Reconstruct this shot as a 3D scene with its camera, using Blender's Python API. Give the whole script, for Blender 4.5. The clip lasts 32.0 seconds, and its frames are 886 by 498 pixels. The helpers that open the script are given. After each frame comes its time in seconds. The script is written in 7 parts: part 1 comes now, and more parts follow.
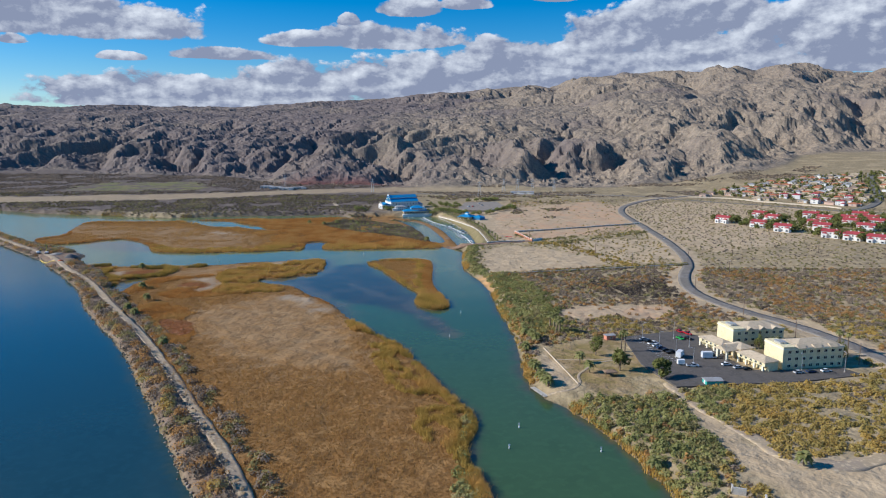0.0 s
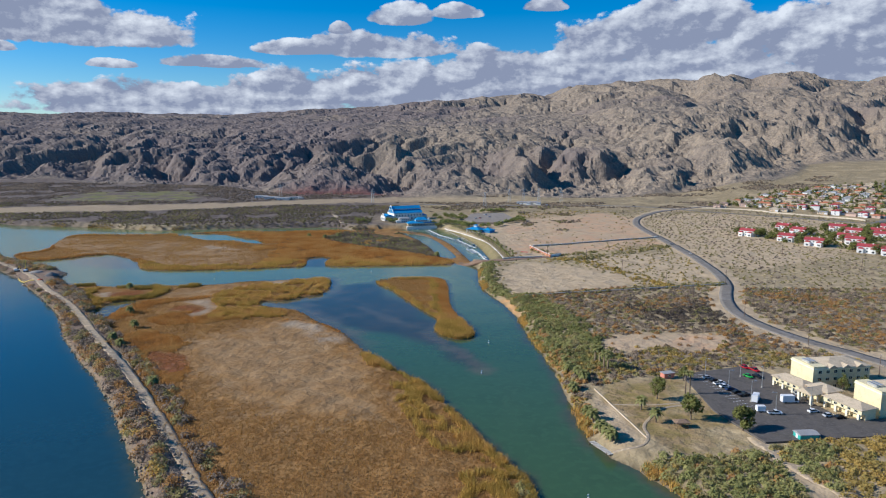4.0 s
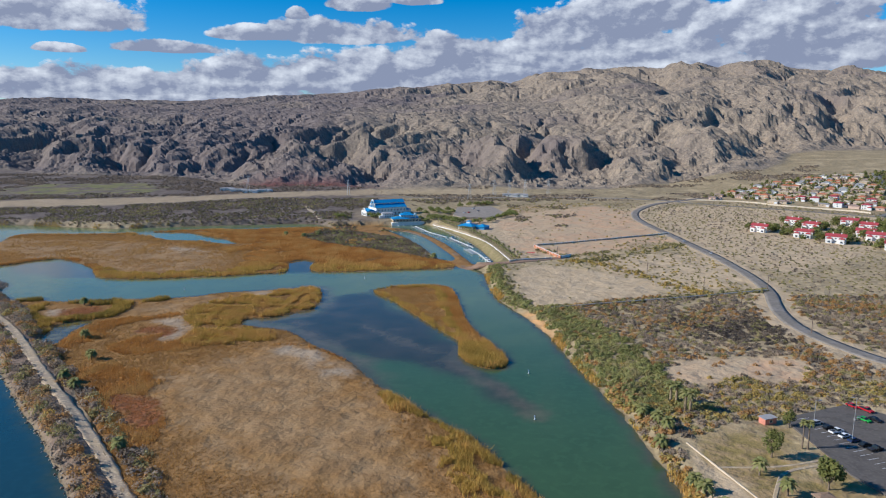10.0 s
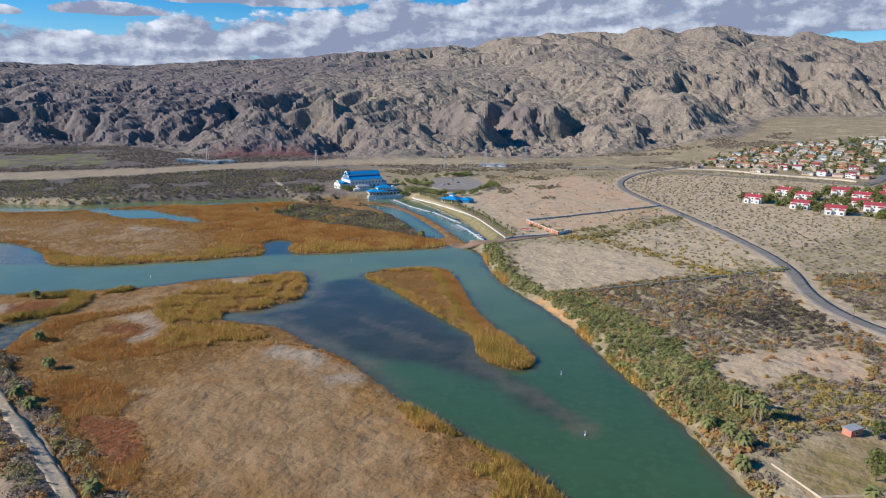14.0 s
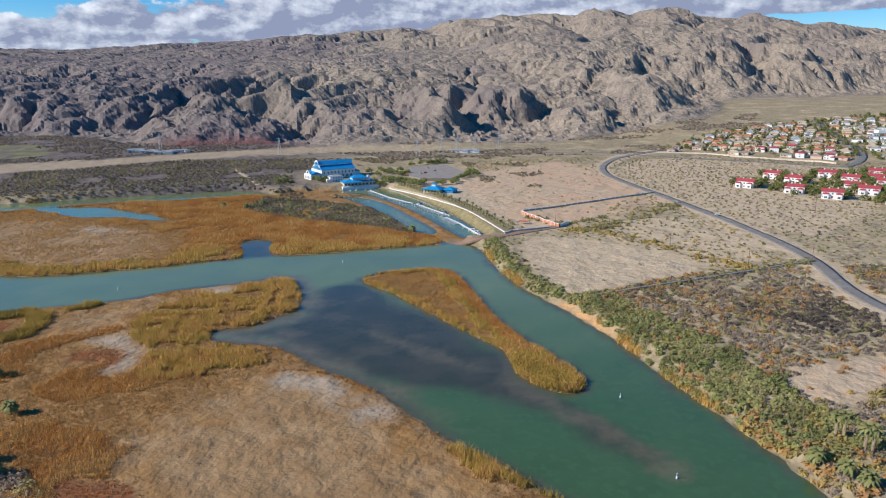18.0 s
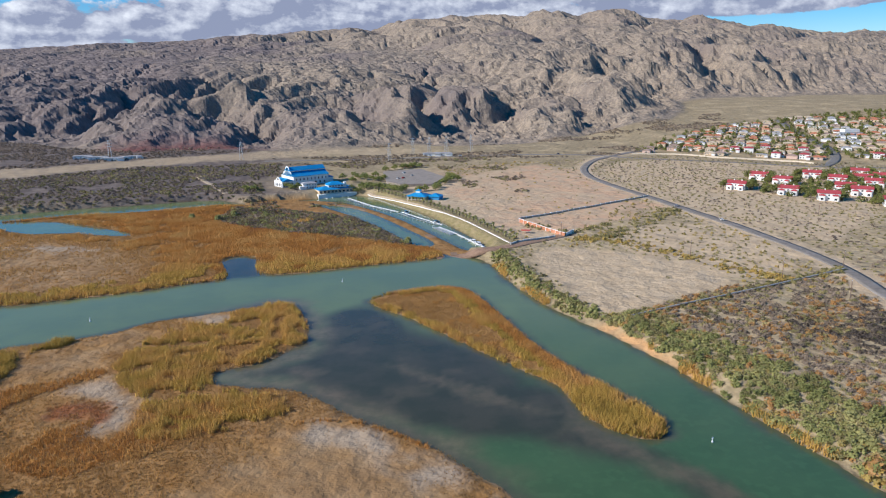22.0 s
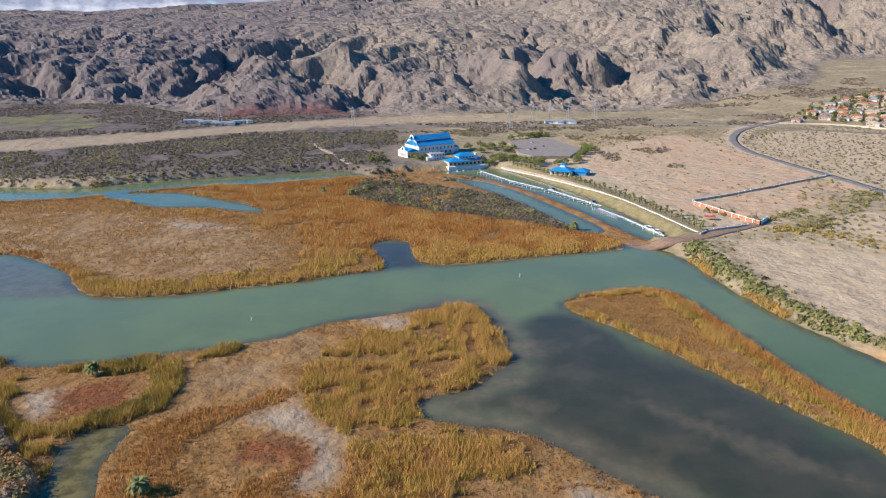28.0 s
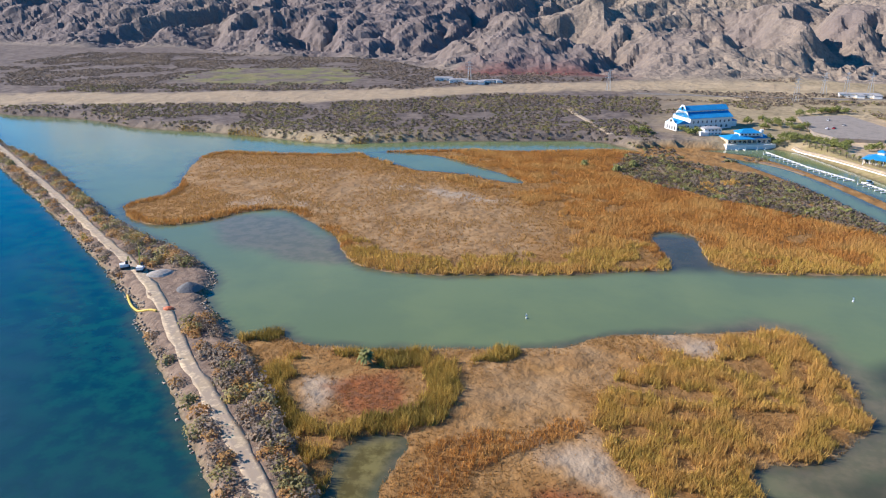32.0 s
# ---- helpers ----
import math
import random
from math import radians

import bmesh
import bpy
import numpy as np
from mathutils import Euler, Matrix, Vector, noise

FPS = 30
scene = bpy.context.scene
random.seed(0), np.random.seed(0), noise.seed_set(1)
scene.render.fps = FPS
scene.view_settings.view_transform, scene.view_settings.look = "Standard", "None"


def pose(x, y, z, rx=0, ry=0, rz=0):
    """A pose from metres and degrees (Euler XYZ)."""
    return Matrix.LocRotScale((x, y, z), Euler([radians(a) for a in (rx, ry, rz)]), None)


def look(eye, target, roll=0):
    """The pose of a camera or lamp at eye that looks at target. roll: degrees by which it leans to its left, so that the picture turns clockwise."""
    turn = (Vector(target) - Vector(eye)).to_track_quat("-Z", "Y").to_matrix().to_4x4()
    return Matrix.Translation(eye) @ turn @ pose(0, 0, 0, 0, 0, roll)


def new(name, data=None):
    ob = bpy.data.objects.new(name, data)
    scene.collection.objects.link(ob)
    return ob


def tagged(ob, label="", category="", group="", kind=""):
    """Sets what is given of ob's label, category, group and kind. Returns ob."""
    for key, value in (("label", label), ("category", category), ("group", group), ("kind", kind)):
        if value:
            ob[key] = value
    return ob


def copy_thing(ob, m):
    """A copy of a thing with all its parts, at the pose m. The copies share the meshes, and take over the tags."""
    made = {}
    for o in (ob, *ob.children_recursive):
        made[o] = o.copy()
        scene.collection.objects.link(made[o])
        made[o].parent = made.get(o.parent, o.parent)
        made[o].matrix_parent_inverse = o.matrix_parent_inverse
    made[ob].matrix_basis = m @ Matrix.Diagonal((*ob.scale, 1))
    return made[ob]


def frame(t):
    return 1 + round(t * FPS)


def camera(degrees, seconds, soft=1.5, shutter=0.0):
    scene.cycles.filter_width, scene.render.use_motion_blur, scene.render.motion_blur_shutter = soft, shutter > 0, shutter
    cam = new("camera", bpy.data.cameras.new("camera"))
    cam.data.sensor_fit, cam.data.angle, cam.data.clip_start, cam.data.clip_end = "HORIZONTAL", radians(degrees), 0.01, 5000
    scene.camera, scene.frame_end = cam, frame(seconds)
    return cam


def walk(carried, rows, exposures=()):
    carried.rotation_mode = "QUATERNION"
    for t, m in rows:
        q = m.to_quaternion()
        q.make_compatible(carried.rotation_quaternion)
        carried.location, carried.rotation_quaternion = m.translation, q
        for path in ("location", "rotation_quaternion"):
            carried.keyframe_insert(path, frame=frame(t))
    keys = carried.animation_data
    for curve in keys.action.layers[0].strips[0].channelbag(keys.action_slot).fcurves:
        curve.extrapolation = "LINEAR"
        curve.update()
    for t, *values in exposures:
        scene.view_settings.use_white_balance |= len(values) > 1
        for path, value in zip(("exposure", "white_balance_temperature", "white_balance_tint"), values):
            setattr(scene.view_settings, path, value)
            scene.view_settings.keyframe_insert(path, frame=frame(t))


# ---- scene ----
# ---- camera ----
cam = camera(65.0, 32.0, soft=1.1)
PATH = [
    (0, (50.462, -59.454, 109.683), (50.31, -57.487, 109.354), -0.0),
    (1, (45.005, -47.846, 109.56), (44.856, -45.879, 109.233), 0.0),
    (2, (39.268, -36.266, 109.541), (39.126, -34.297, 109.223), 0.1),
    (3, (33.63, -24.887, 109.559), (33.496, -22.917, 109.245), 0.1),
    (3.5, (30.835, -19.245, 109.563), (30.704, -17.274, 109.253), 0.1),
    (5.5, (19.122, 3.215, 109.635), (19.009, 5.189, 109.337), 0.1),
    (6, (16.414, 8.574, 109.598), (16.305, 10.55, 109.303), 0.1),
    (7, (10.565, 19.614, 109.749), (10.466, 21.591, 109.462), 0.1),
    (8, (4.454, 30.694, 109.941), (4.378, 32.67, 109.639), 0.2),
    (9, (-1.748, 41.697, 110.114), (-1.795, 43.671, 109.796), 0.1),
    (10, (-7.988, 52.527, 110.248), (-8.002, 54.498, 109.908), 0.2),
    (11, (-14.21, 63.316, 110.382), (-14.196, 65.282, 110.018), 0.2),
    (12, (-20.633, 74.169, 110.35), (-20.587, 76.131, 109.965), 0.3),
    (13, (-26.909, 85.261, 110.311), (-26.822, 87.217, 109.903), 0.2),
    (14, (-33.446, 96.379, 110.18), (-33.337, 98.329, 109.749), 0.2),
    (14.5, (-36.804, 101.838, 110.154), (-36.688, 103.785, 109.712), 0.1),
    (16.5, (-50.954, 123.666, 110.135), (-50.767, 125.597, 109.649), 0.0),
    (17, (-54.577, 129.182, 110.079), (-54.369, 131.112, 109.598), -0.1),
    (18, (-61.94, 140.304, 109.869), (-61.691, 142.23, 109.394), -0.2),
    (19, (-69.432, 151.383, 109.677), (-69.139, 153.305, 109.206), -0.2),
    (20, (-76.658, 162.582, 109.69), (-76.324, 164.497, 109.221), -0.3),
    (21, (-84.402, 173.263, 109.344), (-84.03, 175.171, 108.876), -0.3),
    (22, (-91.677, 184.265, 109.045), (-91.277, 186.167, 108.572), -0.3),
    (23, (-99.275, 195.079, 108.996), (-98.838, 196.971, 108.513), -0.2),
    (24, (-106.932, 205.797, 108.675), (-106.458, 207.678, 108.187), -0.2),
    (24.5, (-110.764, 211.231, 108.603), (-110.265, 213.104, 108.111), -0.4),
    (26.5, (-126.804, 233.513, 108.736), (-126.376, 235.391, 108.198), -0.5),
    (27, (-130.712, 238.897, 108.775), (-130.355, 240.787, 108.226), -0.4),
    (28, (-138.484, 248.895, 108.953), (-138.291, 250.801, 108.38), -0.4),
    (28.5, (-142.272, 253.832, 109.115), (-142.149, 255.741, 108.529), -0.5),
    (29, (-146.094, 258.929, 109.237), (-146.052, 260.837, 108.638), -0.4),
    (29.5, (-149.833, 264.152, 109.374), (-149.874, 266.056, 108.761), -0.4),
    (30, (-153.668, 269.429, 109.391), (-153.774, 271.325, 108.765), -0.4),
    (30.5, (-157.438, 274.938, 109.408), (-157.624, 276.825, 108.77), -0.4),
    (31, (-161.396, 280.184, 109.427), (-161.651, 282.057, 108.775), -0.4),
    (31.5, (-165.472, 285.141, 109.396), (-165.79, 287.0, 108.73), -0.3),
    (32, (-169.763, 290.224, 109.432), (-170.171, 292.061, 108.753), -0.3),
]
walk(cam, [(t, look(eye, target, roll)) for t, eye, target, roll in PATH],
     exposures=[(0, 0.20, 5700, 10), (9, 0.20, 5700, 10), (17, 0.34, 5720, 11), (24, 0.38, 5800, 13), (28, 0.54, 5900, 15), (32, 0.78, 5950, 16)])

# ---- world and sun ----
SUN_TURN, SUN_HEIGHT = radians(-93), radians(30)  # from +y to the left, above the horizon
sun = new("sun", bpy.data.lights.new("sun", "SUN"))
sun.data.energy, sun.data.angle, sun.data.color = 4.6, radians(0.55), (1.0, 0.90, 0.75)
TO_SUN = Vector((math.sin(SUN_TURN) * math.cos(SUN_HEIGHT), math.cos(SUN_TURN) * math.cos(SUN_HEIGHT), math.sin(SUN_HEIGHT)))
sun.matrix_world = look(TO_SUN * 50, (0, 0, 0))


CLOUDS = [(-21, 2.3, 15, 1.5), (-2, 2.9, 11, 1.6), (14, 4.0, 13, 2.0), (-24, 3.0, 11.5, 1.7), (-12, 3.5, 13, 2.2), (0, 4.1, 13, 3.0), (3, 5.6, 7.5, 2.0),
          (15, 5.3, 9, 2.6), (26, 4.4, 3, 1.0), (31, 5.2, 10, 3.0), (11.5, 6.9, 8, 3.0), (15.5, 8.0, 5.5, 3.0), (25.5, 6.6, 7.5, 4.2), (38, 6, 9, 3.5),
          (-21.6, 5.7, 4.0, 0.75), (-28.7, 5.4, 2.0, 0.5), (-15.5, 6.9, 2.9, 0.95), (-8.3, 7.0, 6.2, 1.7), (-11.8, 8.5, 0.9, 0.7), (-7.2, 9.4, 2.6, 1.5),
          (-2.3, 9.8, 2.2, 0.9), (4.2, 10.2, 2.0, 0.9), (-34, 7.6, 11, 3.4), (-35.3, 6.2, 1.0, 0.6)]


def build_world():
    world = bpy.data.worlds.new("sky")
    scene.world = world
    world.use_nodes = True
    nt = world.node_tree
    nt.nodes.clear()
    n = lambda kind, **kw: make_node(nt, kind, **kw)
    link = nt.links.new
    out, bg = n("ShaderNodeOutputWorld"), n("ShaderNodeBackground")
    sky = n("ShaderNodeTexSky", sky_type="NISHITA", sun_disc=False, sun_elevation=SUN_HEIGHT, sun_rotation=SUN_TURN,
            altitude=200.0, air_density=1.0, dust_density=0.1, ozone_density=5.0)
    coord = n("ShaderNodeTexCoord")
    sep = n("ShaderNodeSeparateXYZ")
    link(coord.outputs["Generated"], sep.inputs[0])

    def math_node(op, a, b=None, clamp=False):
        m = n("ShaderNodeMath", operation=op, use_clamp=clamp)
        for i, v in enumerate((a, b)):
            if v is None:
                continue
            if isinstance(v, (int, float)):
                m.inputs[i].default_value = v
            else:
                link(v, m.inputs[i])
        return m.outputs[0]

    # the way and the height of each direction, in degrees
    turn = math_node("MULTIPLY", math_node("ARCTAN2", sep.outputs[0], sep.outputs[1]), 57.296)
    high = math_node("MULTIPLY", math_node("ARCSINE", sep.outputs[2]), 57.296)

    def lumps(du, dv):
        """Heaped cloud texture, about -0.5 to 0.5, read a little aside."""
        c = n("ShaderNodeCombineXYZ")
        link(math_node("ADD", turn, du), c.inputs[0])
        link(math_node("MULTIPLY", math_node("ADD", high, dv), 1.7), c.inputs[1])
        wide = n("ShaderNodeTexNoise", noise_dimensions="2D")
        wide.inputs["Scale"].default_value, wide.inputs["Detail"].default_value, wide.inputs["Roughness"].default_value = 0.20, 9.0, 0.58
        heap = n("ShaderNodeTexVoronoi", voronoi_dimensions="2D", feature="SMOOTH_F1", normalize=True)
        heap.inputs["Scale"].default_value, heap.inputs["Detail"].default_value, heap.inputs["Roughness"].default_value = 0.5, 4.0, 0.6
        heap.inputs["Smoothness"].default_value = 0.35
        link(c.outputs[0], wide.inputs["Vector"])
        bent = n("ShaderNodeVectorMath", operation="ADD")
        link(c.outputs[0], bent.inputs[0])
        push = n("ShaderNodeVectorMath", operation="SCALE")
        push.inputs["Scale"].default_value = 1.6
        link(wide.outputs["Color"], push.inputs[0]), link(push.outputs[0], bent.inputs[1])
        link(bent.outputs[0], heap.inputs["Vector"])
        soft = math_node("MULTIPLY", math_node("SUBTRACT", wide.outputs[0], 0.5), 1.5)
        return math_node("ADD", soft, math_node("MULTIPLY", math_node("SUBTRACT", 0.36, heap.outputs["Distance"]), 0.42))

    here, aside = lumps(0.0, 0.0), lumps(-0.5, 0.55)
    lit = math_node("MULTIPLY", math_node("SUBTRACT", here, aside), 2.1)
    deep = n("ShaderNodeHueSaturation")
    deep.inputs["Saturation"].default_value, deep.inputs["Value"].default_value = 1.48, 1.1
    link(sky.outputs[0], deep.inputs["Color"])
    last = deep.outputs["Color"]

    def lay(last, density, rise, edge=0.16):
        cover = n("ShaderNodeMapRange", interpolation_type="SMOOTHSTEP")
        cover.inputs["From Min"].default_value, cover.inputs["From Max"].default_value = 0.22, 0.22 + edge
        link(density, cover.inputs["Value"])
        # tops and sunward sides are white, bases are grey
        tone = n("ShaderNodeMix", data_type="RGBA")
        tone.inputs["A"].default_value, tone.inputs["B"].default_value = (2.85, 3.1, 3.95, 1), (8.3, 8.3, 8.2, 1)
        link(math_node("ADD", math_node("ADD", math_node("MULTIPLY", rise, 0.5), 0.14), lit, clamp=True), tone.inputs["Factor"])
        mix = n("ShaderNodeMix", data_type="RGBA")
        link(cover.outputs[0], mix.inputs["Factor"]), link(last, mix.inputs["A"]), link(tone.outputs["Result"], mix.inputs["B"])
        return mix.outputs["Result"]

    # far banks first, then the nearer clouds: middle (turn, height of the base), half width, height
    for a, e, w, h in CLOUDS:
        w, h = w * 1.28, h * 1.3
        across = math_node("DIVIDE", math_node("SUBTRACT", turn, a), w)
        up = math_node("DIVIDE", math_node("SUBTRACT", high, e), h)
        down = math_node("MULTIPLY", up, -3.2)
        fall = math_node("ADD", math_node("MULTIPLY", across, across), math_node("POWER", math_node("MAXIMUM", up, down), 2.0))
        last = lay(last, math_node("ADD", math_node("SUBTRACT", 0.80, fall), here), up)
    # broken cloud goes on overhead and behind
    other = n("ShaderNodeMapRange", interpolation_type="SMOOTHSTEP")
    other.inputs["From Min"].default_value, other.inputs["From Max"].default_value = 13.0, 19.0
    link(math_node("MAXIMUM", high, math_node("SUBTRACT", math_node("ABSOLUTE", turn), 38.0)), other.inputs["Value"])
    last = lay(last, math_node("SUBTRACT", math_node("MULTIPLY", math_node("ADD", here, 0.06), other.outputs[0]), 0.06), math_node("MULTIPLY", here, 0.5))
    link(last, bg.inputs["Color"])
    bg.inputs["Strength"].default_value = 0.085
    link(bg.outputs[0], out.inputs[0])


def make_node(nt, kind, **kw):
    node = nt.nodes.new(kind)
    for k, v in kw.items():
        setattr(node, k, v)
    return node


build_world()

# ---- numbers: noise and plan arithmetic ----
rng = np.random.default_rng(7)


def hashed(ix, iy, seed):
    h = (ix.astype(np.int64) * 374761393 + iy.astype(np.int64) * 668265263 + seed * 1274126177) & 0x7FFFFFFF
    h = ((h ^ (h >> 13)) * 1103515245 + 12345) & 0x7FFFFFFF
    h = ((h ^ (h >> 15)) * 1442695041) & 0x7FFFFFFF
    return ((h ^ (h >> 12)) & 0xFFFFF) / 0xFFFFF


def gnoise(x, y, size, seed=0):
    """Gradient noise, about -1 to 1, with lumps of the given size in metres."""
    x, y = np.asarray(x, float) / size, np.asarray(y, float) / size
    ix, iy = np.floor(x), np.floor(y)
    fx, fy = x - ix, y - iy
    u, v = fx * fx * fx * (fx * (fx * 6 - 15) + 10), fy * fy * fy * (fy * (fy * 6 - 15) + 10)

    def corner(a, b):
        ang = hashed(ix + a, iy + b, seed) * 2 * np.pi
        return np.cos(ang) * (fx - a) + np.sin(ang) * (fy - b)

    low = corner(0, 0) * (1 - u) + corner(1, 0) * u
    top = corner(0, 1) * (1 - u) + corner(1, 1) * u
    return (low * (1 - v) + top * v) * 1.5


def fbm(x, y, size, octaves=4, seed=0, gain=0.5):
    total, amp = 0.0, 1.0
    for k in range(octaves):
        total = total + amp * gnoise(x + 31.7 * k, y - 17.3 * k, size / 2**k, seed + k)
        amp *= gain
    return total


def smooth(a, b, x):
    t = np.clip((x - a) / (b - a), 0, 1)
    return t * t * (3 - 2 * t)


def rounded(points, rounds=2, closed=True):
    """The outline with its corners cut."""
    p = np.array(points, float)
    for _ in range(rounds):
        q = np.roll(p, -1, axis=0) if closed else p[1:]
        a = p if closed else p[:-1]
        cut = np.stack([0.75 * a + 0.25 * q, 0.25 * a + 0.75 * q], 1).reshape(-1, 2)
        p = cut if closed else np.vstack([p[:1], cut, p[-1:]])
    return p


def inside(x, y, poly):
    """Metres inside an outline (negative outside), for many points; far points get a rough value."""
    poly = np.asarray(poly, float)
    x, y = np.asarray(x, float), np.asarray(y, float)
    out = np.full(x.shape, -60.0)
    lo, hi = poly.min(0) - 60, poly.max(0) + 60
    near = (x > lo[0]) & (x < hi[0]) & (y > lo[1]) & (y < hi[1])
    px, py = x[near], y[near]
    best, odd = np.full(px.shape, 1e9), np.zeros(px.shape, bool)
    for (ax, ay), (bx, by) in zip(poly, np.roll(poly, -1, axis=0)):
        ex, ey = bx - ax, by - ay
        t = np.clip(((px - ax) * ex + (py - ay) * ey) / (ex * ex + ey * ey + 1e-9), 0, 1)
        best = np.minimum(best, (px - ax - t * ex) ** 2 + (py - ay - t * ey) ** 2)
        cross = (ay > py) != (by > py)
        odd ^= cross & (px < ex * (py - ay) / (ey if abs(ey) > 1e-9 else 1e-9) + ax)
    out[near] = np.where(odd, np.sqrt(best), -np.sqrt(best))
    return out


def along(x, y, line):
    """Metres from a line of points."""
    line = np.asarray(line, float)
    x, y = np.asarray(x, float), np.asarray(y, float)
    out = np.full(x.shape, 60.0)
    lo, hi = line.min(0) - 60, line.max(0) + 60
    near = (x > lo[0]) & (x < hi[0]) & (y > lo[1]) & (y < hi[1])
    px, py = x[near], y[near]
    best = np.full(px.shape, 3600.0)
    for (ax, ay), (bx, by) in zip(line[:-1], line[1:]):
        ex, ey = bx - ax, by - ay
        t = np.clip(((px - ax) * ex + (py - ay) * ey) / (ex * ex + ey * ey + 1e-9), 0, 1)
        best = np.minimum(best, (px - ax - t * ex) ** 2 + (py - ay - t * ey) ** 2)
    out[near] = np.sqrt(best)
    return out


# ---- the plan: outlines of water and land, in metres ----
WATERS = rounded([(150, -300), (150, 20), (118, 100), (105, 144), (97, 172), (85, 201), (72, 219), (65, 232), (63, 267), (61, 305), (58, 330),
                  (54, 354), (50, 390), (43, 435), (34, 466), (24, 498), (20, 540), (21, 585), (8, 603), (-4, 606), (-60, 705), (-120, 800), (-152, 848),
                  (-172, 862), (-239, 850), (-328, 828), (-372, 808), (-420, 820), (-464, 831), (-512, 840), (-581, 844), (-616, 866),
                  (-690, 888), (-759, 884), (-900, 960), (-1600, 1250), (-1600, -300)], 2)
DIKE = rounded([(-10, 90), (-42, 131), (-62, 160), (-98, 211), (-140, 270), (-202, 339), (-240, 395), (-267, 425), (-289, 449), (-317, 477),
                (-330, 490), (-334, 500), (-349, 510), (-371, 530), (-400, 553), (-445, 589), (-504, 635), (-569, 683), (-720, 800), (-900, 940), (-890, 970),
                (-700, 815), (-628, 750), (-560, 712), (-515, 677), (-466, 636), (-416, 597), (-387, 577), (-349, 558), (-330, 543), (-318, 530),
                (-314, 510), (-290, 490), (-200, 380), (20, 70)], 2)
PENINSULA = rounded([(-289, 483), (-281, 486), (-274, 495), (-268, 486), (-257, 484), (-239, 486), (-215, 491), (-195, 495), (-175, 500),
                     (-163, 512), (-145, 517), (-126, 521), (-106, 529), (-95, 522), (-91, 500), (-90, 473), (-98, 462), (-108, 451), (-127, 446),
                     (-128, 437), (-121, 432), (-95, 424), (-82, 403), (-58, 378), (-47, 360), (-40, 343), (-29, 328), (-13, 303), (0, 290), (8, 274),
                     (17, 252), (33, 217), (46, 195), (40, 168), (47, 148), (52, 130), (60, 90), (80, 0), (100, -200), (-40, -200), (0, 80),
                     (-60, 180), (-200, 370), (-280, 465)], 2)
ISLET = rounded([(-61, 525), (-39, 535), (-8, 538), (-2, 508), (2, 447), (8, 419), (15, 398), (22, 374), (17, 362), (8, 364), (0, 374),
                 (-3, 386), (-1, 406), (-11, 422), (-23, 448), (-31, 464), (-43, 492), (-56, 509)], 2)
MARSH = rounded([(-420, 608), (-401, 593), (-381, 591), (-366, 603), (-354, 624), (-340, 632), (-328, 628), (-306, 607), (-289, 593),
                 (-279, 570), (-265, 555), (-239, 552), (-202, 560), (-178, 564), (-155, 574), (-132, 578), (-136, 600), (-143, 631), (-118, 632),
                 (-120, 603), (-114, 583), (-86, 583), (-49, 592), (-23, 595), (8, 606), (-60, 705), (-120, 800), (-150, 832), (-192, 817),
                 (-233, 807), (-276, 805), (-318, 793), (-341, 780), (-355, 771), (-412, 766), (-458, 765), (-442, 708), (-412, 647), (-430, 625)], 2)
POND = rounded([(-345, 786), (-306, 790), (-270, 776), (-250, 756), (-225, 735), (-207, 711), (-232, 718), (-262, 735), (-285, 734), (-306, 750), (-328, 766)], 2)
POOL = rounded([(-229, 434), (-220, 441), (-212, 441), (-213, 428), (-215, 418), (-210, 405), (-212, 393), (-224, 400), (-227, 418)], 2)
SPIT = rounded([(-150, 835), (-100, 850), (-60, 846), (-38, 838), (-15, 772), (4, 700), (16, 640), (20, 604), (-10, 600), (-45, 660), (-75, 720), (-120, 790)], 2)
SIDE_CHANNEL = rounded([(-80, 822), (-66, 806), (-48, 800), (-30, 754), (-16, 703), (-5, 659), (-1, 636), (-12, 628), (-22, 655), (-30, 690), (-43, 735), (-58, 775), (-74, 806)], 2)
MARINA = rounded([(-96, 836), (-72, 847), (-44, 858), (-26, 850), (-16, 824), (6, 762), (18, 712), (26, 660), (32, 614), (14, 612), (8, 640), (0, 678), (-10, 722), (-26, 768), (-42, 804), (-60, 826), (-80, 836)], 2)
ROAD = [(260, 150), (240, 240), (228, 294), (215, 331), (199, 356), (186, 384), (182, 420), (190, 462), (206, 503), (214, 560), (217, 642), (214, 741),
        (211, 800), (213, 870), (228, 930), (262, 985), (310, 1030), (380, 1075), (520, 1120)]
DIKE_ROAD = [(5, 84), (-25, 132), (-41, 158), (-69, 196), (-101, 241), (-142, 294), (-188, 347), (-238, 409), (-251, 423), (-274, 446), (-297, 469),
             (-314, 489), (-337, 513), (-360, 534), (-391, 557), (-442, 599), (-512, 654), (-582, 708), (-700, 800), (-880, 940)]
FOOT_X = [-4000, -1600, -900, -560, -300, -30, 200, 400, 560, 740, 1050, 1500, 2500, 4000]
FOOT_Y = [1900, 1650, 1510, 1420, 1215, 1195, 1235, 1290, 1300, 1600, 1740, 1770, 1900, 2100]
RIDGE_TURN = [-70, -45, -36, -33, -28, -20, -14, -11, -4.4, -0.8, 3, 5.4, 8.7, 10.4, 13.8, 16.3, 18.7, 20.2, 22.5, 24, 26, 28.5, 32, 34, 37, 42, 55, 70]
RIDGE_HIGH = [262, 266, 270, 267, 280, 279, 312, 322, 355, 381, 405, 388, 416, 437, 455, 443, 480, 458, 484, 459, 445, 431, 376, 392, 352, 340, 320, 300]
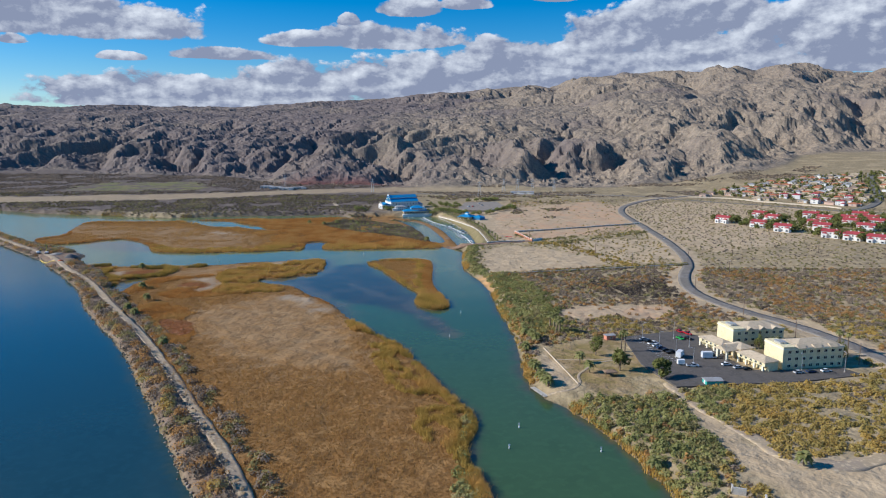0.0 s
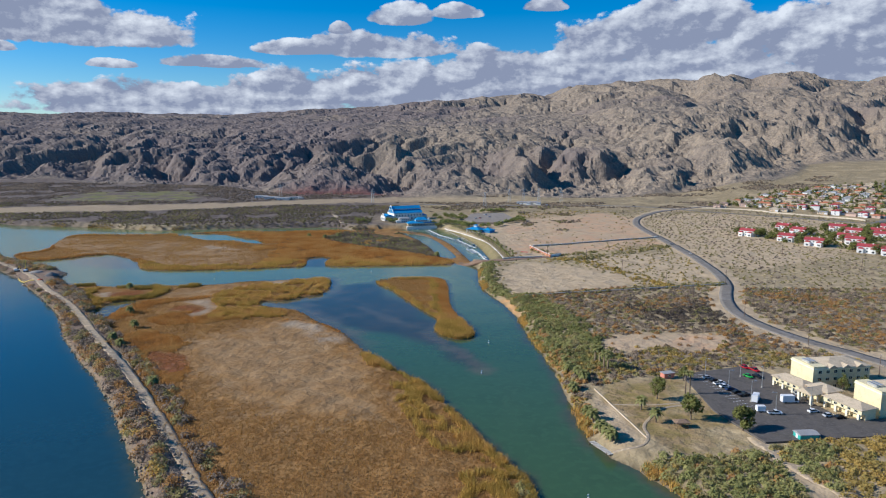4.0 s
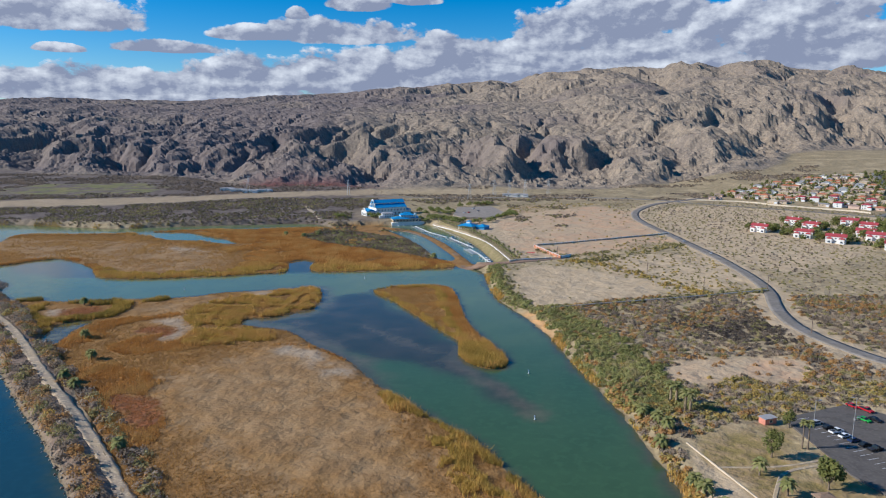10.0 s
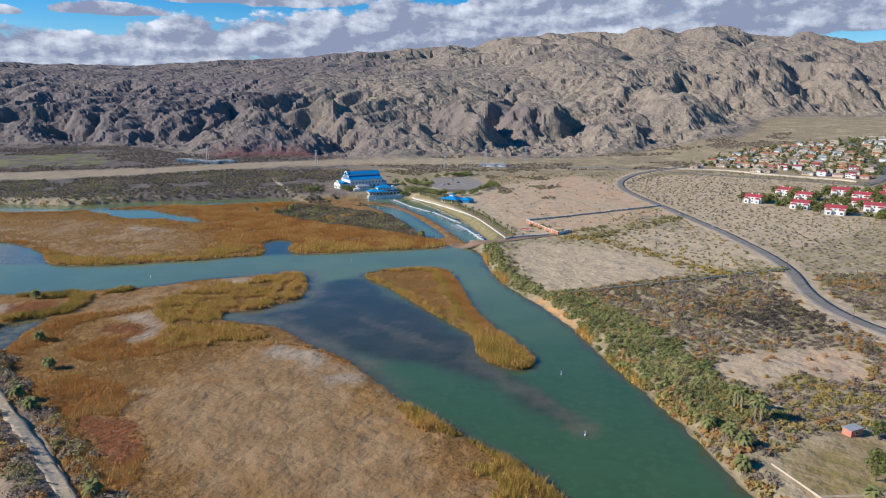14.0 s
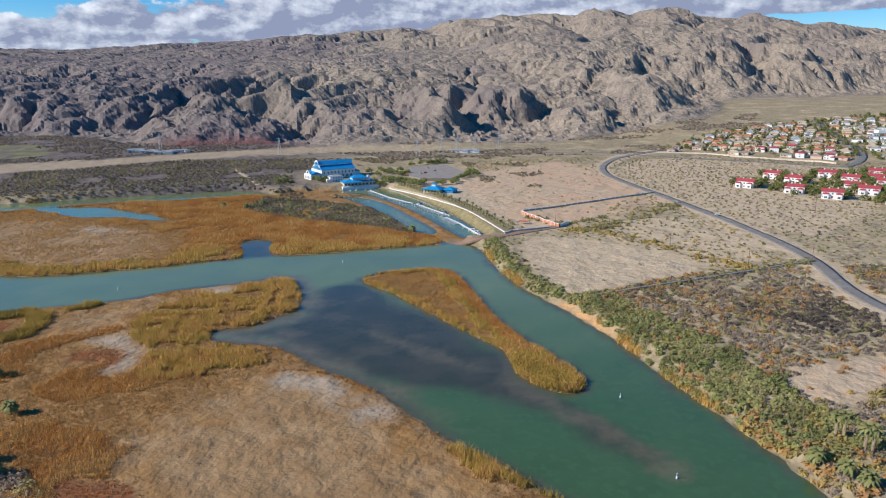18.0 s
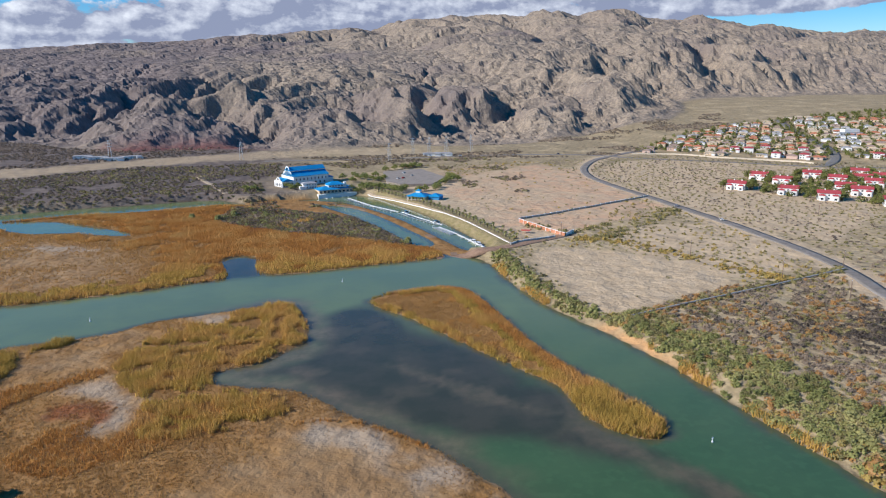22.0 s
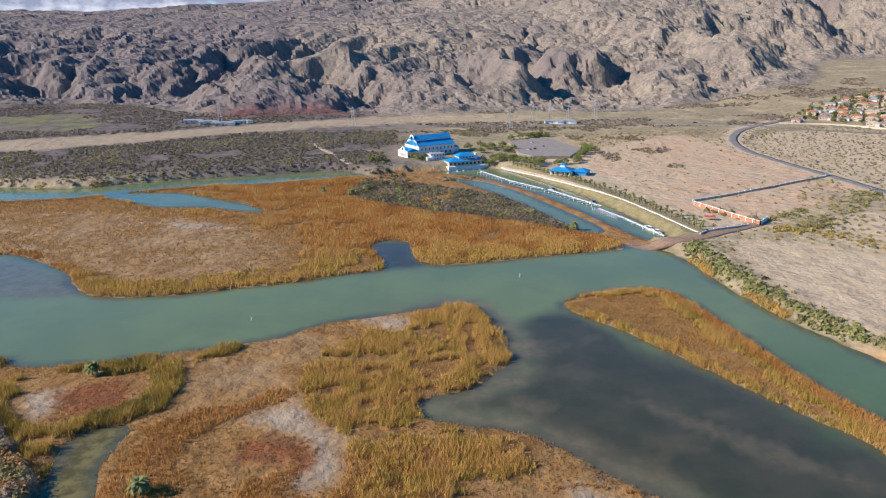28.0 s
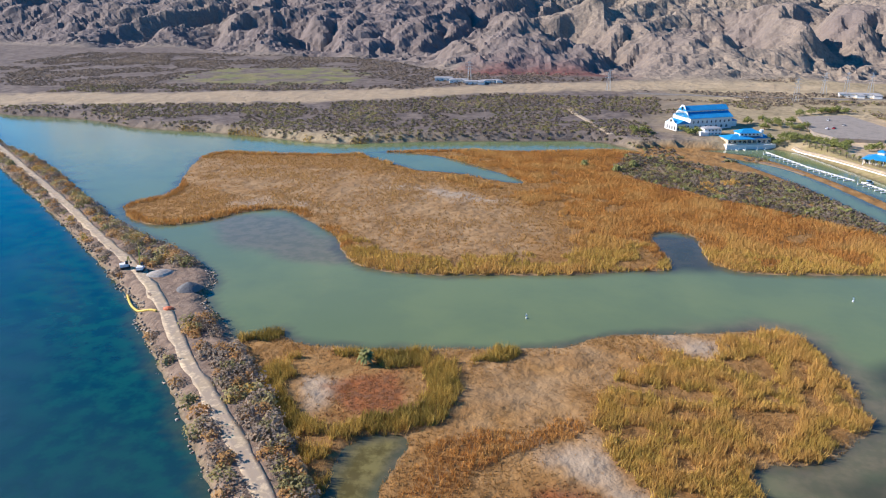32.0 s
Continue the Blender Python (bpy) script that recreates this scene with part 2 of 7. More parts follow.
CANYONS = [([(-500, 1350), (-470, 1450), (-403, 1600), (-311, 1750), (-180, 1860)], 84, 105), ([(-110, 1180), (-150, 1300), (-208, 1480), (-300, 1600)], 40, 52),
           ([(101, 1195), (44, 1400), (-20, 1540)], 44, 60), ([(150, 1210), (150, 1320), (168, 1500), (130, 1640)], 50, 62), ([(225, 1230), (240, 1350), (300, 1500)], 52, 58),
           ([(429, 1280), (440, 1420), (478, 1700)], 46, 70), ([(760, 1600), (800, 1760), (760, 1950)], 40, 70), ([(-625, 1420), (-720, 1540), (-868, 1690)], 50, 58),
           ([(-1140, 1540), (-1120, 1700), (-1030, 1870)], 66, 90), ([(-880, 1500), (-930, 1600), (-1000, 1720)], 40, 60), ([(-330, 1560), (-250, 1600), (-120, 1660), (20, 1760)], 48, 80),
           ([(620, 1560), (600, 1700), (680, 1900)], 40, 60), ([(1100, 1740), (1060, 1900), (1140, 2200)], 50, 80)]
GRID_X, GRID_Y, GRID_STEP = -3300.0, 1080.0, 8.0


def foot_distance(x, y):
    return y - np.interp(x, FOOT_X, FOOT_Y) - gnoise(x, y, 220, 3) * 50


def flow(z):
    """How much ground drains through each cell, and the fall to its lowest neighbour."""
    rows, cols = z.shape
    pad = np.pad(z, 1, mode="edge")
    steps = [(-1, 0, 1), (1, 0, 1), (0, -1, 1), (0, 1, 1), (-1, -1, 1.41), (-1, 1, 1.41), (1, -1, 1.41), (1, 1, 1.41)]
    falls = np.stack([(z - pad[1 + a:1 + a + rows, 1 + b:1 + b + cols]) / c for a, b, c in steps])
    best = falls.argmax(0)
    fall = falls.max(0)
    i, j = np.meshgrid(np.arange(rows), np.arange(cols), indexing="ij")
    da, db = np.array([q[0] for q in steps]), np.array([q[1] for q in steps])
    to = (np.clip(i + da[best], 0, rows - 1) * cols + np.clip(j + db[best], 0, cols - 1)).ravel()
    to = np.where(fall.ravel() > 0, to, -1)
    live = to >= 0
    acc = np.ones(z.size)
    moving = np.ones(z.size)
    for _ in range(90):
        moving = np.bincount(to[live], moving[live], z.size)
        acc += moving
    return acc.reshape(z.shape), fall


def build_mountains():
    """A plateau cut by canyons, then worn by running water; heights above the plain on a square grid."""
    x, y = np.meshgrid(np.arange(GRID_X, 3700, GRID_STEP), np.arange(GRID_Y, 4560, GRID_STEP))
    d = foot_distance(x, y)
    far = np.hypot(x, y)
    ridge = np.interp(np.degrees(np.arctan2(x, y)), RIDGE_TURN, RIDGE_HIGH)
    k = np.clip((far - 1750) / 2500, 0, 1.1)
    wx, wy = x + fbm(x, y, 230, 3, 41) * 45, y + fbm(x, y, 230, 3, 43) * 45
    tops = 56 * smooth(-25, 240, d) + 46 * smooth(200, 1100, d)
    turn = np.degrees(np.arctan2(x, y))
    back = np.clip(ridge - 146 - 40 * smooth(6, 22, turn), 0, 900) * k**1.12 * smooth(-20, 420, d)
    z = tops + back
    front = smooth(-20, 200, d)

    def valleys(size, seed, stretch=1.0, run=0.0):
        """Zero in the valleys and one on the rounded tops between them."""
        v = np.abs(gnoise(wx + run * wy, wy * stretch, size, seed))
        return np.minimum(1, v * 2.4) ** 0.8

    keep = 1 - 0.72 * smooth(330, 1000, d)
    steep = 0.35 + 0.65 * smooth(300, 450, ridge) * smooth(0.1, 0.5, k)
    bx, by = x + fbm(x, y, 120, 3, 46) * 26, y + fbm(x, y, 120, 3, 48) * 26
    relief = 40 * (0.25 - np.abs(gnoise(wx, wy * 0.8, 330, 51))) + 30 * (np.abs(gnoise(wx + 0.3 * wy, wy * 0.6, 165, 53)) - 0.3)
    relief = relief + 24 * (0.25 - np.abs(gnoise(bx - 0.4 * by, by * 0.7, 105, 54))) + 12 * (np.abs(gnoise(bx, by * 0.8, 62, 56)) - 0.3)
    z = z + front * keep * relief
    z = z + k * steep * (80 * (valleys(900, 71) - 0.7) + 50 * (valleys(420, 73) - 0.65) + 60 * (0.25 - np.abs(gnoise(bx, by, 230, 75)))) * smooth(1.04, 0.86, k)
    for line, deep, half in CANYONS:
        line = rounded(line, 2, False)
        wide = half * (1 + 0.35 * gnoise(x, y, 130, 61))
        far_off = np.full(x.shape, 1e9)
        for (ax, ay), (bx, by) in zip(line[:-1], line[1:]):
            ex, ey = bx - ax, by - ay
            t = np.clip(((wx - ax) * ex + (wy - ay) * ey) / (ex * ex + ey * ey + 1e-9), 0, 1)
            far_off = np.minimum(far_off, np.hypot(wx - ax - t * ex, wy - ay - t * ey))
        z = z - 0.74 * deep * np.clip(1 - far_off / wide, 0, 1) ** 0.85 * smooth(-40, 120, d)
    z = np.maximum(z, -4 + 10 * smooth(0, 500, d))
    for _ in range(5):
        acc, fall = flow(z + gnoise(x, y, 24, 63) * 1.5)
        z = z - np.minimum(0.4 * np.sqrt(acc - 1) * np.clip(fall / 5, 0.1, 1), 4.5) * smooth(-20, 60, d)
        soft = (np.roll(z, 1, 0) + np.roll(z, -1, 0) + np.roll(z, 1, 1) + np.roll(z, -1, 1)) / 4
        z = z + 0.07 * (soft - z)
    MOUNTAINS["z"] = np.where(d > -20, np.maximum(z, -5), 0) * smooth(-20, 10, d)


MOUNTAINS = {}
build_mountains()


def mountain_height(x, y):
    z = MOUNTAINS["z"]
    u = np.clip((x - GRID_X) / GRID_STEP, 0, z.shape[1] - 1.001)
    v = np.clip((y - GRID_Y) / GRID_STEP, 0, z.shape[0] - 1.001)
    j, i = u.astype(int), v.astype(int)
    u, v = u - j, v - i
    return (z[i, j] * (1 - u) + z[i, j + 1] * u) * (1 - v) + (z[i + 1, j] * (1 - u) + z[i + 1, j + 1] * u) * v


def sheet_height(x, y):
    """The height of the ground at places of the plan, and the masks by which it is coloured."""
    wob = fbm(x, y, 9, 3, 11) * 1.2
    wet = inside(x, y, WATERS) + wob
    dike = inside(x, y, DIKE) + wob * 0.7
    pen, isl, marsh = inside(x, y, PENINSULA) + wob, inside(x, y, ISLET) + wob, inside(x, y, MARSH) + wob
    wet = np.minimum.reduce([wet, -dike, -pen, -isl, -marsh])
    wet = np.maximum.reduce([wet, inside(x, y, POND) + wob * 0.5, inside(x, y, POOL) + wob * 0.5, inside(x, y, SIDE_CHANNEL), inside(x, y, MARINA)])
    far = np.hypot(x, y)
    climb = 0.05 * np.clip((x - 430) * 0.6 + (y - 980) * 0.8, 0, 700) * smooth(350, 480, x)
    low_land = np.maximum.reduce([pen, isl, marsh, inside(x, y, SPIT)])
    main = 3.2 + 0.008 * np.clip(x - 40, 0, 900) + 0.006 * np.clip(y - 450, 0, 600) + 0.02 * np.clip(y - 900, 0, 800)
    main = main + climb + fbm(x, y, 60, 3, 21) * 0.5 + fbm(x, y, 12, 2, 25) * 0.15
    flat = 0.55 + fbm(x, y, 25, 3, 31) * 0.18
    crest = 2.3 + fbm(x, y, 15, 2, 33) * 0.15
    land = np.where(low_land > 0, np.minimum(flat, main), main)
    land = np.where(dike > 0, np.maximum(land * 0 + crest, 0.5), land)
    edge = smooth(0, 9, -wet)
    edge_low = smooth(0, 3, -wet)
    z = np.where((low_land > 0) & (dike <= 0), land * edge_low, land * np.where(dike > 0, smooth(0, 6, -wet), edge)) + 0.03
    z = np.where(wet > 0, -0.2 - np.clip(wet * 0.12, 0, 4), z)
    # the mountains
    d = foot_distance(x, y)
    wx, wy = x + fbm(x, y, 40, 2, 45) * 9, y + fbm(x, y, 40, 2, 47) * 9
    rough = sum(high * (np.abs(gnoise(wx, wy, size, seed)) - 0.3) for high, size, seed in ((-13, 48, 55), (6.5, 25, 57), (-7, 17, 58), (4, 9, 59)))
    crags = (0.55 + 0.45 * smooth(-0.3, 0.4, gnoise(x, y, 160, 65))) * (1 - 0.35 * smooth(400, 1000, d))
    z = np.where(d > -20, z + mountain_height(x, y) + smooth(-10, 60, d) * rough * crags, z)
    z = np.where(far > 4350, z - (far - 4350) * 0.9, z)
    return z, wet, dike, pen, isl, marsh, d


# ---- materials ----
def material(name, base, rough=0.8, spots=(), bump=0.0, bump_size=1.0, metal=0.0, spec=0.3):
    """A surface in the given colours: base, then (colour, size in metres, share) for each coarser or finer mottling."""
    mat = bpy.data.materials.new(name)
    mat.use_nodes = True
    nt = mat.node_tree
    bsdf = nt.nodes["Principled BSDF"]
    bsdf.inputs["Roughness"].default_value, bsdf.inputs["Metallic"].default_value = rough, metal
    bsdf.inputs["Specular IOR Level"].default_value = spec
    place = make_node(nt, "ShaderNodeNewGeometry")
    col = make_node(nt, "ShaderNodeRGB")
    col.outputs[0].default_value = (*base, 1)
    last = col.outputs[0]
    for k, (tint, size, share) in enumerate(spots):
        tex = make_node(nt, "ShaderNodeTexNoise")
        tex.inputs["Scale"].default_value, tex.inputs["Detail"].default_value = 1 / size, 5
        nt.links.new(place.outputs["Position"], tex.inputs["Vector"])
        ramp = make_node(nt, "ShaderNodeMapRange", interpolation_type="SMOOTHSTEP")
        mid = 0.72 - 0.44 * share
        ramp.inputs["From Min"].default_value, ramp.inputs["From Max"].default_value = mid - 0.09, mid + 0.09
        nt.links.new(tex.outputs[0], ramp.inputs["Value"])
        mix = make_node(nt, "ShaderNodeMix", data_type="RGBA")
        mix.inputs["B"].default_value = (*tint, 1)
        nt.links.new(ramp.outputs[0], mix.inputs["Factor"]), nt.links.new(last, mix.inputs["A"])
        last = mix.outputs["Result"]
    nt.links.new(last, bsdf.inputs["Base Color"])
    if bump:
        tex = make_node(nt, "ShaderNodeTexNoise")
        tex.inputs["Scale"].default_value, tex.inputs["Detail"].default_value = 1 / bump_size, 6
        nt.links.new(place.outputs["Position"], tex.inputs["Vector"])
        node = make_node(nt, "ShaderNodeBump")
        node.inputs["Strength"].default_value, node.inputs["Distance"].default_value = bump, bump_size * 0.5
        nt.links.new(tex.outputs[0], node.inputs["Height"]), nt.links.new(node.outputs[0], bsdf.inputs["Normal"])
    return mat


def masked_material(name, base, layers, rough=0.9, bumps=(), mottle=0.25):
    """A ground surface: base colour and mottling, then layers of (mask name, colour, second colour, size of the mottling)."""
    mat = material(name, base, rough, [(tuple(c * (1 - mottle) for c in base), 14, 0.45), (tuple(c * (1 + mottle) for c in base), 3.5, 0.4)], spec=0.15)
    nt = mat.node_tree
    bsdf = nt.nodes["Principled BSDF"]
    last = bsdf.inputs["Base Color"].links[0].from_socket
    place = nt.nodes.new("ShaderNodeNewGeometry")
    for mask, one, two, size in layers:
        at = make_node(nt, "ShaderNodeAttribute", attribute_name=mask)
        tex = make_node(nt, "ShaderNodeTexNoise")
        tex.inputs["Scale"].default_value, tex.inputs["Detail"].default_value, tex.inputs["Roughness"].default_value = 1 / size, 7, 0.62
        nt.links.new(place.outputs["Position"], tex.inputs["Vector"])
        ramp = make_node(nt, "ShaderNodeMapRange", interpolation_type="SMOOTHSTEP")
        ramp.inputs["From Min"].default_value, ramp.inputs["From Max"].default_value = 0.38, 0.62
        nt.links.new(tex.outputs[0], ramp.inputs["Value"])
        pair = make_node(nt, "ShaderNodeMix", data_type="RGBA")
        pair.inputs["A"].default_value, pair.inputs["B"].default_value = (*one, 1), (*two, 1)
        nt.links.new(ramp.outputs[0], pair.inputs["Factor"])
        mix = make_node(nt, "ShaderNodeMix", data_type="RGBA")
        nt.links.new(at.outputs["Fac"], mix.inputs["Factor"])
        nt.links.new(last, mix.inputs["A"]), nt.links.new(pair.outputs["Result"], mix.inputs["B"])
        last = mix.outputs["Result"]
    nt.links.new(last, bsdf.inputs["Base Color"])
    normal = None
    for size, strength in bumps:
        tex = make_node(nt, "ShaderNodeTexNoise")
        tex.inputs["Scale"].default_value, tex.inputs["Detail"].default_value = 1 / size, 8
        nt.links.new(place.outputs["Position"], tex.inputs["Vector"])
        node = make_node(nt, "ShaderNodeBump")
        node.inputs["Strength"].default_value, node.inputs["Distance"].default_value = strength, size * 0.5
        nt.links.new(tex.outputs[0], node.inputs["Height"])
        if normal:
            nt.links.new(normal, node.inputs["Normal"])
        normal = node.outputs[0]
    if normal:
        nt.links.new(normal, bsdf.inputs["Normal"])
    return mat


GROUND = masked_material("desert_ground", (0.43, 0.33, 0.192), [
    ("scrub", (0.27, 0.21, 0.118), (0.38, 0.295, 0.168), 5),
    ("plain", (0.125, 0.098, 0.082), (0.20, 0.158, 0.125), 12),
    ("pale", (0.555, 0.42, 0.262), (0.485, 0.36, 0.218), 9),
    ("pink", (0.562, 0.36, 0.211), (0.509, 0.37, 0.232), 12),
    ("lawn", (0.235, 0.195, 0.085), (0.30, 0.235, 0.12), 5),
    ("park", (0.265, 0.2, 0.0732), (0.36, 0.25, 0.125), 6),
    ("field", (0.18, 0.19, 0.0603), (0.254, 0.22, 0.0861), 25),
    ("bluff", (0.594, 0.34, 0.146), (0.509, 0.3, 0.138), 4),
    ("low", (0.26, 0.135, 0.043), (0.34, 0.19, 0.068), 9),
    ("flat", (0.37, 0.245, 0.125), (0.28, 0.172, 0.08), 16),
    ("sand", (0.37, 0.29, 0.20), (0.43, 0.345, 0.245), 5),
    ("rust", (0.276, 0.1, 0.0344), (0.212, 0.095, 0.0431), 3),
    ("dike", (0.28, 0.2, 0.137), (0.2, 0.14, 0.0998), 4),
    ("wetrim", (0.0954, 0.075, 0.0431), (0.148, 0.11, 0.0646), 3),
    ("rock", (0.335, 0.266, 0.192), (0.215, 0.173, 0.128), 22),
    ("rock_specks", (0.11, 0.092, 0.08), (0.36, 0.288, 0.21), 5),
    ("red_rock", (0.20, 0.072, 0.058), (0.14, 0.065, 0.055), 18),
    # a darker, bluer mountain colour, mostly for the left part
    ("darker_left", (0.135, 0.108, 0.102), (0.205, 0.166, 0.15), 22),
], bumps=((1.5, 0.22), (6, 0.45), (16, 0.35)))

# ---- large structure ----
HUB = np.array([-60.0, -150.0])
SHEET = {}


def mesh_object(name, verts, faces, mat=None, shade=False):
    """A mesh from arrays: verts (n, 3); faces (m, 3) or (m, 4)."""
    me = bpy.data.meshes.new(name)
    verts, faces = np.asarray(verts, np.float32), np.asarray(faces, np.int32)
    sides = faces.shape[1]
    me.vertices.add(len(verts)), me.loops.add(faces.size), me.polygons.add(len(faces))
    me.vertices.foreach_set("co", verts.ravel())
    me.loops.foreach_set("vertex_index", faces.ravel())
    me.polygons.foreach_set("loop_start", np.arange(0, faces.size, sides, dtype=np.int32))
    if shade:
        me.polygons.foreach_set("use_smooth", np.ones(len(faces), bool))
    me.update(calc_edges=True)
    if mat:
        me.materials.append(mat)
    return new(name, me)


def mask(ob, name, values):
    at = ob.data.attributes.new(name, "FLOAT", "POINT")
    at.data.foreach_set("value", np.asarray(values, np.float32))


def wash_reach(x, y):
    """Metres from the middle of the dry wash across the valley."""
    return np.abs(y - np.interp(x, [-1200, -835, -570, -385, -330, -200, -60, 120], [850, 935, 1000, 1043, 1082, 1140, 1165, 1160]) + 12 * gnoise(x, y, 150, 5))


def build_ground():
    fine = np.radians(np.arange(-57, 61, 0.16))
    coarse = np.radians(np.linspace(61, 303, 46))
    turns = np.concatenate([fine, coarse])
    radii = [0.5, 40, 90, 150, 200]
    while radii[-1] < 4790:
        r = radii[-1]
        radii.append(r + (2.4 if r < 800 else 3.2 if r < 1250 else 5.0 if r < 2200 else 0.005 * r))
    radii = np.array(radii)
    r, a = np.meshgrid(radii, turns, indexing="ij")
    x, y = HUB[0] + r * np.sin(a), HUB[1] + r * np.cos(a)
    shape = x.shape
    x, y = x.ravel(), y.ravel()
    z, wet, dike, pen, isl, marsh, d = sheet_height(x, y)
    rows, cols = shape
    i, j = np.meshgrid(np.arange(rows - 1), np.arange(cols), indexing="ij")
    j2 = (j + 1) % cols
    faces = np.stack([i * cols + j, (i + 1) * cols + j, (i + 1) * cols + j2, i * cols + j2], -1).reshape(-1, 4)
    faces = faces[:, ::-1]
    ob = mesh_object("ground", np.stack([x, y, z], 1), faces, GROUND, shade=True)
    ob.data.polygons.foreach_set("use_smooth", d[faces].max(1) < 5)
    SHEET.update(radii=radii, turns=turns, z=z.reshape(shape))
    low = np.maximum.reduce([pen, isl, marsh, inside(x, y, SPIT)])
    lowm = smooth(-1, 2, low) * (dike < 0)
    land = 1 - lowm
    n1, n2 = fbm(x, y, 40, 4, 81), fbm(x, y, 130, 3, 91)
    n3 = fbm(x, y, 14, 4, 85)

    def zone(outlines, soft, ragged):
        return smooth(-soft, soft, np.maximum.reduce([inside(x, y, rounded(p)) for p in outlines]) + n3 * ragged)

    mask(ob, "scrub", np.clip(smooth(-0.5, 0.5, n1 + 0.3) * land * (smooth(820, 900, y) * 0.55 + 0.45) + smooth(-14, -8, wet) * (wet < 0) * (x > 15) * (y < 620) * land, 0, 1))
    mask(ob, "low", lowm)
    mask(ob, "flat", zone(BARE_FLATS, 22, 24) * 0.7)
    mask(ob, "rust", zone(RUST_PATCHES, 3, 5))
    mask(ob, "sand", zone(SAND_PATCHES, 6, 7) * 0.75)
    mask(ob, "dike", smooth(-1, 3, dike))
    wash = 0.5 * smooth(52, 24, wash_reach(x, y) + n3 * 10 + n1 * 12) * smooth(120, 20, x)
    verge = smooth(15, 10, along(x, y, rounded(ROAD, 2, False)) + n3 * 4)
    mask(ob, "pale", np.maximum.reduce([zone(PALE, 4, 4), wash, verge]) * land)
    mask(ob, "plain", smooth(815, 860, y + 0 * x) * smooth(-40, -160, x + n1 * 30) * (1 - wash) * land)
    mask(ob, "pink", smooth(-8, 6, np.maximum.reduce([inside(x, y, rounded(p)) for p in PINK]) + n1 * 12) * (0.35 + 0.65 * smooth(-0.35, 0.25, n2 + n1 * 0.6)))
    mask(ob, "park", zone([PARK], 2, 2) * smooth(-0.8, 0.1, n1 + n3 * 0.4))
    mask(ob, "lawn", smooth(20, 12, along(x, y, [(36, 617), (30, 660), (22, 709), (6, 768), (-14, 830)])) * (x > np.interp(y, [600, 660, 709, 782, 850], [26, 22, 14, -4, -28])))
    mask(ob, "field", smooth(-10, 10, inside(x, y, rounded(FIELD)) + n1 * 22) * smooth(-0.35, 0.25, n1 + n3 * 0.5) * 0.8)
    mask(ob, "wetrim", smooth(-1.3, -0.1, wet) * 0.85)
    bluff = (0.5 + 0.5 * smooth(-0.3, 0.3, n3)) * smooth(-7, -4.5, wet) * smooth(0.5, -1, wet) * smooth(388, 402, y) * smooth(470, 456, y) * (x > 20)
    mask(ob, "bluff", bluff)
    mask(ob, "rock", smooth(-15, 25, d))
    mask(ob, "rock_specks", smooth(-15, 25, d) * (0.3 + 0.25 * smooth(-0.3, 0.3, n1)))
    # mountain colour turns darker and bluer towards -x, broken up by broad noise
    mask(ob, "darker_left", np.clip(smooth(0.0, 0.75, fbm(x, y, 420, 4, 101) * 0.5 + 0.7 * smooth(150, -450, x)) * smooth(-10, 60, d) * 0.85, 0, 1))
    mask(ob, "red_rock", smooth(75, 30, np.hypot((x + 250) / 1.9, y - 1245) + n1 * 14) * smooth(-16, 4, d) * 0.95)
    tagged(ob, "pale desert ground rising to bare rocky mountains", "ground", kind="structure")
    return ob


BARE_FLATS = [[(-138, 328), (-128, 352), (-106, 380), (-95, 399), (-80, 390), (-66, 370), (-43, 330), (-31, 318), (-31, 292), (-23, 279),
               (-13, 255), (-31, 245), (-70, 259), (-94, 278), (-114, 301)],
              [(-207, 469), (-198, 478), (-164, 500), (-159, 490), (-171, 468), (-185, 451), (-196, 446), (-204, 452)],
              [(-480, 716), (-455, 742), (-391, 730), (-314, 724), (-221, 681), (-192, 640), (-180, 604), (-200, 580), (-246, 570), (-276, 584), (-313, 628), (-345, 643), (-400, 655)]]
SAND_PATCHES = [[(-177, 442), (-166, 449), (-155, 432), (-150, 418), (-150, 406), (-155, 399), (-160, 404), (-157, 419), (-162, 428), (-174, 434)],
                [(-146, 518), (-126, 513), (-129, 499), (-137, 503)], [(-90, 396), (-66, 382), (-45, 345), (-52, 345), (-72, 370), (-92, 388)],
                [(-310, 690), (-270, 680), (-235, 660), (-215, 668), (-262, 690)], [(-254, 458), (-243, 468), (-236, 460), (-240, 446)],
                [(-375, 632), (-340, 634), (-320, 640), (-352, 650)]]
RUST_PATCHES = [[(-180, 425), (-174, 432), (-160, 424), (-156, 417), (-160, 412), (-168, 416), (-177, 418)],
                [(-243, 466), (-233, 471), (-224, 471), (-219, 461), (-222, 449), (-231, 442), (-238, 450)],
                [(-150, 330), (-128, 325), (-115, 300), (-122, 290), (-140, 310)]]
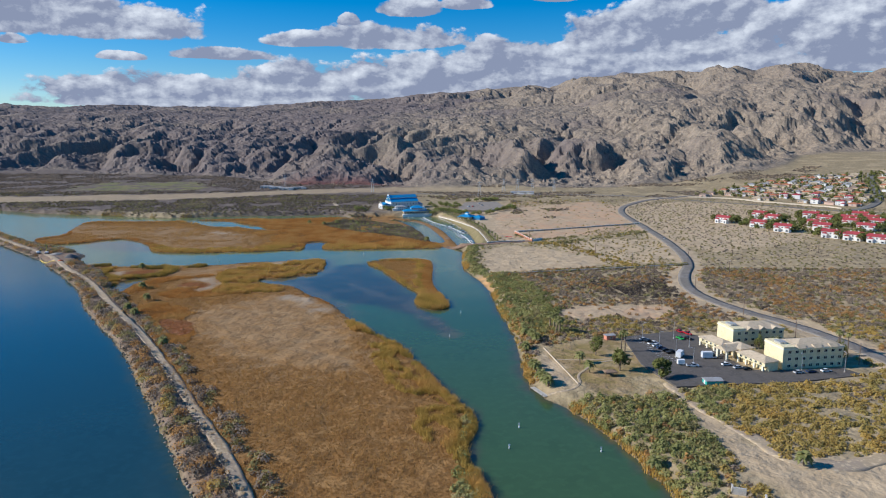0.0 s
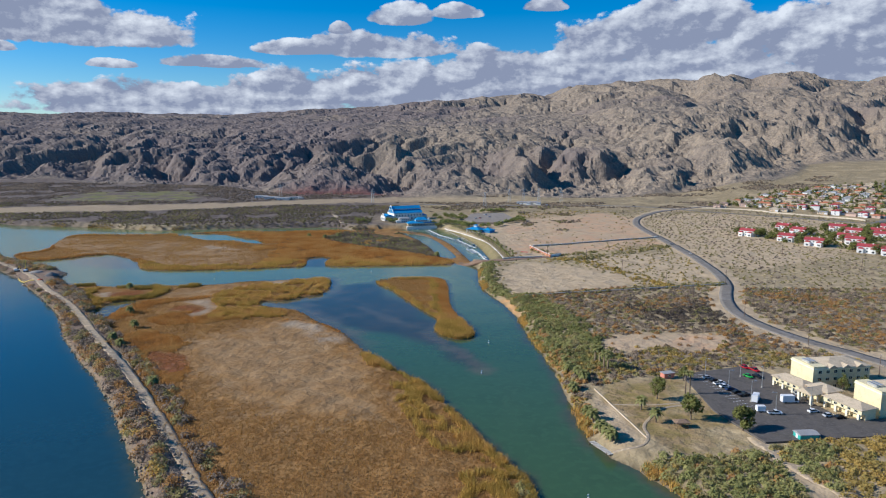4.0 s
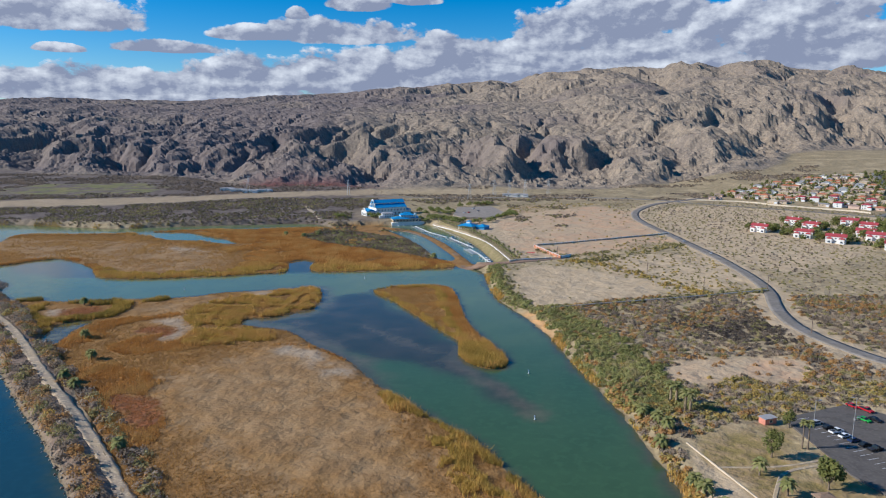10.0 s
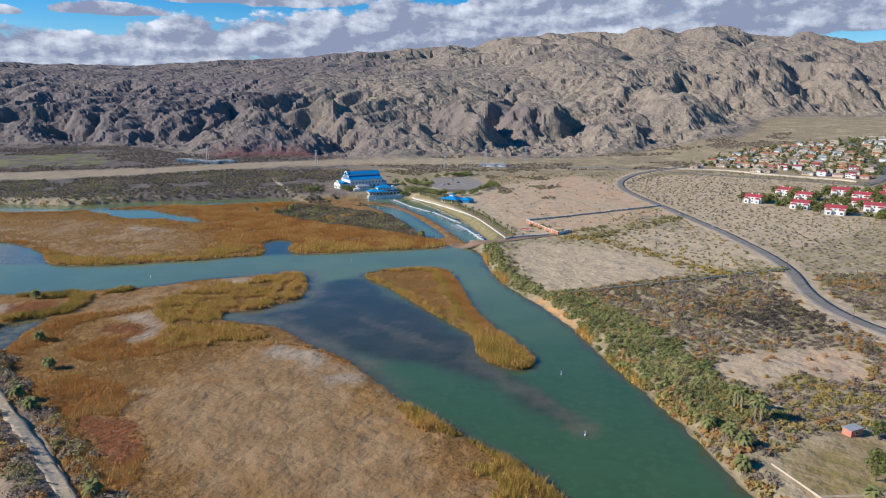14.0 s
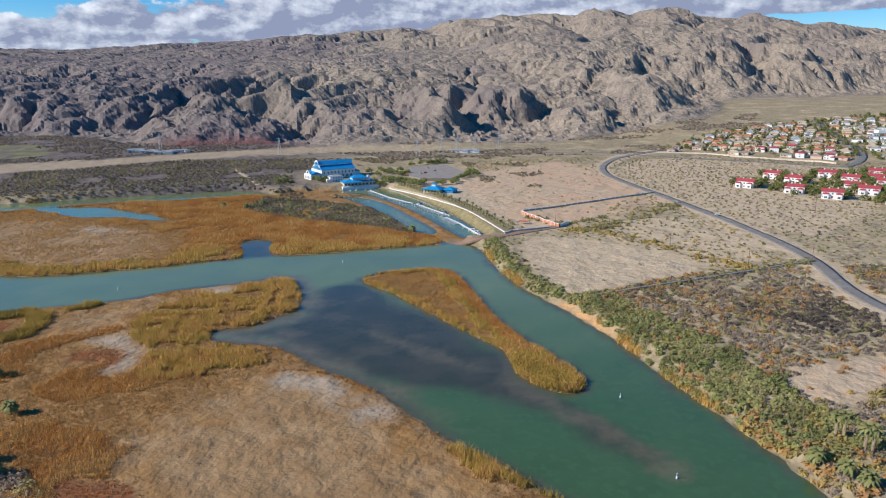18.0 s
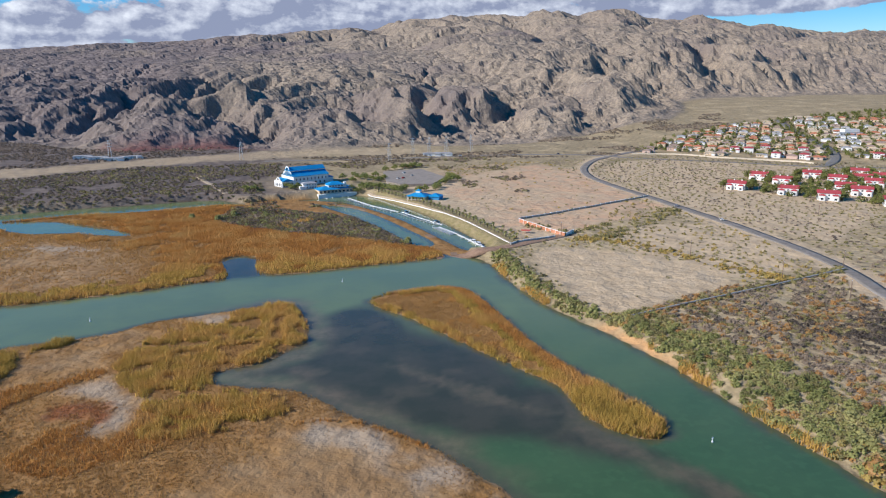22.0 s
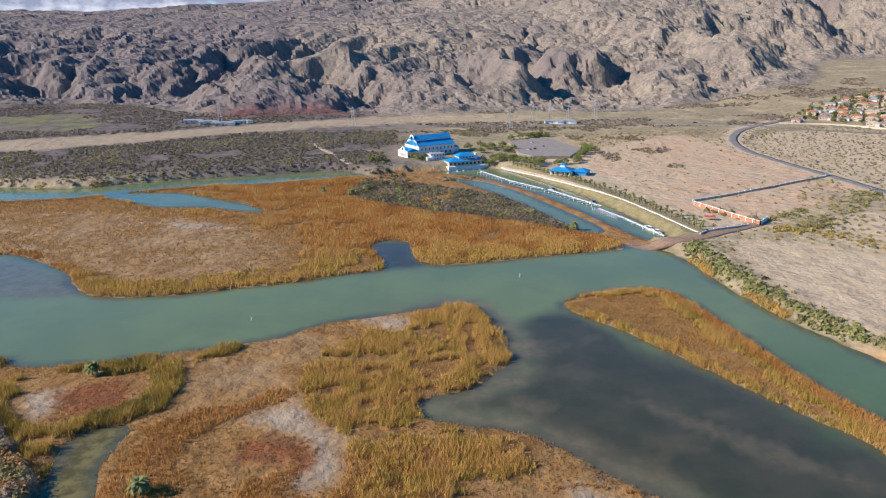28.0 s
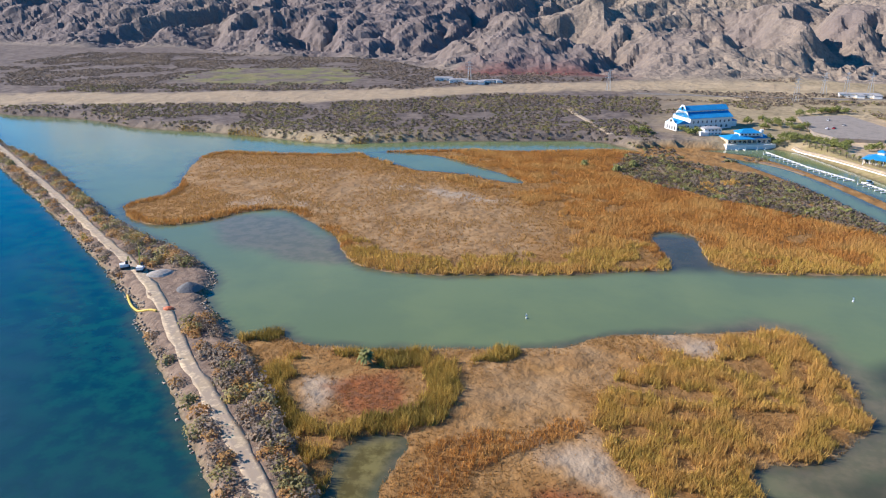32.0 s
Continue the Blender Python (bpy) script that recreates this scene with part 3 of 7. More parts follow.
PALE = [[(56, 596), (77, 592), (99, 577), (128, 537), (138, 499), (110, 488), (76, 474), (55, 468), (39, 466), (35, 485), (42, 505), (36, 540)],
        [(225, 540), (300, 600), (360, 640), (520, 860), (450, 930), (330, 1000), (250, 940), (225, 860)],
        [(81, 354), (99, 364), (129, 373), (159, 369), (156, 352), (135, 336), (118, 345), (98, 331)],
        [(126, 226), (131, 198), (140, 178), (146, 160), (180, 168), (185, 140), (135, 130), (128, 175)],
        [(68, 232), (76, 278), (86, 275), (90, 232), (80, 222)],
        [(110, 500), (205, 512), (212, 640), (150, 640), (105, 600)],
        [(170, 345), (182, 400), (170, 440), (190, 470), (200, 440), (192, 400), (212, 345)],
        [(30, 600), (60, 640), (20, 780), (-20, 860), (40, 880), (200, 1000), (205, 760), (100, 620)]]
PINK = [[(40, 640), (100, 640), (205, 700), (207, 860), (230, 960), (120, 1000), (30, 960), (60, 860)], [(92, 640), (200, 690), (205, 735), (120, 690)], PALE[2]]
PARK = [(74, 278), (92, 292), (116, 298), (118, 255), (126, 224), (100, 216), (88, 222)]
FIELD = [(-720, 1090), (-450, 1110), (-470, 1180), (-530, 1290), (-720, 1250)]
ground = build_ground()


def water_material(name, deep, layers):
    mat = masked_material(name, deep, layers, rough=0.12, mottle=0.07)
    nt = mat.node_tree
    bsdf = nt.nodes["Principled BSDF"]
    bsdf.inputs["IOR"].default_value, bsdf.inputs["Specular IOR Level"].default_value = 1.33, 0.5
    place = nt.nodes.new("ShaderNodeNewGeometry")
    normal = None
    for size, strength in ((2.2, 0.05), (0.5, 0.05)):
        tex = make_node(nt, "ShaderNodeTexNoise")
        tex.inputs["Scale"].default_value, tex.inputs["Detail"].default_value = 1 / size, 4
        nt.links.new(place.outputs["Position"], tex.inputs["Vector"])
        node = make_node(nt, "ShaderNodeBump")
        node.inputs["Strength"].default_value, node.inputs["Distance"].default_value = strength, size * 0.3
        nt.links.new(tex.outputs[0], node.inputs["Height"])
        if normal:
            nt.links.new(normal, node.inputs["Normal"])
        normal = node.outputs[0]
    nt.links.new(normal, bsdf.inputs["Normal"])
    return mat


BAY_MUD = rounded([(-74, 514), (-59, 515), (-45, 488), (-30, 462), (-12, 424), (0, 402), (2, 385), (0, 372), (20, 345), (26, 310), (10, 335), (0, 352),
                   (-20, 366), (-40, 372), (-60, 385), (-82, 408), (-95, 428), (-125, 440), (-108, 448), (-90, 466), (-84, 488)])
FAR_SHOAL = rounded([(-376, 601), (-360, 627), (-309, 620), (-280, 590), (-260, 553), (-294, 545), (-340, 570)])
RIVER_SIDE = rounded([(5, -300), *DIKE_ROAD, (-900, 960), (-1620, 1260), (-1620, -300)], 1)


def build_water():
    """Two sheets of one level: the river west of the dike, and the lagoon with its shallows."""
    x, y = np.meshgrid(np.concatenate([np.arange(-1620, -460, 20), np.arange(-460, 164, 3)]), np.concatenate([np.arange(-300, 80, 20), np.arange(80, 900, 3), np.arange(900, 1280, 20)]))
    rows, cols = x.shape
    xf, yf = x.ravel(), y.ravel()
    side = inside(xf, yf, RIVER_SIDE)
    side = np.where((side <= -59) & (xf < -460) & (yf < 560), 60, side)
    i, j = np.meshgrid(np.arange(rows - 1), np.arange(cols - 1), indexing="ij")
    faces = np.stack([i * cols + j, i * cols + j + 1, (i + 1) * cols + j + 1, (i + 1) * cols + j], -1).reshape(-1, 4)
    river_face = side[faces].mean(1) > 0
    far_face = xf[faces].mean(1) < -460
    shore = sheet_height(xf, yf)[1]
    n1, n2 = fbm(xf, yf, 40, 4, 201), fbm(xf * 0.6 + yf * 0.5, yf * 1.2 - xf * 0.4, 22, 4, 205)
    verts = np.stack([xf, yf, 0 * xf], 1)
    river_mat = water_material("river_water", (0.019, 0.056, 0.066), [("green", (0.006, 0.070, 0.058), (0.003, 0.036, 0.048), 7), ("shoal", (0.035, 0.06, 0.04), (0.06, 0.075, 0.045), 4)])
    lagoon_mat = water_material("lagoon_water", (0.056, 0.110, 0.044), [("milky", (0.165, 0.205, 0.082), (0.14, 0.18, 0.078), 60),
                                ("mud", (0.045, 0.045, 0.026), (0.062, 0.055, 0.034), 16), ("algae", (0.10, 0.078, 0.018), (0.20, 0.165, 0.05), 5), ("blotch", (0.19, 0.145, 0.085), (0.13, 0.11, 0.062), 6),
                                ("shoal", (0.07, 0.075, 0.045), (0.10, 0.085, 0.055), 5)])
    for name, some, mat, label in (("river_water", river_face, river_mat, "deep teal blue river water with fine ripples"),
                                   ("lagoon_water", ~river_face, lagoon_mat, "calm milky green lagoon water with muddy shallows")):
        used = np.unique(faces[some])
        renum = np.zeros(len(verts), int)
        renum[used] = np.arange(len(used))
        ob = mesh_object(name, verts[used], renum[faces[some]], mat)
        u, v, s = xf[used], yf[used], shore[used]
        mask(ob, "shoal", smooth(5, 0.5, s + n2[used] * 2) * 0.8)
        if name == "river_water":
            mask(ob, "green", smooth(70, 10, s + n1[used] * 18) * smooth(350, 460, v))
        else:
            mask(ob, "milky", smooth(330, 520, v + n1[used] * 20))
            mud = np.maximum.reduce([inside(u, v, BAY_MUD) + n1[used] * 7, 26 - np.hypot(u + 126, v - 604) + n1[used] * 6,  inside(u, v, POOL)])
            spots = np.minimum.reduce([np.hypot(u + 118, v - 436) / 5, np.hypot(u + 94, v - 435) / 6, along(u, v, [(-56, 436), (-44, 420), (-28, 400), (-15, 388)]) / 4, along(u, v, [(-2, 392), (-8, 376), (2, 358), (16, 338), (27, 306)]) / 5])
            mask(ob, "algae", smooth(-1, 2, inside(u, v, POOL)))
            mask(ob, "mud", smooth(-6, 8, mud) * 0.93)
            apron = smooth(-16, -2, inside(u, v, PENINSULA) + n2[used] * 6) * smooth(330, 380, v) * smooth(-150, -110, u) + smooth(0, 14, inside(u, v, FAR_SHOAL) + n1[used] * 8)
            mask(ob, "blotch", np.maximum.reduce([np.clip(apron * 0.75, 0, 0.75), smooth(0.34, 0.55, n2[used]) * smooth(0, 10, mud) * 0.2, smooth(1.3, 0.5, spots + n2[used] * 0.9) * 0.45]))
        tagged(ob, label, "water", kind="structure")


build_water()


def ground_z(x, y):
    """The height of the ground sheet, read between its points."""
    radii, turns, z = SHEET["radii"], SHEET["turns"], SHEET["z"]
    x, y = np.atleast_1d(np.asarray(x, float)) - HUB[0], np.atleast_1d(np.asarray(y, float)) - HUB[1]
    r, a = np.hypot(x, y), np.arctan2(x, y)
    a = np.where(a < turns[0], a + 2 * np.pi, a)
    i = np.clip(np.searchsorted(radii, r) - 1, 0, len(radii) - 2)
    j = np.clip(np.searchsorted(turns, a) - 1, 0, len(turns) - 2)
    u = np.clip((r - radii[i]) / (radii[i + 1] - radii[i]), 0, 1)
    v = np.clip((a - turns[j]) / (turns[j + 1] - turns[j]), 0, 1)
    return (z[i, j] * (1 - u) + z[i + 1, j] * u) * (1 - v) + (z[i, j + 1] * (1 - u) + z[i + 1, j + 1] * u) * v


def part(name, bm, mat, parent=None, label=""):
    """One mesh object from a bmesh, under a thing or a part."""
    me = bpy.data.meshes.new(name)
    bm.to_mesh(me)
    bm.free()
    if mat:
        me.materials.append(mat)
    ob = new(name, me)
    if parent:
        ob.parent = parent
    if label:
        ob["label"] = label
    return ob


def box(bm, x0, y0, z0, x1, y1, z1):
    m = Matrix.Translation(((x0 + x1) / 2, (y0 + y1) / 2, (z0 + z1) / 2)) @ Matrix.Diagonal((x1 - x0, y1 - y0, z1 - z0, 1))
    return bmesh.ops.create_cube(bm, size=1, matrix=m)["verts"]


def strip(name, line, width, lift, mat, label, category, rounds=2, ragged=0.0):
    """A road laid along a line of the plan, following the ground, with a thickness."""
    p = rounded(line, rounds, closed=False)
    fine = []
    for a, b in zip(p[:-1], p[1:]):
        k = max(1, int(np.hypot(*(b - a)) / 4))
        fine += [a + (b - a) * i / k for i in range(k)]
    p = np.array(fine + [p[-1]])
    t = np.gradient(p, axis=0)
    t /= np.linalg.norm(t, axis=1)[:, None]
    side = np.stack([-t[:, 1], t[:, 0]], 1)
    offs = np.linspace(-0.5, 0.5, 5) * width
    pts = p[:, None] + side[:, None] * offs[None, :, None]
    shift = 1 + ragged * np.stack([gnoise(p[:, 0], p[:, 1], 7, 91), 0 * p[:, 0], 0 * p[:, 0], 0 * p[:, 0], gnoise(p[:, 0], p[:, 1], 7, 93)], 1)
    pts = p[:, None] + (pts - p[:, None]) * shift[..., None]
    zc = ground_z(pts[..., 0].ravel(), pts[..., 1].ravel()).reshape(pts.shape[:2])
    z = zc.max(1, keepdims=True) * 0.5 + zc * 0.5 + lift
    top = np.concatenate([pts, z[..., None]], -1)
    low = top[:, [0, -1]] - [0, 0, 1.2]
    rows = np.concatenate([low[:, :1], top, low[:, 1:]], 1)
    n, m = rows.shape[:2]
    i, j = np.meshgrid(np.arange(n - 1), np.arange(m - 1), indexing="ij")
    faces = np.stack([i * m + j, i * m + j + 1, (i + 1) * m + j + 1, (i + 1) * m + j], -1).reshape(-1, 4)[:, ::-1]
    ob = mesh_object(name, rows.reshape(-1, 3), faces, mat)
    return tagged(ob, label, category, kind="structure")


ASPHALT = material("worn_asphalt", (0.21, 0.195, 0.17), 0.85, [((0.221, 0.2, 0.163), 9, 0.4), ((0.131, 0.12, 0.103), 2, 0.3)])
DIRT = material("packed_dirt", (0.38, 0.295, 0.205), 0.95, [((0.441, 0.335, 0.206), 6, 0.4), ((0.588, 0.46, 0.292), 1.5, 0.3)], bump=0.2, bump_size=0.5)
ROAD_GREY = material("sunbleached_asphalt", (0.225, 0.195, 0.155), 0.9, [((0.265, 0.235, 0.20), 9, 0.4), ((0.17, 0.15, 0.13), 2, 0.3)])
strip("road", ROAD, 9.0, 0.25, ROAD_GREY, "two-lane grey asphalt road winding through the desert", "road")
strip("dike_track", DIKE_ROAD, 5.0, 0.05, DIRT, "pale dirt track along the crest of the dike", "road", ragged=0.45)
strip("dirt_road", [(126, 232), (129, 215), (133, 202), (141, 182), (148, 160), (165, 158), (182, 168), (230, 200)], 7.5, 0.1, DIRT, "wide pale dirt road through the brush", "road", ragged=0.4)
strip("marina_road", [(-158, 864), (-170, 905), (-193, 960), (-196, 985)], 6, 0.12, DIRT, "pale dirt road down to the water", "road")
strip("highway", [(-130, 1088), (-60, 1082), (51, 1076), (203, 1078), (300, 1040), (322, 1007), (378, 968), (449, 920), (498, 874), (562, 844), (760, 740)], 9, 0.25, ROAD_GREY, "long grey highway across the valley floor", "road")
strip("estate_street", [(500, 876), (545, 910), (577, 944), (610, 1005), (647, 1102), (720, 1250)], 12, 0.2, ASPHALT, "grey street climbing between the houses", "road")

# ---- plants that nobody could count ----
def foliage(name, colours, rough=0.85, thin=0.32, soft=0.4):
    """Leaves or stems: colour by each plant's tone, and a little by each blade."""
    mat = bpy.data.materials.new(name)
    mat.use_nodes = True
    nt = mat.node_tree
    bsdf = nt.nodes["Principled BSDF"]
    bsdf.inputs["Roughness"].default_value, bsdf.inputs["Specular IOR Level"].default_value = rough, 0.15
    tone = make_node(nt, "ShaderNodeAttribute", attribute_name="tone")
    ramp = make_node(nt, "ShaderNodeValToRGB")
    ramp.color_ramp.elements[0].color, ramp.color_ramp.elements[1].color = (*colours[0], 1), (*colours[-1], 1)
    for k, c in enumerate(colours[1:-1]):
        e = ramp.color_ramp.elements.new((k + 1) / (len(colours) - 1))
        e.color = (*c, 1)
    nt.links.new(tone.outputs["Fac"], ramp.inputs[0])
    place = nt.nodes.new("ShaderNodeNewGeometry")
    bright = make_node(nt, "ShaderNodeMapRange")
    bright.inputs["To Min"].default_value, bright.inputs["To Max"].default_value = 0.86, 1.14
    nt.links.new(place.outputs["Random Per Island"], bright.inputs["Value"])
    mix = make_node(nt, "ShaderNodeVectorMath", operation="SCALE")
    nt.links.new(ramp.outputs[0], mix.inputs[0]), nt.links.new(bright.outputs[0], mix.inputs["Scale"])
    nt.links.new(mix.outputs[0], bsdf.inputs["Base Color"])
    if thin:
        # many fine leaves together shade softly, as one cover
        side, lean, unit = (make_node(nt, "ShaderNodeVectorMath", operation=op) for op in ("SCALE", "ADD", "NORMALIZE"))
        side.inputs["Scale"].default_value, lean.inputs[1].default_value = 1 - soft, (-0.25 * soft, 0, soft)
        nt.links.new(place.outputs["Normal"], side.inputs[0]), nt.links.new(side.outputs[0], lean.inputs[0])
        nt.links.new(lean.outputs[0], unit.inputs[0]), nt.links.new(unit.outputs[0], bsdf.inputs["Normal"])
        # light comes through thin leaves
        glow, both, out = nt.nodes.new("ShaderNodeBsdfTranslucent"), nt.nodes.new("ShaderNodeMixShader"), nt.nodes["Material Output"]
        both.inputs[0].default_value = thin
        nt.links.new(mix.outputs[0], glow.inputs["Color"])
        nt.links.new(bsdf.outputs[0], both.inputs[1]), nt.links.new(glow.outputs[0], both.inputs[2])
        nt.links.new(both.outputs[0], out.inputs["Surface"])
    return mat


GOLD_REED = foliage("gold_reed", [(0.27, 0.20, 0.045), (0.42, 0.285, 0.06), (0.58, 0.375, 0.085), (0.62, 0.36, 0.10)], soft=0.6)
ORANGE_REED = foliage("orange_reed", [(0.34, 0.17, 0.05), (0.54, 0.25, 0.06), (0.60, 0.35, 0.11)], soft=0.6)
DRY_GRASS = foliage("dry_grass", [(0.27, 0.15, 0.045), (0.42, 0.23, 0.068), (0.52, 0.32, 0.12)], soft=0.75)
RUST_GRASS = foliage("rust_grass", [(0.336, 0.145, 0.0553), (0.441, 0.2, 0.0723)], soft=0.75)
OLIVE_LEAF = foliage("olive_leaf", [(0.17, 0.155, 0.065), (0.30, 0.26, 0.105), (0.44, 0.365, 0.16)])
GREEN_LEAF = foliage("green_leaf", [(0.19, 0.20, 0.065), (0.31, 0.305, 0.105), (0.43, 0.39, 0.15)])
GOLD_LEAF = foliage("gold_leaf", [(0.33, 0.27, 0.085), (0.45, 0.33, 0.10), (0.54, 0.35, 0.09)])
GREY_TWIG = foliage("grey_twig", [(0.11, 0.088, 0.07), (0.23, 0.18, 0.13), (0.39, 0.30, 0.21)])
RUST_LEAF = foliage("rust_leaf", [(0.34, 0.20, 0.09), (0.47, 0.26, 0.09), (0.49, 0.31, 0.14)])


def spread(x0, x1, y0, y1, gap):
    """Places on a shaken grid over a part of the plan."""
    x, y = np.meshgrid(np.arange(x0, x1, gap), np.arange(y0, y1, gap))
    x, y = x.ravel(), y.ravel()
    return x + rng.uniform(-0.6, 0.6, x.size) * gap, y + rng.uniform(-0.6, 0.6, x.size) * gap


def stuff(name, verts, faces, tone, mat, label, category):
    ob = mesh_object(name, verts, faces, mat)
    mask(ob, "tone", tone)
    return tagged(ob, label, category, kind="stuff")


def blades(x, y, z, high, wide, reach, count, tone):
    """Tufts of tapering stems."""
    n = len(x)
    x, y, z, high, tone = (np.repeat(v, count) for v in (x, y, z, high, tone))
    m = n * count
    a, r = rng.uniform(0, 2 * np.pi, m), reach * np.sqrt(rng.uniform(0, 1, m))
    bx, by = x + r * np.cos(a), y + r * np.sin(a)
    t = rng.uniform(0, 2 * np.pi, m)
    w = wide * rng.uniform(0.6, 1.3, m)
    h = high * rng.uniform(0.75, 1.1, m)
    lean = h * 0.3
    lx, ly = rng.normal(0.12, 1, m) * lean, rng.normal(0, 1, m) * lean
    v = np.empty((m, 3, 3))
    v[:, 0] = np.stack([bx - np.cos(t) * w / 2, by - np.sin(t) * w / 2, z - 0.1], 1)
    v[:, 1] = np.stack([bx + np.cos(t) * w / 2, by + np.sin(t) * w / 2, z - 0.1], 1)
    v[:, 2] = np.stack([bx + lx, by + ly, z + h], 1)
    return v.reshape(-1, 3), np.arange(3 * m).reshape(-1, 3), np.clip(np.repeat(tone + rng.normal(0, 0.08, m), 3), 0, 1)


def leaf_shells(x, y, z, r, h, count, tone, size=0.5):
    """Bushes as shells of small leaf clumps with an uneven outline."""
    n = len(x)
    lump = rng.uniform(0.75, 1.25, n)
    x, y, z, r, h, tone, lump = (np.repeat(v, count) for v in (x, y, z, r, h, tone, lump))
    m = n * count
    a = rng.uniform(0, 2 * np.pi, m)
    up = rng.uniform(-0.05, 1, m)
    flat = np.sqrt(np.clip(1 - up * up, 0, 1))
    s = rng.uniform(0.62, 1.08, m) * (1 + 0.22 * np.sin(a * 3 + lump * 9))
    nx, ny, nz = flat * np.cos(a), flat * np.sin(a), up
    c = np.stack([x + r * s * nx, y + r * s * ny, z + h * np.clip(s * nz, 0.02, 2) * 0.9 + h * 0.06], 1)
    normal = np.stack([nx, ny, nz + 0.25], 1) + rng.normal(0, 0.45, (m, 3))
    normal /= np.linalg.norm(normal, axis=1)[:, None]
    ref = np.where(np.abs(normal[:, 2:3]) < 0.8, [[0, 0, 1.0]], [[1.0, 0, 0]])
    t1 = np.cross(normal, ref)
    t1 /= np.linalg.norm(t1, axis=1)[:, None]
    t2 = np.cross(normal, t1)
    q = rng.uniform(0, 2 * np.pi, m)
    k = size * (r * 0.6 + h * 0.4) * rng.uniform(0.6, 1.3, m)
    v = np.empty((m, 3, 3))
    for i in range(3):
        b = q + i * 2.1 + rng.uniform(-0.3, 0.3, m)
        v[:, i] = c + (k * np.cos(b))[:, None] * t1 + (k * np.sin(b))[:, None] * t2
    return v.reshape(-1, 3), np.arange(3 * m).reshape(-1, 3), np.clip(np.repeat(tone + rng.normal(0, 0.06, m), 3), 0, 1)


def reach_in(x, y, outlines):
    return np.maximum.reduce([inside(x, y, rounded(p)) for p in outlines])


REED_BELTS = [[(-264, 458), (-257, 469), (-251, 476), (-237, 477), (-227, 480), (-216, 484), (-205, 487), (-195, 492)],
              [(-215, 483), (-209, 467), (-208, 454), (-213, 450), (-221, 446), (-226, 439), (-230, 435), (-234, 428), (-229, 419)],
              [(-264, 458), (-256, 448), (-250, 440), (-240, 436)], [(-288, 484), (-282, 486), (-276, 488)]]
GOLD_ZONES = [[(-167, 470), (-163, 440), (-150, 427), (-145, 409), (-146, 392), (-112, 398), (-95, 405), (-118, 434), (-127, 446), (-108, 452), (-98, 463),
               (-90, 474), (-91, 500), (-95, 522), (-106, 529), (-126, 512), (-150, 498)],
              [(-27, 327), (-8, 300), (10, 262), (28, 222), (46, 197), (40, 168), (20, 170), (18, 196), (2, 230), (-14, 270), (-24, 300)]]
ORANGE_ZONES = [[(-210, 440), (-196, 446), (-186, 447), (-167, 460), (-167, 450), (-184, 439), (-189, 434), (-193, 426), (-190, 400), (-200, 385), (-214, 404), (-205, 423)],
                [(-179, 356), (-169, 367), (-133, 347), (-119, 320), (-110, 287), (-118, 275), (-140, 300)],
                [(-100, 400), (-70, 392), (-52, 370), (-62, 372), (-90, 388)], [(-140, 390), (-120, 400), (-100, 410), (-150, 420), (-185, 400), (-170, 372)]]
POOLS = [[(-229, 434), (-220, 441), (-212, 441), (-213, 428), (-215, 418), (-210, 405), (-212, 393), (-224, 400), (-227, 418)]]


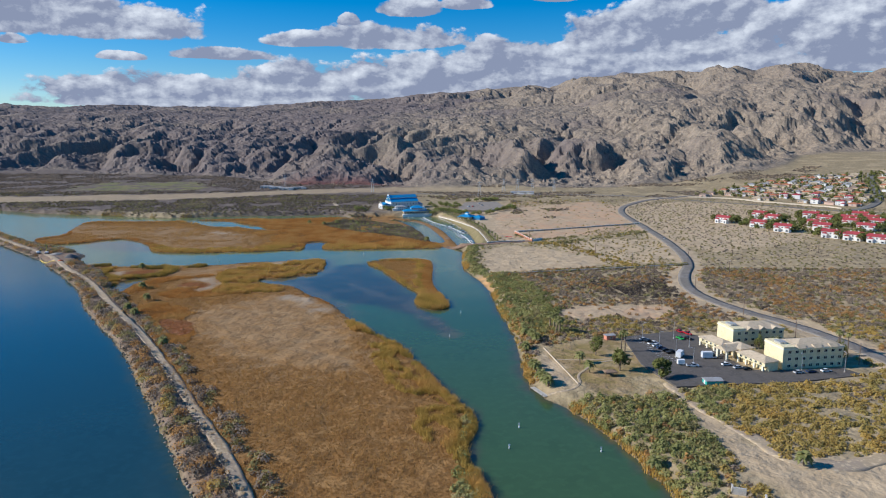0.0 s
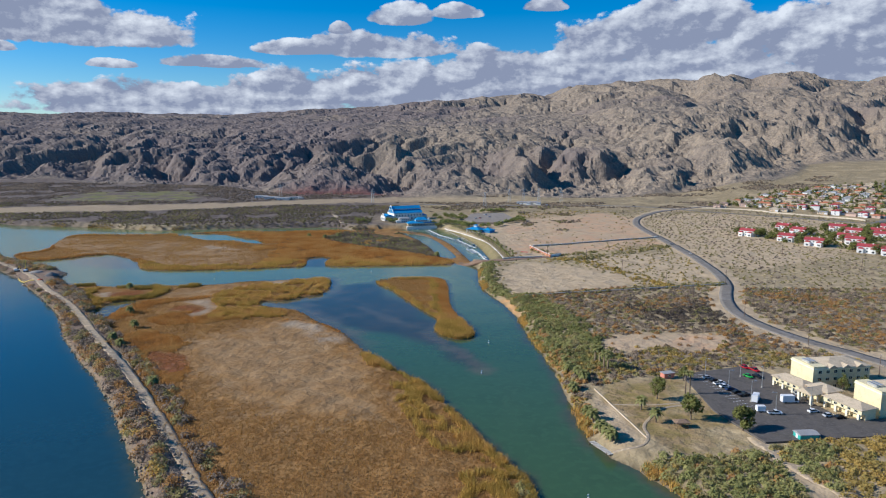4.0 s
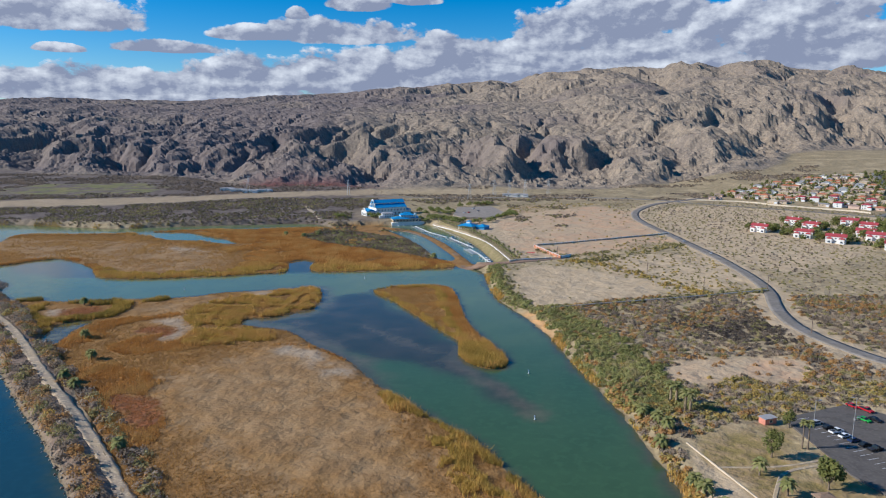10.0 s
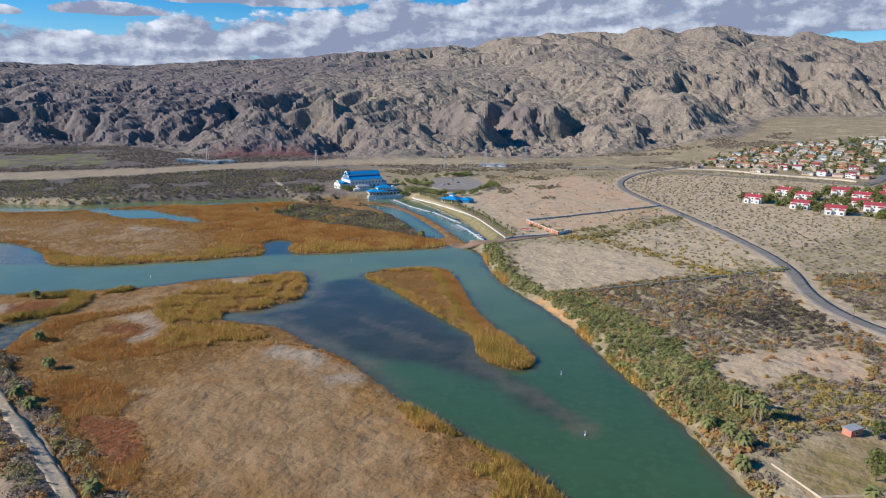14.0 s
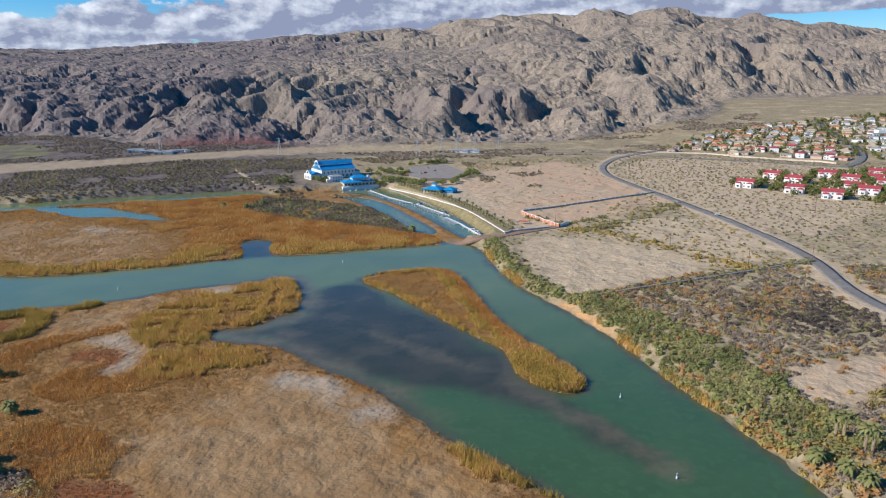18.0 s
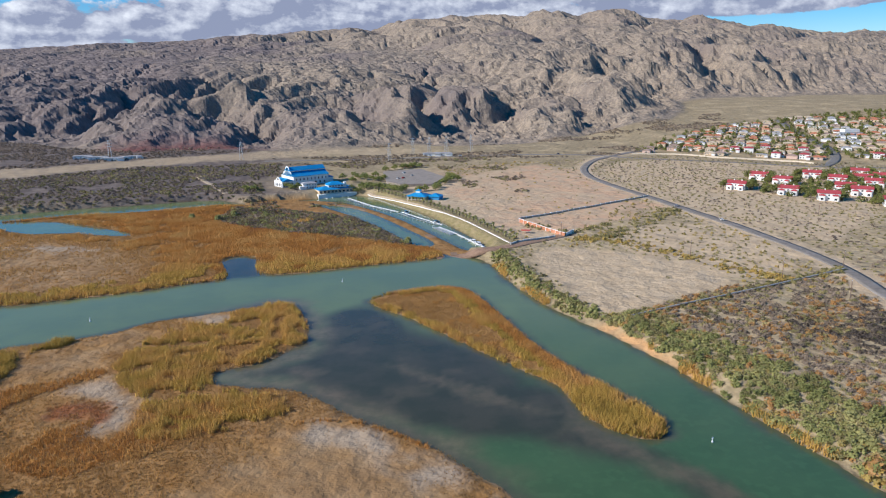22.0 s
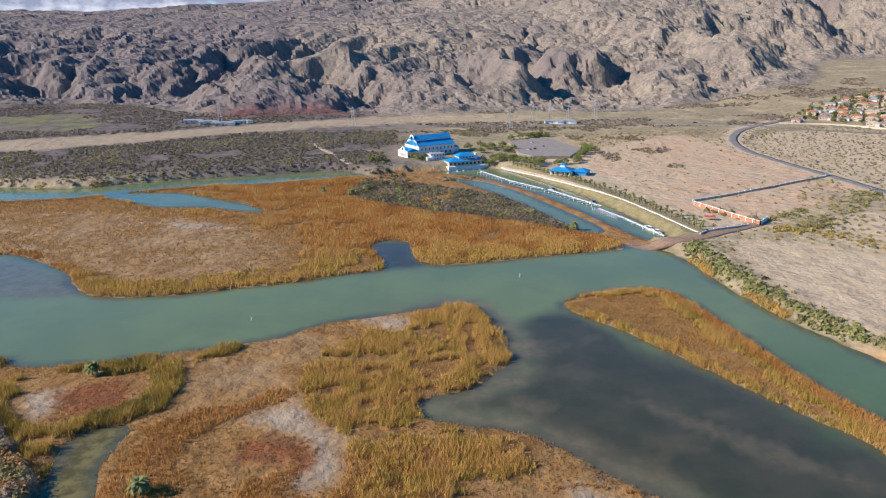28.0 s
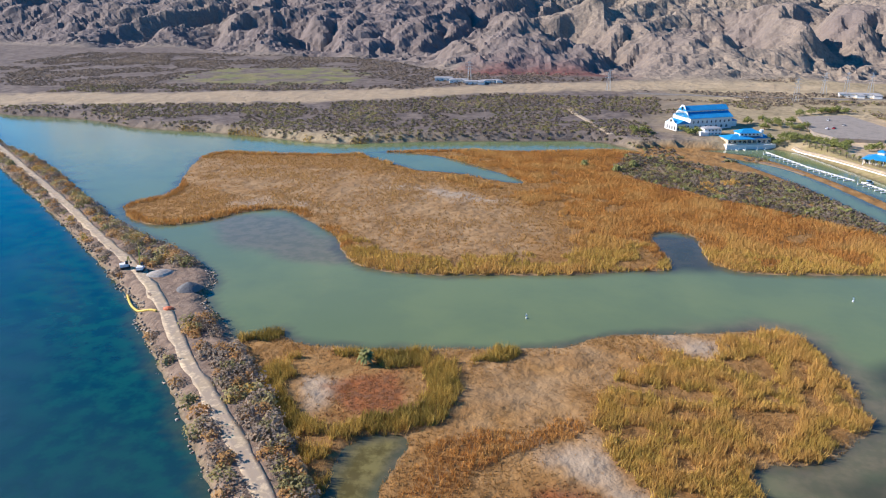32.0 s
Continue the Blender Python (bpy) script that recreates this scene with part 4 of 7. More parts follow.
def build_reeds():
    golds, oranges, dry, rust = [], [], [], []

    def add(where, x, y, keep, high, wide, reach, count, tone):
        x, y = x[keep], y[keep]
        high = np.broadcast_to(high, keep.shape)[keep]
        tone = np.broadcast_to(tone, keep.shape)[keep]
        where.append(blades(x, y, np.maximum(ground_z(x, y), 0), high, wide, reach, count, tone))

    # the peninsula by the dike
    x, y = spread(-300, 70, 100, 535, 1.0)
    p, dk = inside(x, y, PENINSULA), inside(x, y, DIKE)
    ok = (p > 0.2) & (dk < -1) & (inside(x, y, rounded(POOLS[0])) < 0)
    x, y, p = x[ok], y[ok], p[ok]
    n1, n2 = fbm(x, y, 22, 4, 301), fbm(x, y, 7, 3, 305)
    bare = np.maximum.reduce([reach_in(x, y, BARE_FLATS), reach_in(x, y, SAND_PATCHES) + 2, reach_in(x, y, RUST_PATCHES)])
    belt = np.minimum.reduce([along(x, y, rounded(b, 1, False)) for b in REED_BELTS])
    gold = np.maximum(reach_in(x, y, GOLD_ZONES) + n1 * 6 - np.where(y < 340, 5 - n1 * 10, 0), 5.5 - belt + n2 * 2)
    rim = (p < 5 + n1 * 6) & (y < 330) & (dk[ok] < -24)
    orange = reach_in(x, y, ORANGE_ZONES) + n1 * 5
    u = rng.uniform(0, 1, x.size)
    is_gold = (((gold > 0) & (n1 + n2 * 0.15 < 0.32) & ((n1 > -0.3 + n2 * 0.2) | (belt < 6))) | rim) & (bare < 1 + n2 * 3) & (u < 0.92)
    ragged = bare + n1 * 11 + n2 * 4
    is_orange = (orange > 0) & ~is_gold & (bare < 0) & (u < 0.85)
    rest = ~is_gold & ~is_orange
    add(golds, x, y, is_gold, 2.3 + n1 * 0.7 + n2 * 0.5 + (belt < 5) * 0.5, 0.24, 0.9, 11, 0.82 + n1 * 0.7 + n2 * 0.3 - 0.42 * (belt < 6) - 0.3 * (y < 335))
    add(oranges, x, y, is_orange, 1.4 + n1 * 0.5 + n2 * 0.3, 0.2, 0.8, 9, 0.5 + n1 * 0.6 + n2 * 0.2)
    add(dry, x, y, rest & (u < 0.8 * smooth(6, -16, ragged)), 0.7 + n1 * 0.4 + n2 * 0.2, 0.22, 0.8, 6, 0.42 + n1 * 0.55 + n2 * 0.25)
    add(dry, x, y, rest & (ragged > 0) & (u < 0.03 + 0.3 * (n2 > 0.42)), 0.35, 0.3, 0.8, 3, 0.35 + n1 * 0.5)
    add(rust, x, y, (reach_in(x, y, RUST_PATCHES) > -1 + n2 * 3) & (u < 0.6), 0.5, 0.35, 0.8, 4, 0.5 + n2 * 0.5)
    # the islet
    x, y = spread(-66, 26, 355, 542, 1.0)
    p = inside(x, y, ISLET)
    n1, n2 = fbm(x, y, 22, 4, 301), fbm(x, y, 7, 3, 305)
    west = inside(x + 5 + n2 * 2, y, ISLET)
    tip = smooth(410, 385, y)
    add(oranges, x, y, (p > 0) & (west < 4 + n1 * 3) & (tip < 0.3), 1.6 + n1 * 0.5 + n2 * 0.4, 0.2, 0.8, 10, 0.65 + n1 * 0.5)
    add(golds, x, y, (p > 0) & (((west > 3 + n1 * 2) & (west < 8 + n1 * 5)) | (tip > 0.3)) & (n2 < 0.5), 2.0 + n1 * 0.5 + n2 * 0.4 + tip * 0.6, 0.22, 0.8, 11, 0.62 + n1 * 0.6 + n2 * 0.2 + 0.15 * tip)
    add(dry, x, y, (p > 1) & (west >= 7) & (tip < 0.6), 0.7 + n1 * 0.3, 0.2, 0.8, 8, 0.75 + n1 * 0.4)
    add(oranges, x, y, (p > 1) & (west >= 7) & (tip < 0.6) & (n1 > 0.12), 1.0 + n1 * 0.3, 0.2, 0.75, 8, 0.55 + n1 * 0.5)
    # the marsh beyond the channel
    x, y = spread(-470, 12, 545, 835, 1.45)
    p = inside(x, y, MARSH)
    ok = (p > 0.5) & (inside(x, y, POND) < -0.5) & (inside(x, y, SIDE_CHANNEL) < -1)
    x, y, p = x[ok], y[ok], p[ok]
    n1, n2 = fbm(x, y, 30, 4, 301), fbm(x, y, 9, 3, 305)
    bare = np.maximum(reach_in(x, y, BARE_FLATS) + n1 * 8, reach_in(x, y, SAND_PATCHES) + 2)
    scrub = inside(x, y, rounded(MARSH_SCRUB)) + n1 * 5
    u = rng.uniform(0, 1, x.size)
    south = smooth(640, 590, y) * smooth(-300, -270, x)
    is_gold = (south + n1 * 0.9 + n2 * 0.2 > 0.62) & (bare < 0) & (p < 26 + n1 * 10)
    east = smooth(-235, -150, x + 0.7 * (y - 660) + n1 * 50) + smooth(10, 4, p)
    is_orange = ~is_gold & (bare < 0) & (east + n1 * 0.6 > 0.6) & (scrub < 0)
    add(golds, x, y, is_gold, 2.1 + n1 * 0.6 + n2 * 0.4, 0.36, 1.1, 8, 0.72 + n1 * 0.6 + n2 * 0.3)
    add(oranges, x, y, is_orange, 1.9 + n1 * 0.8 + n2 * 0.4, 0.36, 1.1, 8, 0.6 + n1 * 0.6 + n2 * 0.25)
    add(dry, x, y, ~is_gold & ~is_orange & (scrub < 0) & (u < np.where(bare > 0, 0.38 + 0.5 * n1, 0.8)), 0.8 + n1 * 0.4, 0.5, 1.1, 4, 0.5 + n1 * 0.4)
    red = along(x, y, [(-240, 800), (-164, 757), (-117, 706), (-70, 662), (-41, 632), (-10, 606)]) + n1 * 5
    add(rust, x, y, (red < 6) | ((scrub > -8) & (scrub < 4) & (y > 770)), 1.3, 0.5, 1.0, 5, 0.5 + n2 * 0.5)
    # reed belts under the east bank and on the far shores
    x, y = spread(10, 130, 120, 600, 1.0)
    s = sheet_height(x, y)[1]
    n1 = fbm(x, y, 26, 3, 309)
    belt = (s < -0.2) & (s > -3.5 - n1 * 2) & (x > 10)
    here = (n1 > 0.18) | ((y > 340) & (y < 375)) | (y < 205)
    add(golds, x, y, belt & here & ~((y > 214) & (y < 236)), 2.2 + n1 * 0.5, 0.34, 0.7, 6, 0.75 + n1 * 0.3)
    x, y = spread(-620, -330, 800, 880, 2.0)
    s = sheet_height(x, y)[1]
    add(golds, x, y, (s < 1) & (s > -6) & (fbm(x, y, 30, 2, 313) > 0.25), 2.0, 0.6, 1.3, 5, 0.3 + 0 * x)
    for name, lots, mat, label, cat in (("tall_reeds", golds, GOLD_REED, "tall golden and olive reeds along the shores", "reeds"),
                                        ("orange_reeds", oranges, ORANGE_REED, "rusty orange dried reeds of the marsh", "reeds"),
                                        ("dry_marsh_grass", dry, DRY_GRASS, "low dry brown marsh grass on mud flats", "grass"),
                                        ("rust_weeds", rust, RUST_GRASS, "low rust-red weeds on the mud flats", "weeds")):
        base, vs, fs, ts = 0, [], [], []
        for v, f, t in lots:
            vs.append(v), fs.append(f + base), ts.append(t)
            base += len(v)
        stuff(name, np.concatenate(vs), np.concatenate(fs), np.concatenate(ts), mat, label, cat)


MARSH_SCRUB = [(-160, 752), (-150, 800), (-143, 820), (-100, 790), (-70, 762), (-40, 736), (-20, 690), (-5, 640), (-14, 625), (-37, 651), (-68, 676), (-117, 706)]
PARKING = [(117, 298), (147, 311), (158, 300), (166, 285), (183, 249), (205, 248), (208, 240), (180, 236), (125, 226), (117, 255)]
CLEARED = [[(66, 224), (74, 282), (90, 284), (92, 218), (80, 214)], PARK, PARKING, [(150, 310), (215, 310), (222, 250), (170, 240)], [(-130, 960), (70, 1000), (70, 840), (40, 600), (15, 590), (-30, 850), (-120, 840)],
           [(126, 226), (131, 198), (140, 178), (146, 160), (180, 168), (185, 140), (135, 130), (128, 175)]]
SANDY = PALE[2]


def build_scrub():
    kinds = {k: [] for k in ("olive", "green", "gold", "grey", "rust")}

    def add(kind, x, y, keep, r, h, count, tone, size=0.5):
        x, y = x[keep], y[keep]
        r, h, tone = (np.broadcast_to(v, keep.shape)[keep] for v in (r, h, tone))
        z = np.maximum(ground_z(x, y), 0) - 0.05
        kinds[kind].append(leaf_shells(x, y, z, r, h, count, np.clip(tone, 0, 1), size))

    def clear(x, y):
        far_road = (along(x, y, rounded(ROAD, 2, False)) > 8) & (along(x, y, rounded(DIKE_ROAD, 2, False)) > 4.3)
        return far_road & (np.maximum.reduce([inside(x, y, p) for p in CLEARED]) < -1)

    # the near plain east of the channel, as far as the buried pipe
    x, y = spread(40, 420, 120, 505, 2.5)
    s = sheet_height(x, y)[1]
    n1, n2, n3 = fbm(x, y, 45, 3, 401), fbm(x, y, 16, 3, 405), rng.uniform(-1, 1, x.size)
    ok = (s < -1.6) & clear(x, y) & (inside(x, y, PALE[0]) < 0) & (y < 492 + 0 * x) & (x - 60 < 0.95 * y)
    ok &= ~((s > -4.5 - n2 * 3) & (y > 394) & (y < 464))
    sand = inside(x, y, rounded(SANDY)) + n2 * 5
    ok &= (sand < 0) | (n3 > 0.9)
    ok &= (along(x, y, rounded(ROAD, 2, False)) > 12) | (n3 > 0.4)
    bank = (s > -32 + n2 * 8) & (y > 305) & (y < 475)
    near_green = (x < 150) & (y < 226) & (x < 108 + (y - 140) * 0.35 + 12)
    size = rng.uniform(0.75, 1.25, x.size)
    lush = ok & (bank | near_green)
    add("green", x, y, lush & (n3 < 0.05), 1.75 * size, 1.7 * size, 95, 0.55 + n2 * 0.5, 0.24)
    add("olive", x, y, lush & (n3 > 0.05) & (n3 < 0.70), 1.6 * size, 1.5 * size, 85, 0.6 + n2 * 0.5, 0.24)
    add("gold", x, y, lush & (n3 > 0.70) & (n3 < 0.84), 1.5 * size, 1.5 * size, 75, 0.3 + n2 * 0.5, 0.25)
    add("rust", x, y, lush & (n3 > 0.91) & (n3 < 0.96), 1.7 * size, 1.9 * size, 56, 0.4 + n2 * 0.4, 0.3)
    dry = ok & ~lush & (rng.uniform(0, 1, x.size) < np.where(x > 235, 0.66, 0.74) + 0.35 * n1 + 0.25 * n2)
    golden = smooth(300, 240, y) * smooth(118, 135, x) + smooth(40, 15, np.abs(y - 318)) * 0.38
    char = smooth(34, 12, np.hypot((x - 152) / 1.5, y - 418) + n2 * 8)
    pick = n3 * 0.55 + n1 * 0.5 - 0.5 * char - 0.14 * smooth(370, 410, y)
    is_gold = dry & (golden + pick * 0.6 > 0.5)
    is_rust = dry & ~is_gold & (pick > 0.14)
    is_grey = dry & ~is_gold & ~is_rust & (pick < -0.12)
    add("gold", x, y, is_gold, 1.55 * size, 1.4 * size, 56, 0.45 + n2 * 0.5, 0.28)
    add("rust", x, y, is_rust, 1.4 * size, 1.3 * size, 54, 0.5 + n2 * 0.5, 0.28)
    add("grey", x, y, is_grey, 1.6 * size, 1.2 * size, 56, 0.72 + n2 * 0.6 - 0.65 * char, 0.28)
    add("olive", x, y, dry & ~is_gold & ~is_rust & ~is_grey, 1.45 * size, 1.25 * size, 54, 0.55 + n2 * 0.5, 0.28)
    # sparse creosote over the pale lots and beyond the road
    x, y = spread(20, 640, 465, 1010, 4.6)
    s = sheet_height(x, y)[1]
    n1, n2, n3 = fbm(x, y, 60, 3, 411), fbm(x, y, 18, 3, 415), rng.uniform(0, 1, x.size)
    size = rng.uniform(0.6, 1.3, x.size)
    lot = inside(x, y, PALE[0])
    graded = inside(x, y, PALE[7])
    ok = (s < -3) & clear(x, y) & (x < 560) & (y > 470 + 0 * x) & (inside(x, y, ESTATE) < 3) & (inside(x, y, CONDOS) < 2)
    thick = np.where(lot > 0, 0.03, np.where(graded > 0, 0.05 + 0.1 * (n1 > 0.25), np.where(x > 215, 0.62, 0.42 + 0.4 * smooth(-0.1, 0.3, n1))))
    ok &= n3 < thick
    add("olive", x, y, ok & (n2 < 0.2), 0.95 * size, 0.9 * size, 16, 0.5 + n1 * 0.4, 0.55)
    add("gold", x, y, ok & (n2 >= 0.2) & (x < 215), 1.1 * size, 1.1 * size, 18, 0.3 + n1 * 0.5, 0.55)
    add("grey", x, y, ok & (n2 >= 0.2) & (x >= 215), 1.0 * size, 0.9 * size, 16, 0.6 + n1 * 0.4, 0.55)
    # hedges of brush along the pipe, the pole line and the old wall
    for line, kind, reach in (([(54, 463), (144, 488), (204, 505)], "olive", 4), ([(92, 610), (115, 598), (137, 548), (160, 495)], "gold", 7), ([(75, 662), (92, 628), (130, 650)], "olive", 6), ([(66, 240), (65, 268), (63, 300), (61, 330)], "gold", 4), ([(68, 285), (66, 310), (64, 335)], "rust", 6), ([(72, 300), (80, 322), (92, 330)], "gold", 7),
                              ([(40, 468), (31, 500), (27, 545), (29, 585)], "green", 5), ([(38, 474), (30, 510), (27, 560), (30, 590)], "green", 6), ([(36, 480), (29, 520), (28, 580)], "olive", 6), ([(110, 612), (150, 640), (205, 690)], "olive", 9)):
        p = rounded(line, 2, False)
        k = rng.integers(0, len(p) - 1, int(sum(np.hypot(*np.diff(np.array(line, float), axis=0).T)) * 1.1))
        f = rng.uniform(0, 1, len(k))[:, None]
        q = p[k] * (1 - f) + p[k + 1] * f + rng.normal(0, reach / 2, (len(k), 2))
        ok = (sheet_height(q[:, 0], q[:, 1])[1] < -1.5)
        size = rng.uniform(0.7, 1.4, len(k))
        add(kind, q[:, 0], q[:, 1], ok, 1.3 * size, 1.3 * size, 26, rng.uniform(0.1, 0.9, len(k)), 0.45)
    # grey brush on the marsh and across the flats to the foot of the mountains
    x, y = spread(-165, 5, 620, 825, 2.6)
    ok = (inside(x, y, rounded(MARSH_SCRUB)) + fbm(x, y, 20, 2, 421) * 5 > 0) & (sheet_height(x, y)[1] < -1)
    pick = rng.uniform(0, 1, x.size)
    add("grey", x, y, ok & (pick < 0.62), 1.5 + pick, 1.3 + 0.6 * pick, 20, 0.42 + fbm(x, y, 25, 2, 425) * 0.5, 0.42)
    add("olive", x, y, ok & (pick > 0.62) & (pick < 0.97), 1.0 + pick, 1.0 + 0.6 * pick, 20, 0.3 + fbm(x, y, 25, 2, 425) * 0.5, 0.42)
    add("green", x, y, ok & (pick > 0.97), 2.2 + 0 * x, 2.4 + 0 * x, 40, 0.5 + 0 * x, 0.35)
    x, y = spread(-800, 150, 800, 1080, 4.3)
    s = sheet_height(x, y)[1]
    n1 = fbm(x, y, 60, 3, 431)
    ok = (s < -2) & clear(x, y) & (inside(x, y, MARSH) < -2) & (n1 > -0.45) & (wash_reach(x, y) > 44) & (y < 1060) & ((x < -110) | (n1 > 0.2))
    pick = rng.uniform(0, 1, x.size)
    add("grey", x, y, ok & (pick < 0.62), 1.7 + n1 * 0.7, 1.3 + 0 * x, 14, 0.32 + n1 * 0.5, 0.5)
    add("olive", x, y, ok & (pick > 0.62) & (pick < 0.95), 1.8 + n1 * 0.7, 1.6 + 0 * x, 14, 0.22 + n1 * 0.5, 0.5)
    x, y = spread(-1100, 700, 1040, 1460, 6.0)
    d = sheet_height(x, y)[6]
    n1 = fbm(x, y, 80, 3, 441)
    ok = (d < 6) & (n1 > np.where(x < -150, -0.25, 0.15)) & (inside(x, y, ESTATE) < 3) & (inside(x, y, FIELD) + n1 * 40 < 8) & (wash_reach(x, y) > 42)
    add("grey", x, y, ok, 2.3 + n1, 1.4 + 0 * x, 10, 0.3 + n1 * 0.6, 0.55)
    # a row of dark brush below the dike track
    x, y = spread(-300, 40, 70, 470, 3.0)
    road = along(x, y, rounded(DIKE_ROAD, 2, False))
    n1, n3 = fbm(x, y, 22, 3, 455), rng.uniform(0, 1, x.size)
    ok = (road > 4.6) & (road < 10 + n1 * 5) & (inside(x, y, RIVER_SIDE) < 0) & (inside(x, y, POOL) < -2)
    size = rng.uniform(0.7, 1.4, x.size)
    add("grey", x, y, ok & (n3 < 0.55), 2.0 * size, 2.0 * size, 80, 0.75 + n1 * 0.5, 0.2)
    add("olive", x, y, ok & (n3 >= 0.55) & (n3 < 0.85), 1.9 * size, 2.0 * size, 80, 0.6 + n1 * 0.5, 0.2)
    add("rust", x, y, ok & (n3 >= 0.85) & (n3 < 0.95), 1.7 * size, 1.8 * size, 70, 0.4 + n1 * 0.5, 0.2)
    # brush on both slopes of the dike
    x, y = spread(-900, 30, 90, 960, 3.3)
    dk, s = inside(x, y, DIKE), sheet_height(x, y)[1]
    road = along(x, y, rounded(DIKE_ROAD, 2, False))
    n1, n3 = fbm(x, y, 18, 3, 451), rng.uniform(0, 1, x.size)
    works = np.hypot((x + 330), (y - 508)) < 30
    west_bare = smooth(-4, 0, s)
    ok = (dk > 0.5) & (s < -2.2) & (road > 4.2) & (road < 24) & ~works & (n1 > -0.6) & (n3 < 0.92)
    size = rng.uniform(0.7, 1.35, x.size)
    pick = rng.uniform(0, 1, x.size) + n1 * 0.4
    add("grey", x, y, ok & (pick < 0.38), 2.43 * size, 2.38 * size, 108, 0.8 + n1 * 0.6, 0.17)
    add("rust", x, y, ok & (pick >= 0.42) & (pick < 0.72), 2.36 * size, 2.54 * size, 108, 0.6 + n1 * 0.6, 0.17)
    add("gold", x, y, ok & (pick > 1.02), 2.28 * size, 2.54 * size, 96, 0.5 + n1 * 0.6, 0.18)
    add("olive", x, y, ok & (pick >= 0.72) & (pick <= 1.02), 2.28 * size, 2.54 * size, 96, 0.6 + n1 * 0.6, 0.18)
    names = {"olive": (OLIVE_LEAF, "olive_shrubs", "olive grey desert shrubs on pale dirt"), "green": (GREEN_LEAF, "green_shrubs", "dense green shrubs along the channel bank"),
             "gold": (GOLD_LEAF, "golden_shrubs", "golden yellow autumn desert shrubs"), "grey": (GREY_TWIG, "bare_shrubs", "grey brown leafless desert brush"),
             "rust": (RUST_LEAF, "rusty_shrubs", "rusty orange tamarisk shrubs")}
    for kind, lots in kinds.items():
        mat, name, label = names[kind]
        base, vs, fs, ts = 0, [], [], []
        for v, f, t in lots:
            vs.append(v), fs.append(f + base), ts.append(t)
            base += len(v)
        stuff(name, np.concatenate(vs), np.concatenate(fs), np.concatenate(ts), mat, label, "shrubs")


ESTATE = [(348, 1050), (398, 1025), (440, 978), (490, 938), (516, 898), (560, 905), (590, 862), (760, 700), (1300, 1000), (1250, 1310), (905, 1290), (733, 1262), (577, 1215), (470, 1160), (398, 1098)]
CONDOS = [(296, 762), (318, 738), (335, 690), (380, 645), (415, 612), (560, 640), (600, 800), (500, 850), (420, 830), (350, 810)]


def build_stones():
    """Broken rock along the water side of the dike and the works."""
    x, y = spread(-640, 20, 100, 760, 1.3)
    close = np.abs(inside(x, y, DIKE)) < 6
    x, y = x[close], y[close]
    s, dk = sheet_height(x, y)[1], inside(x, y, DIKE)
    road = along(x, y, rounded(DIKE_ROAD, 2, False))
    west = inside(x, y, RIVER_SIDE) > 0
    works = np.hypot(x + 325, y - 512) < 32
    ok = (dk > -2.0) & (s > -2.8) & (s < 0.8) & (west | works | (y > 560)) & (rng.uniform(0, 1, x.size) < np.where(works, 0.8, 0.35))
    x, y = x[ok], y[ok]
    n = len(x)
    z = np.maximum(ground_z(x, y), -0.3)
    base = np.array([(1, 0, 0), (-1, 0, 0), (0, 1, 0), (0, -1, 0), (0, 0, 1), (0, 0, -1)], float)
    tri = np.array([(0, 2, 4), (2, 1, 4), (1, 3, 4), (3, 0, 4), (2, 0, 5), (1, 2, 5), (3, 1, 5), (0, 3, 5)])
    r = rng.uniform(0.3, 0.85, n)
    v = base[None] * rng.uniform(0.6, 1.25, (n, 6, 1)) * r[:, None, None] * [1, 1, 0.75] + rng.normal(0, 0.12, (n, 6, 3)) * r[:, None, None]
    v += np.stack([x, y, z + r * 0.25], 1)[:, None]
    f = tri[None] + 6 * np.arange(n)[:, None, None]
    mat = foliage("broken_rock", [(0.20, 0.155, 0.115), (0.30, 0.24, 0.185), (0.40, 0.33, 0.26)], thin=0)
    stuff("riprap_stones", v.reshape(-1, 3), f.reshape(-1, 3), np.repeat(rng.uniform(0, 1, n), 6), mat, "broken grey rocks along the foot of the dike", "rocks")


build_reeds()
build_scrub()
build_stones()

# ---- things ----
def plain(name, colour, rough=0.6, metal=0.0, spread_=0.12, size=2.0, bump=0.0):
    """Paint, plaster or metal with slight wear."""
    lo, hi = tuple(c * (1 - spread_) for c in colour), tuple(min(1, c * (1 + spread_)) for c in colour)
    return material(name, colour, rough, [(lo, size, 0.4), (hi, size * 0.22, 0.3)], metal=metal, bump=bump, bump_size=0.3)


CREAM = plain("cream_stucco", (0.80, 0.69, 0.42), 0.9, bump=0.1)
TRIM_CREAM = plain("pale_trim", (0.84, 0.78, 0.60), 0.8)
ROOF_TAN = plain("tan_roof", (0.56, 0.45, 0.31), 0.9, spread_=0.16)
WHITE = plain("white_stucco", (0.80, 0.78, 0.73), 0.85, spread_=0.06)
WHITE_PAINT = plain("white_paint", (0.80, 0.80, 0.79), 0.5, spread_=0.05)
BLUE_ROOF = plain("blue_metal_roof", (0.03, 0.28, 0.56), 0.35, spread_=0.12, size=4)
BLUE_SHADE = plain("blue_panel", (0.05, 0.24, 0.46), 0.5)
RED_TILE = plain("red_tile", (0.42, 0.07, 0.075), 0.8, spread_=0.2, size=1.2)
TERRA = plain("terracotta_tile", (0.52, 0.19, 0.095), 0.8, spread_=0.2, size=1.2)
BROWN_TILE = plain("brown_tile", (0.36, 0.26, 0.20), 0.85, spread_=0.2, size=1.2)
GREY_ROOF = plain("grey_roof", (0.36, 0.35, 0.34), 0.85)
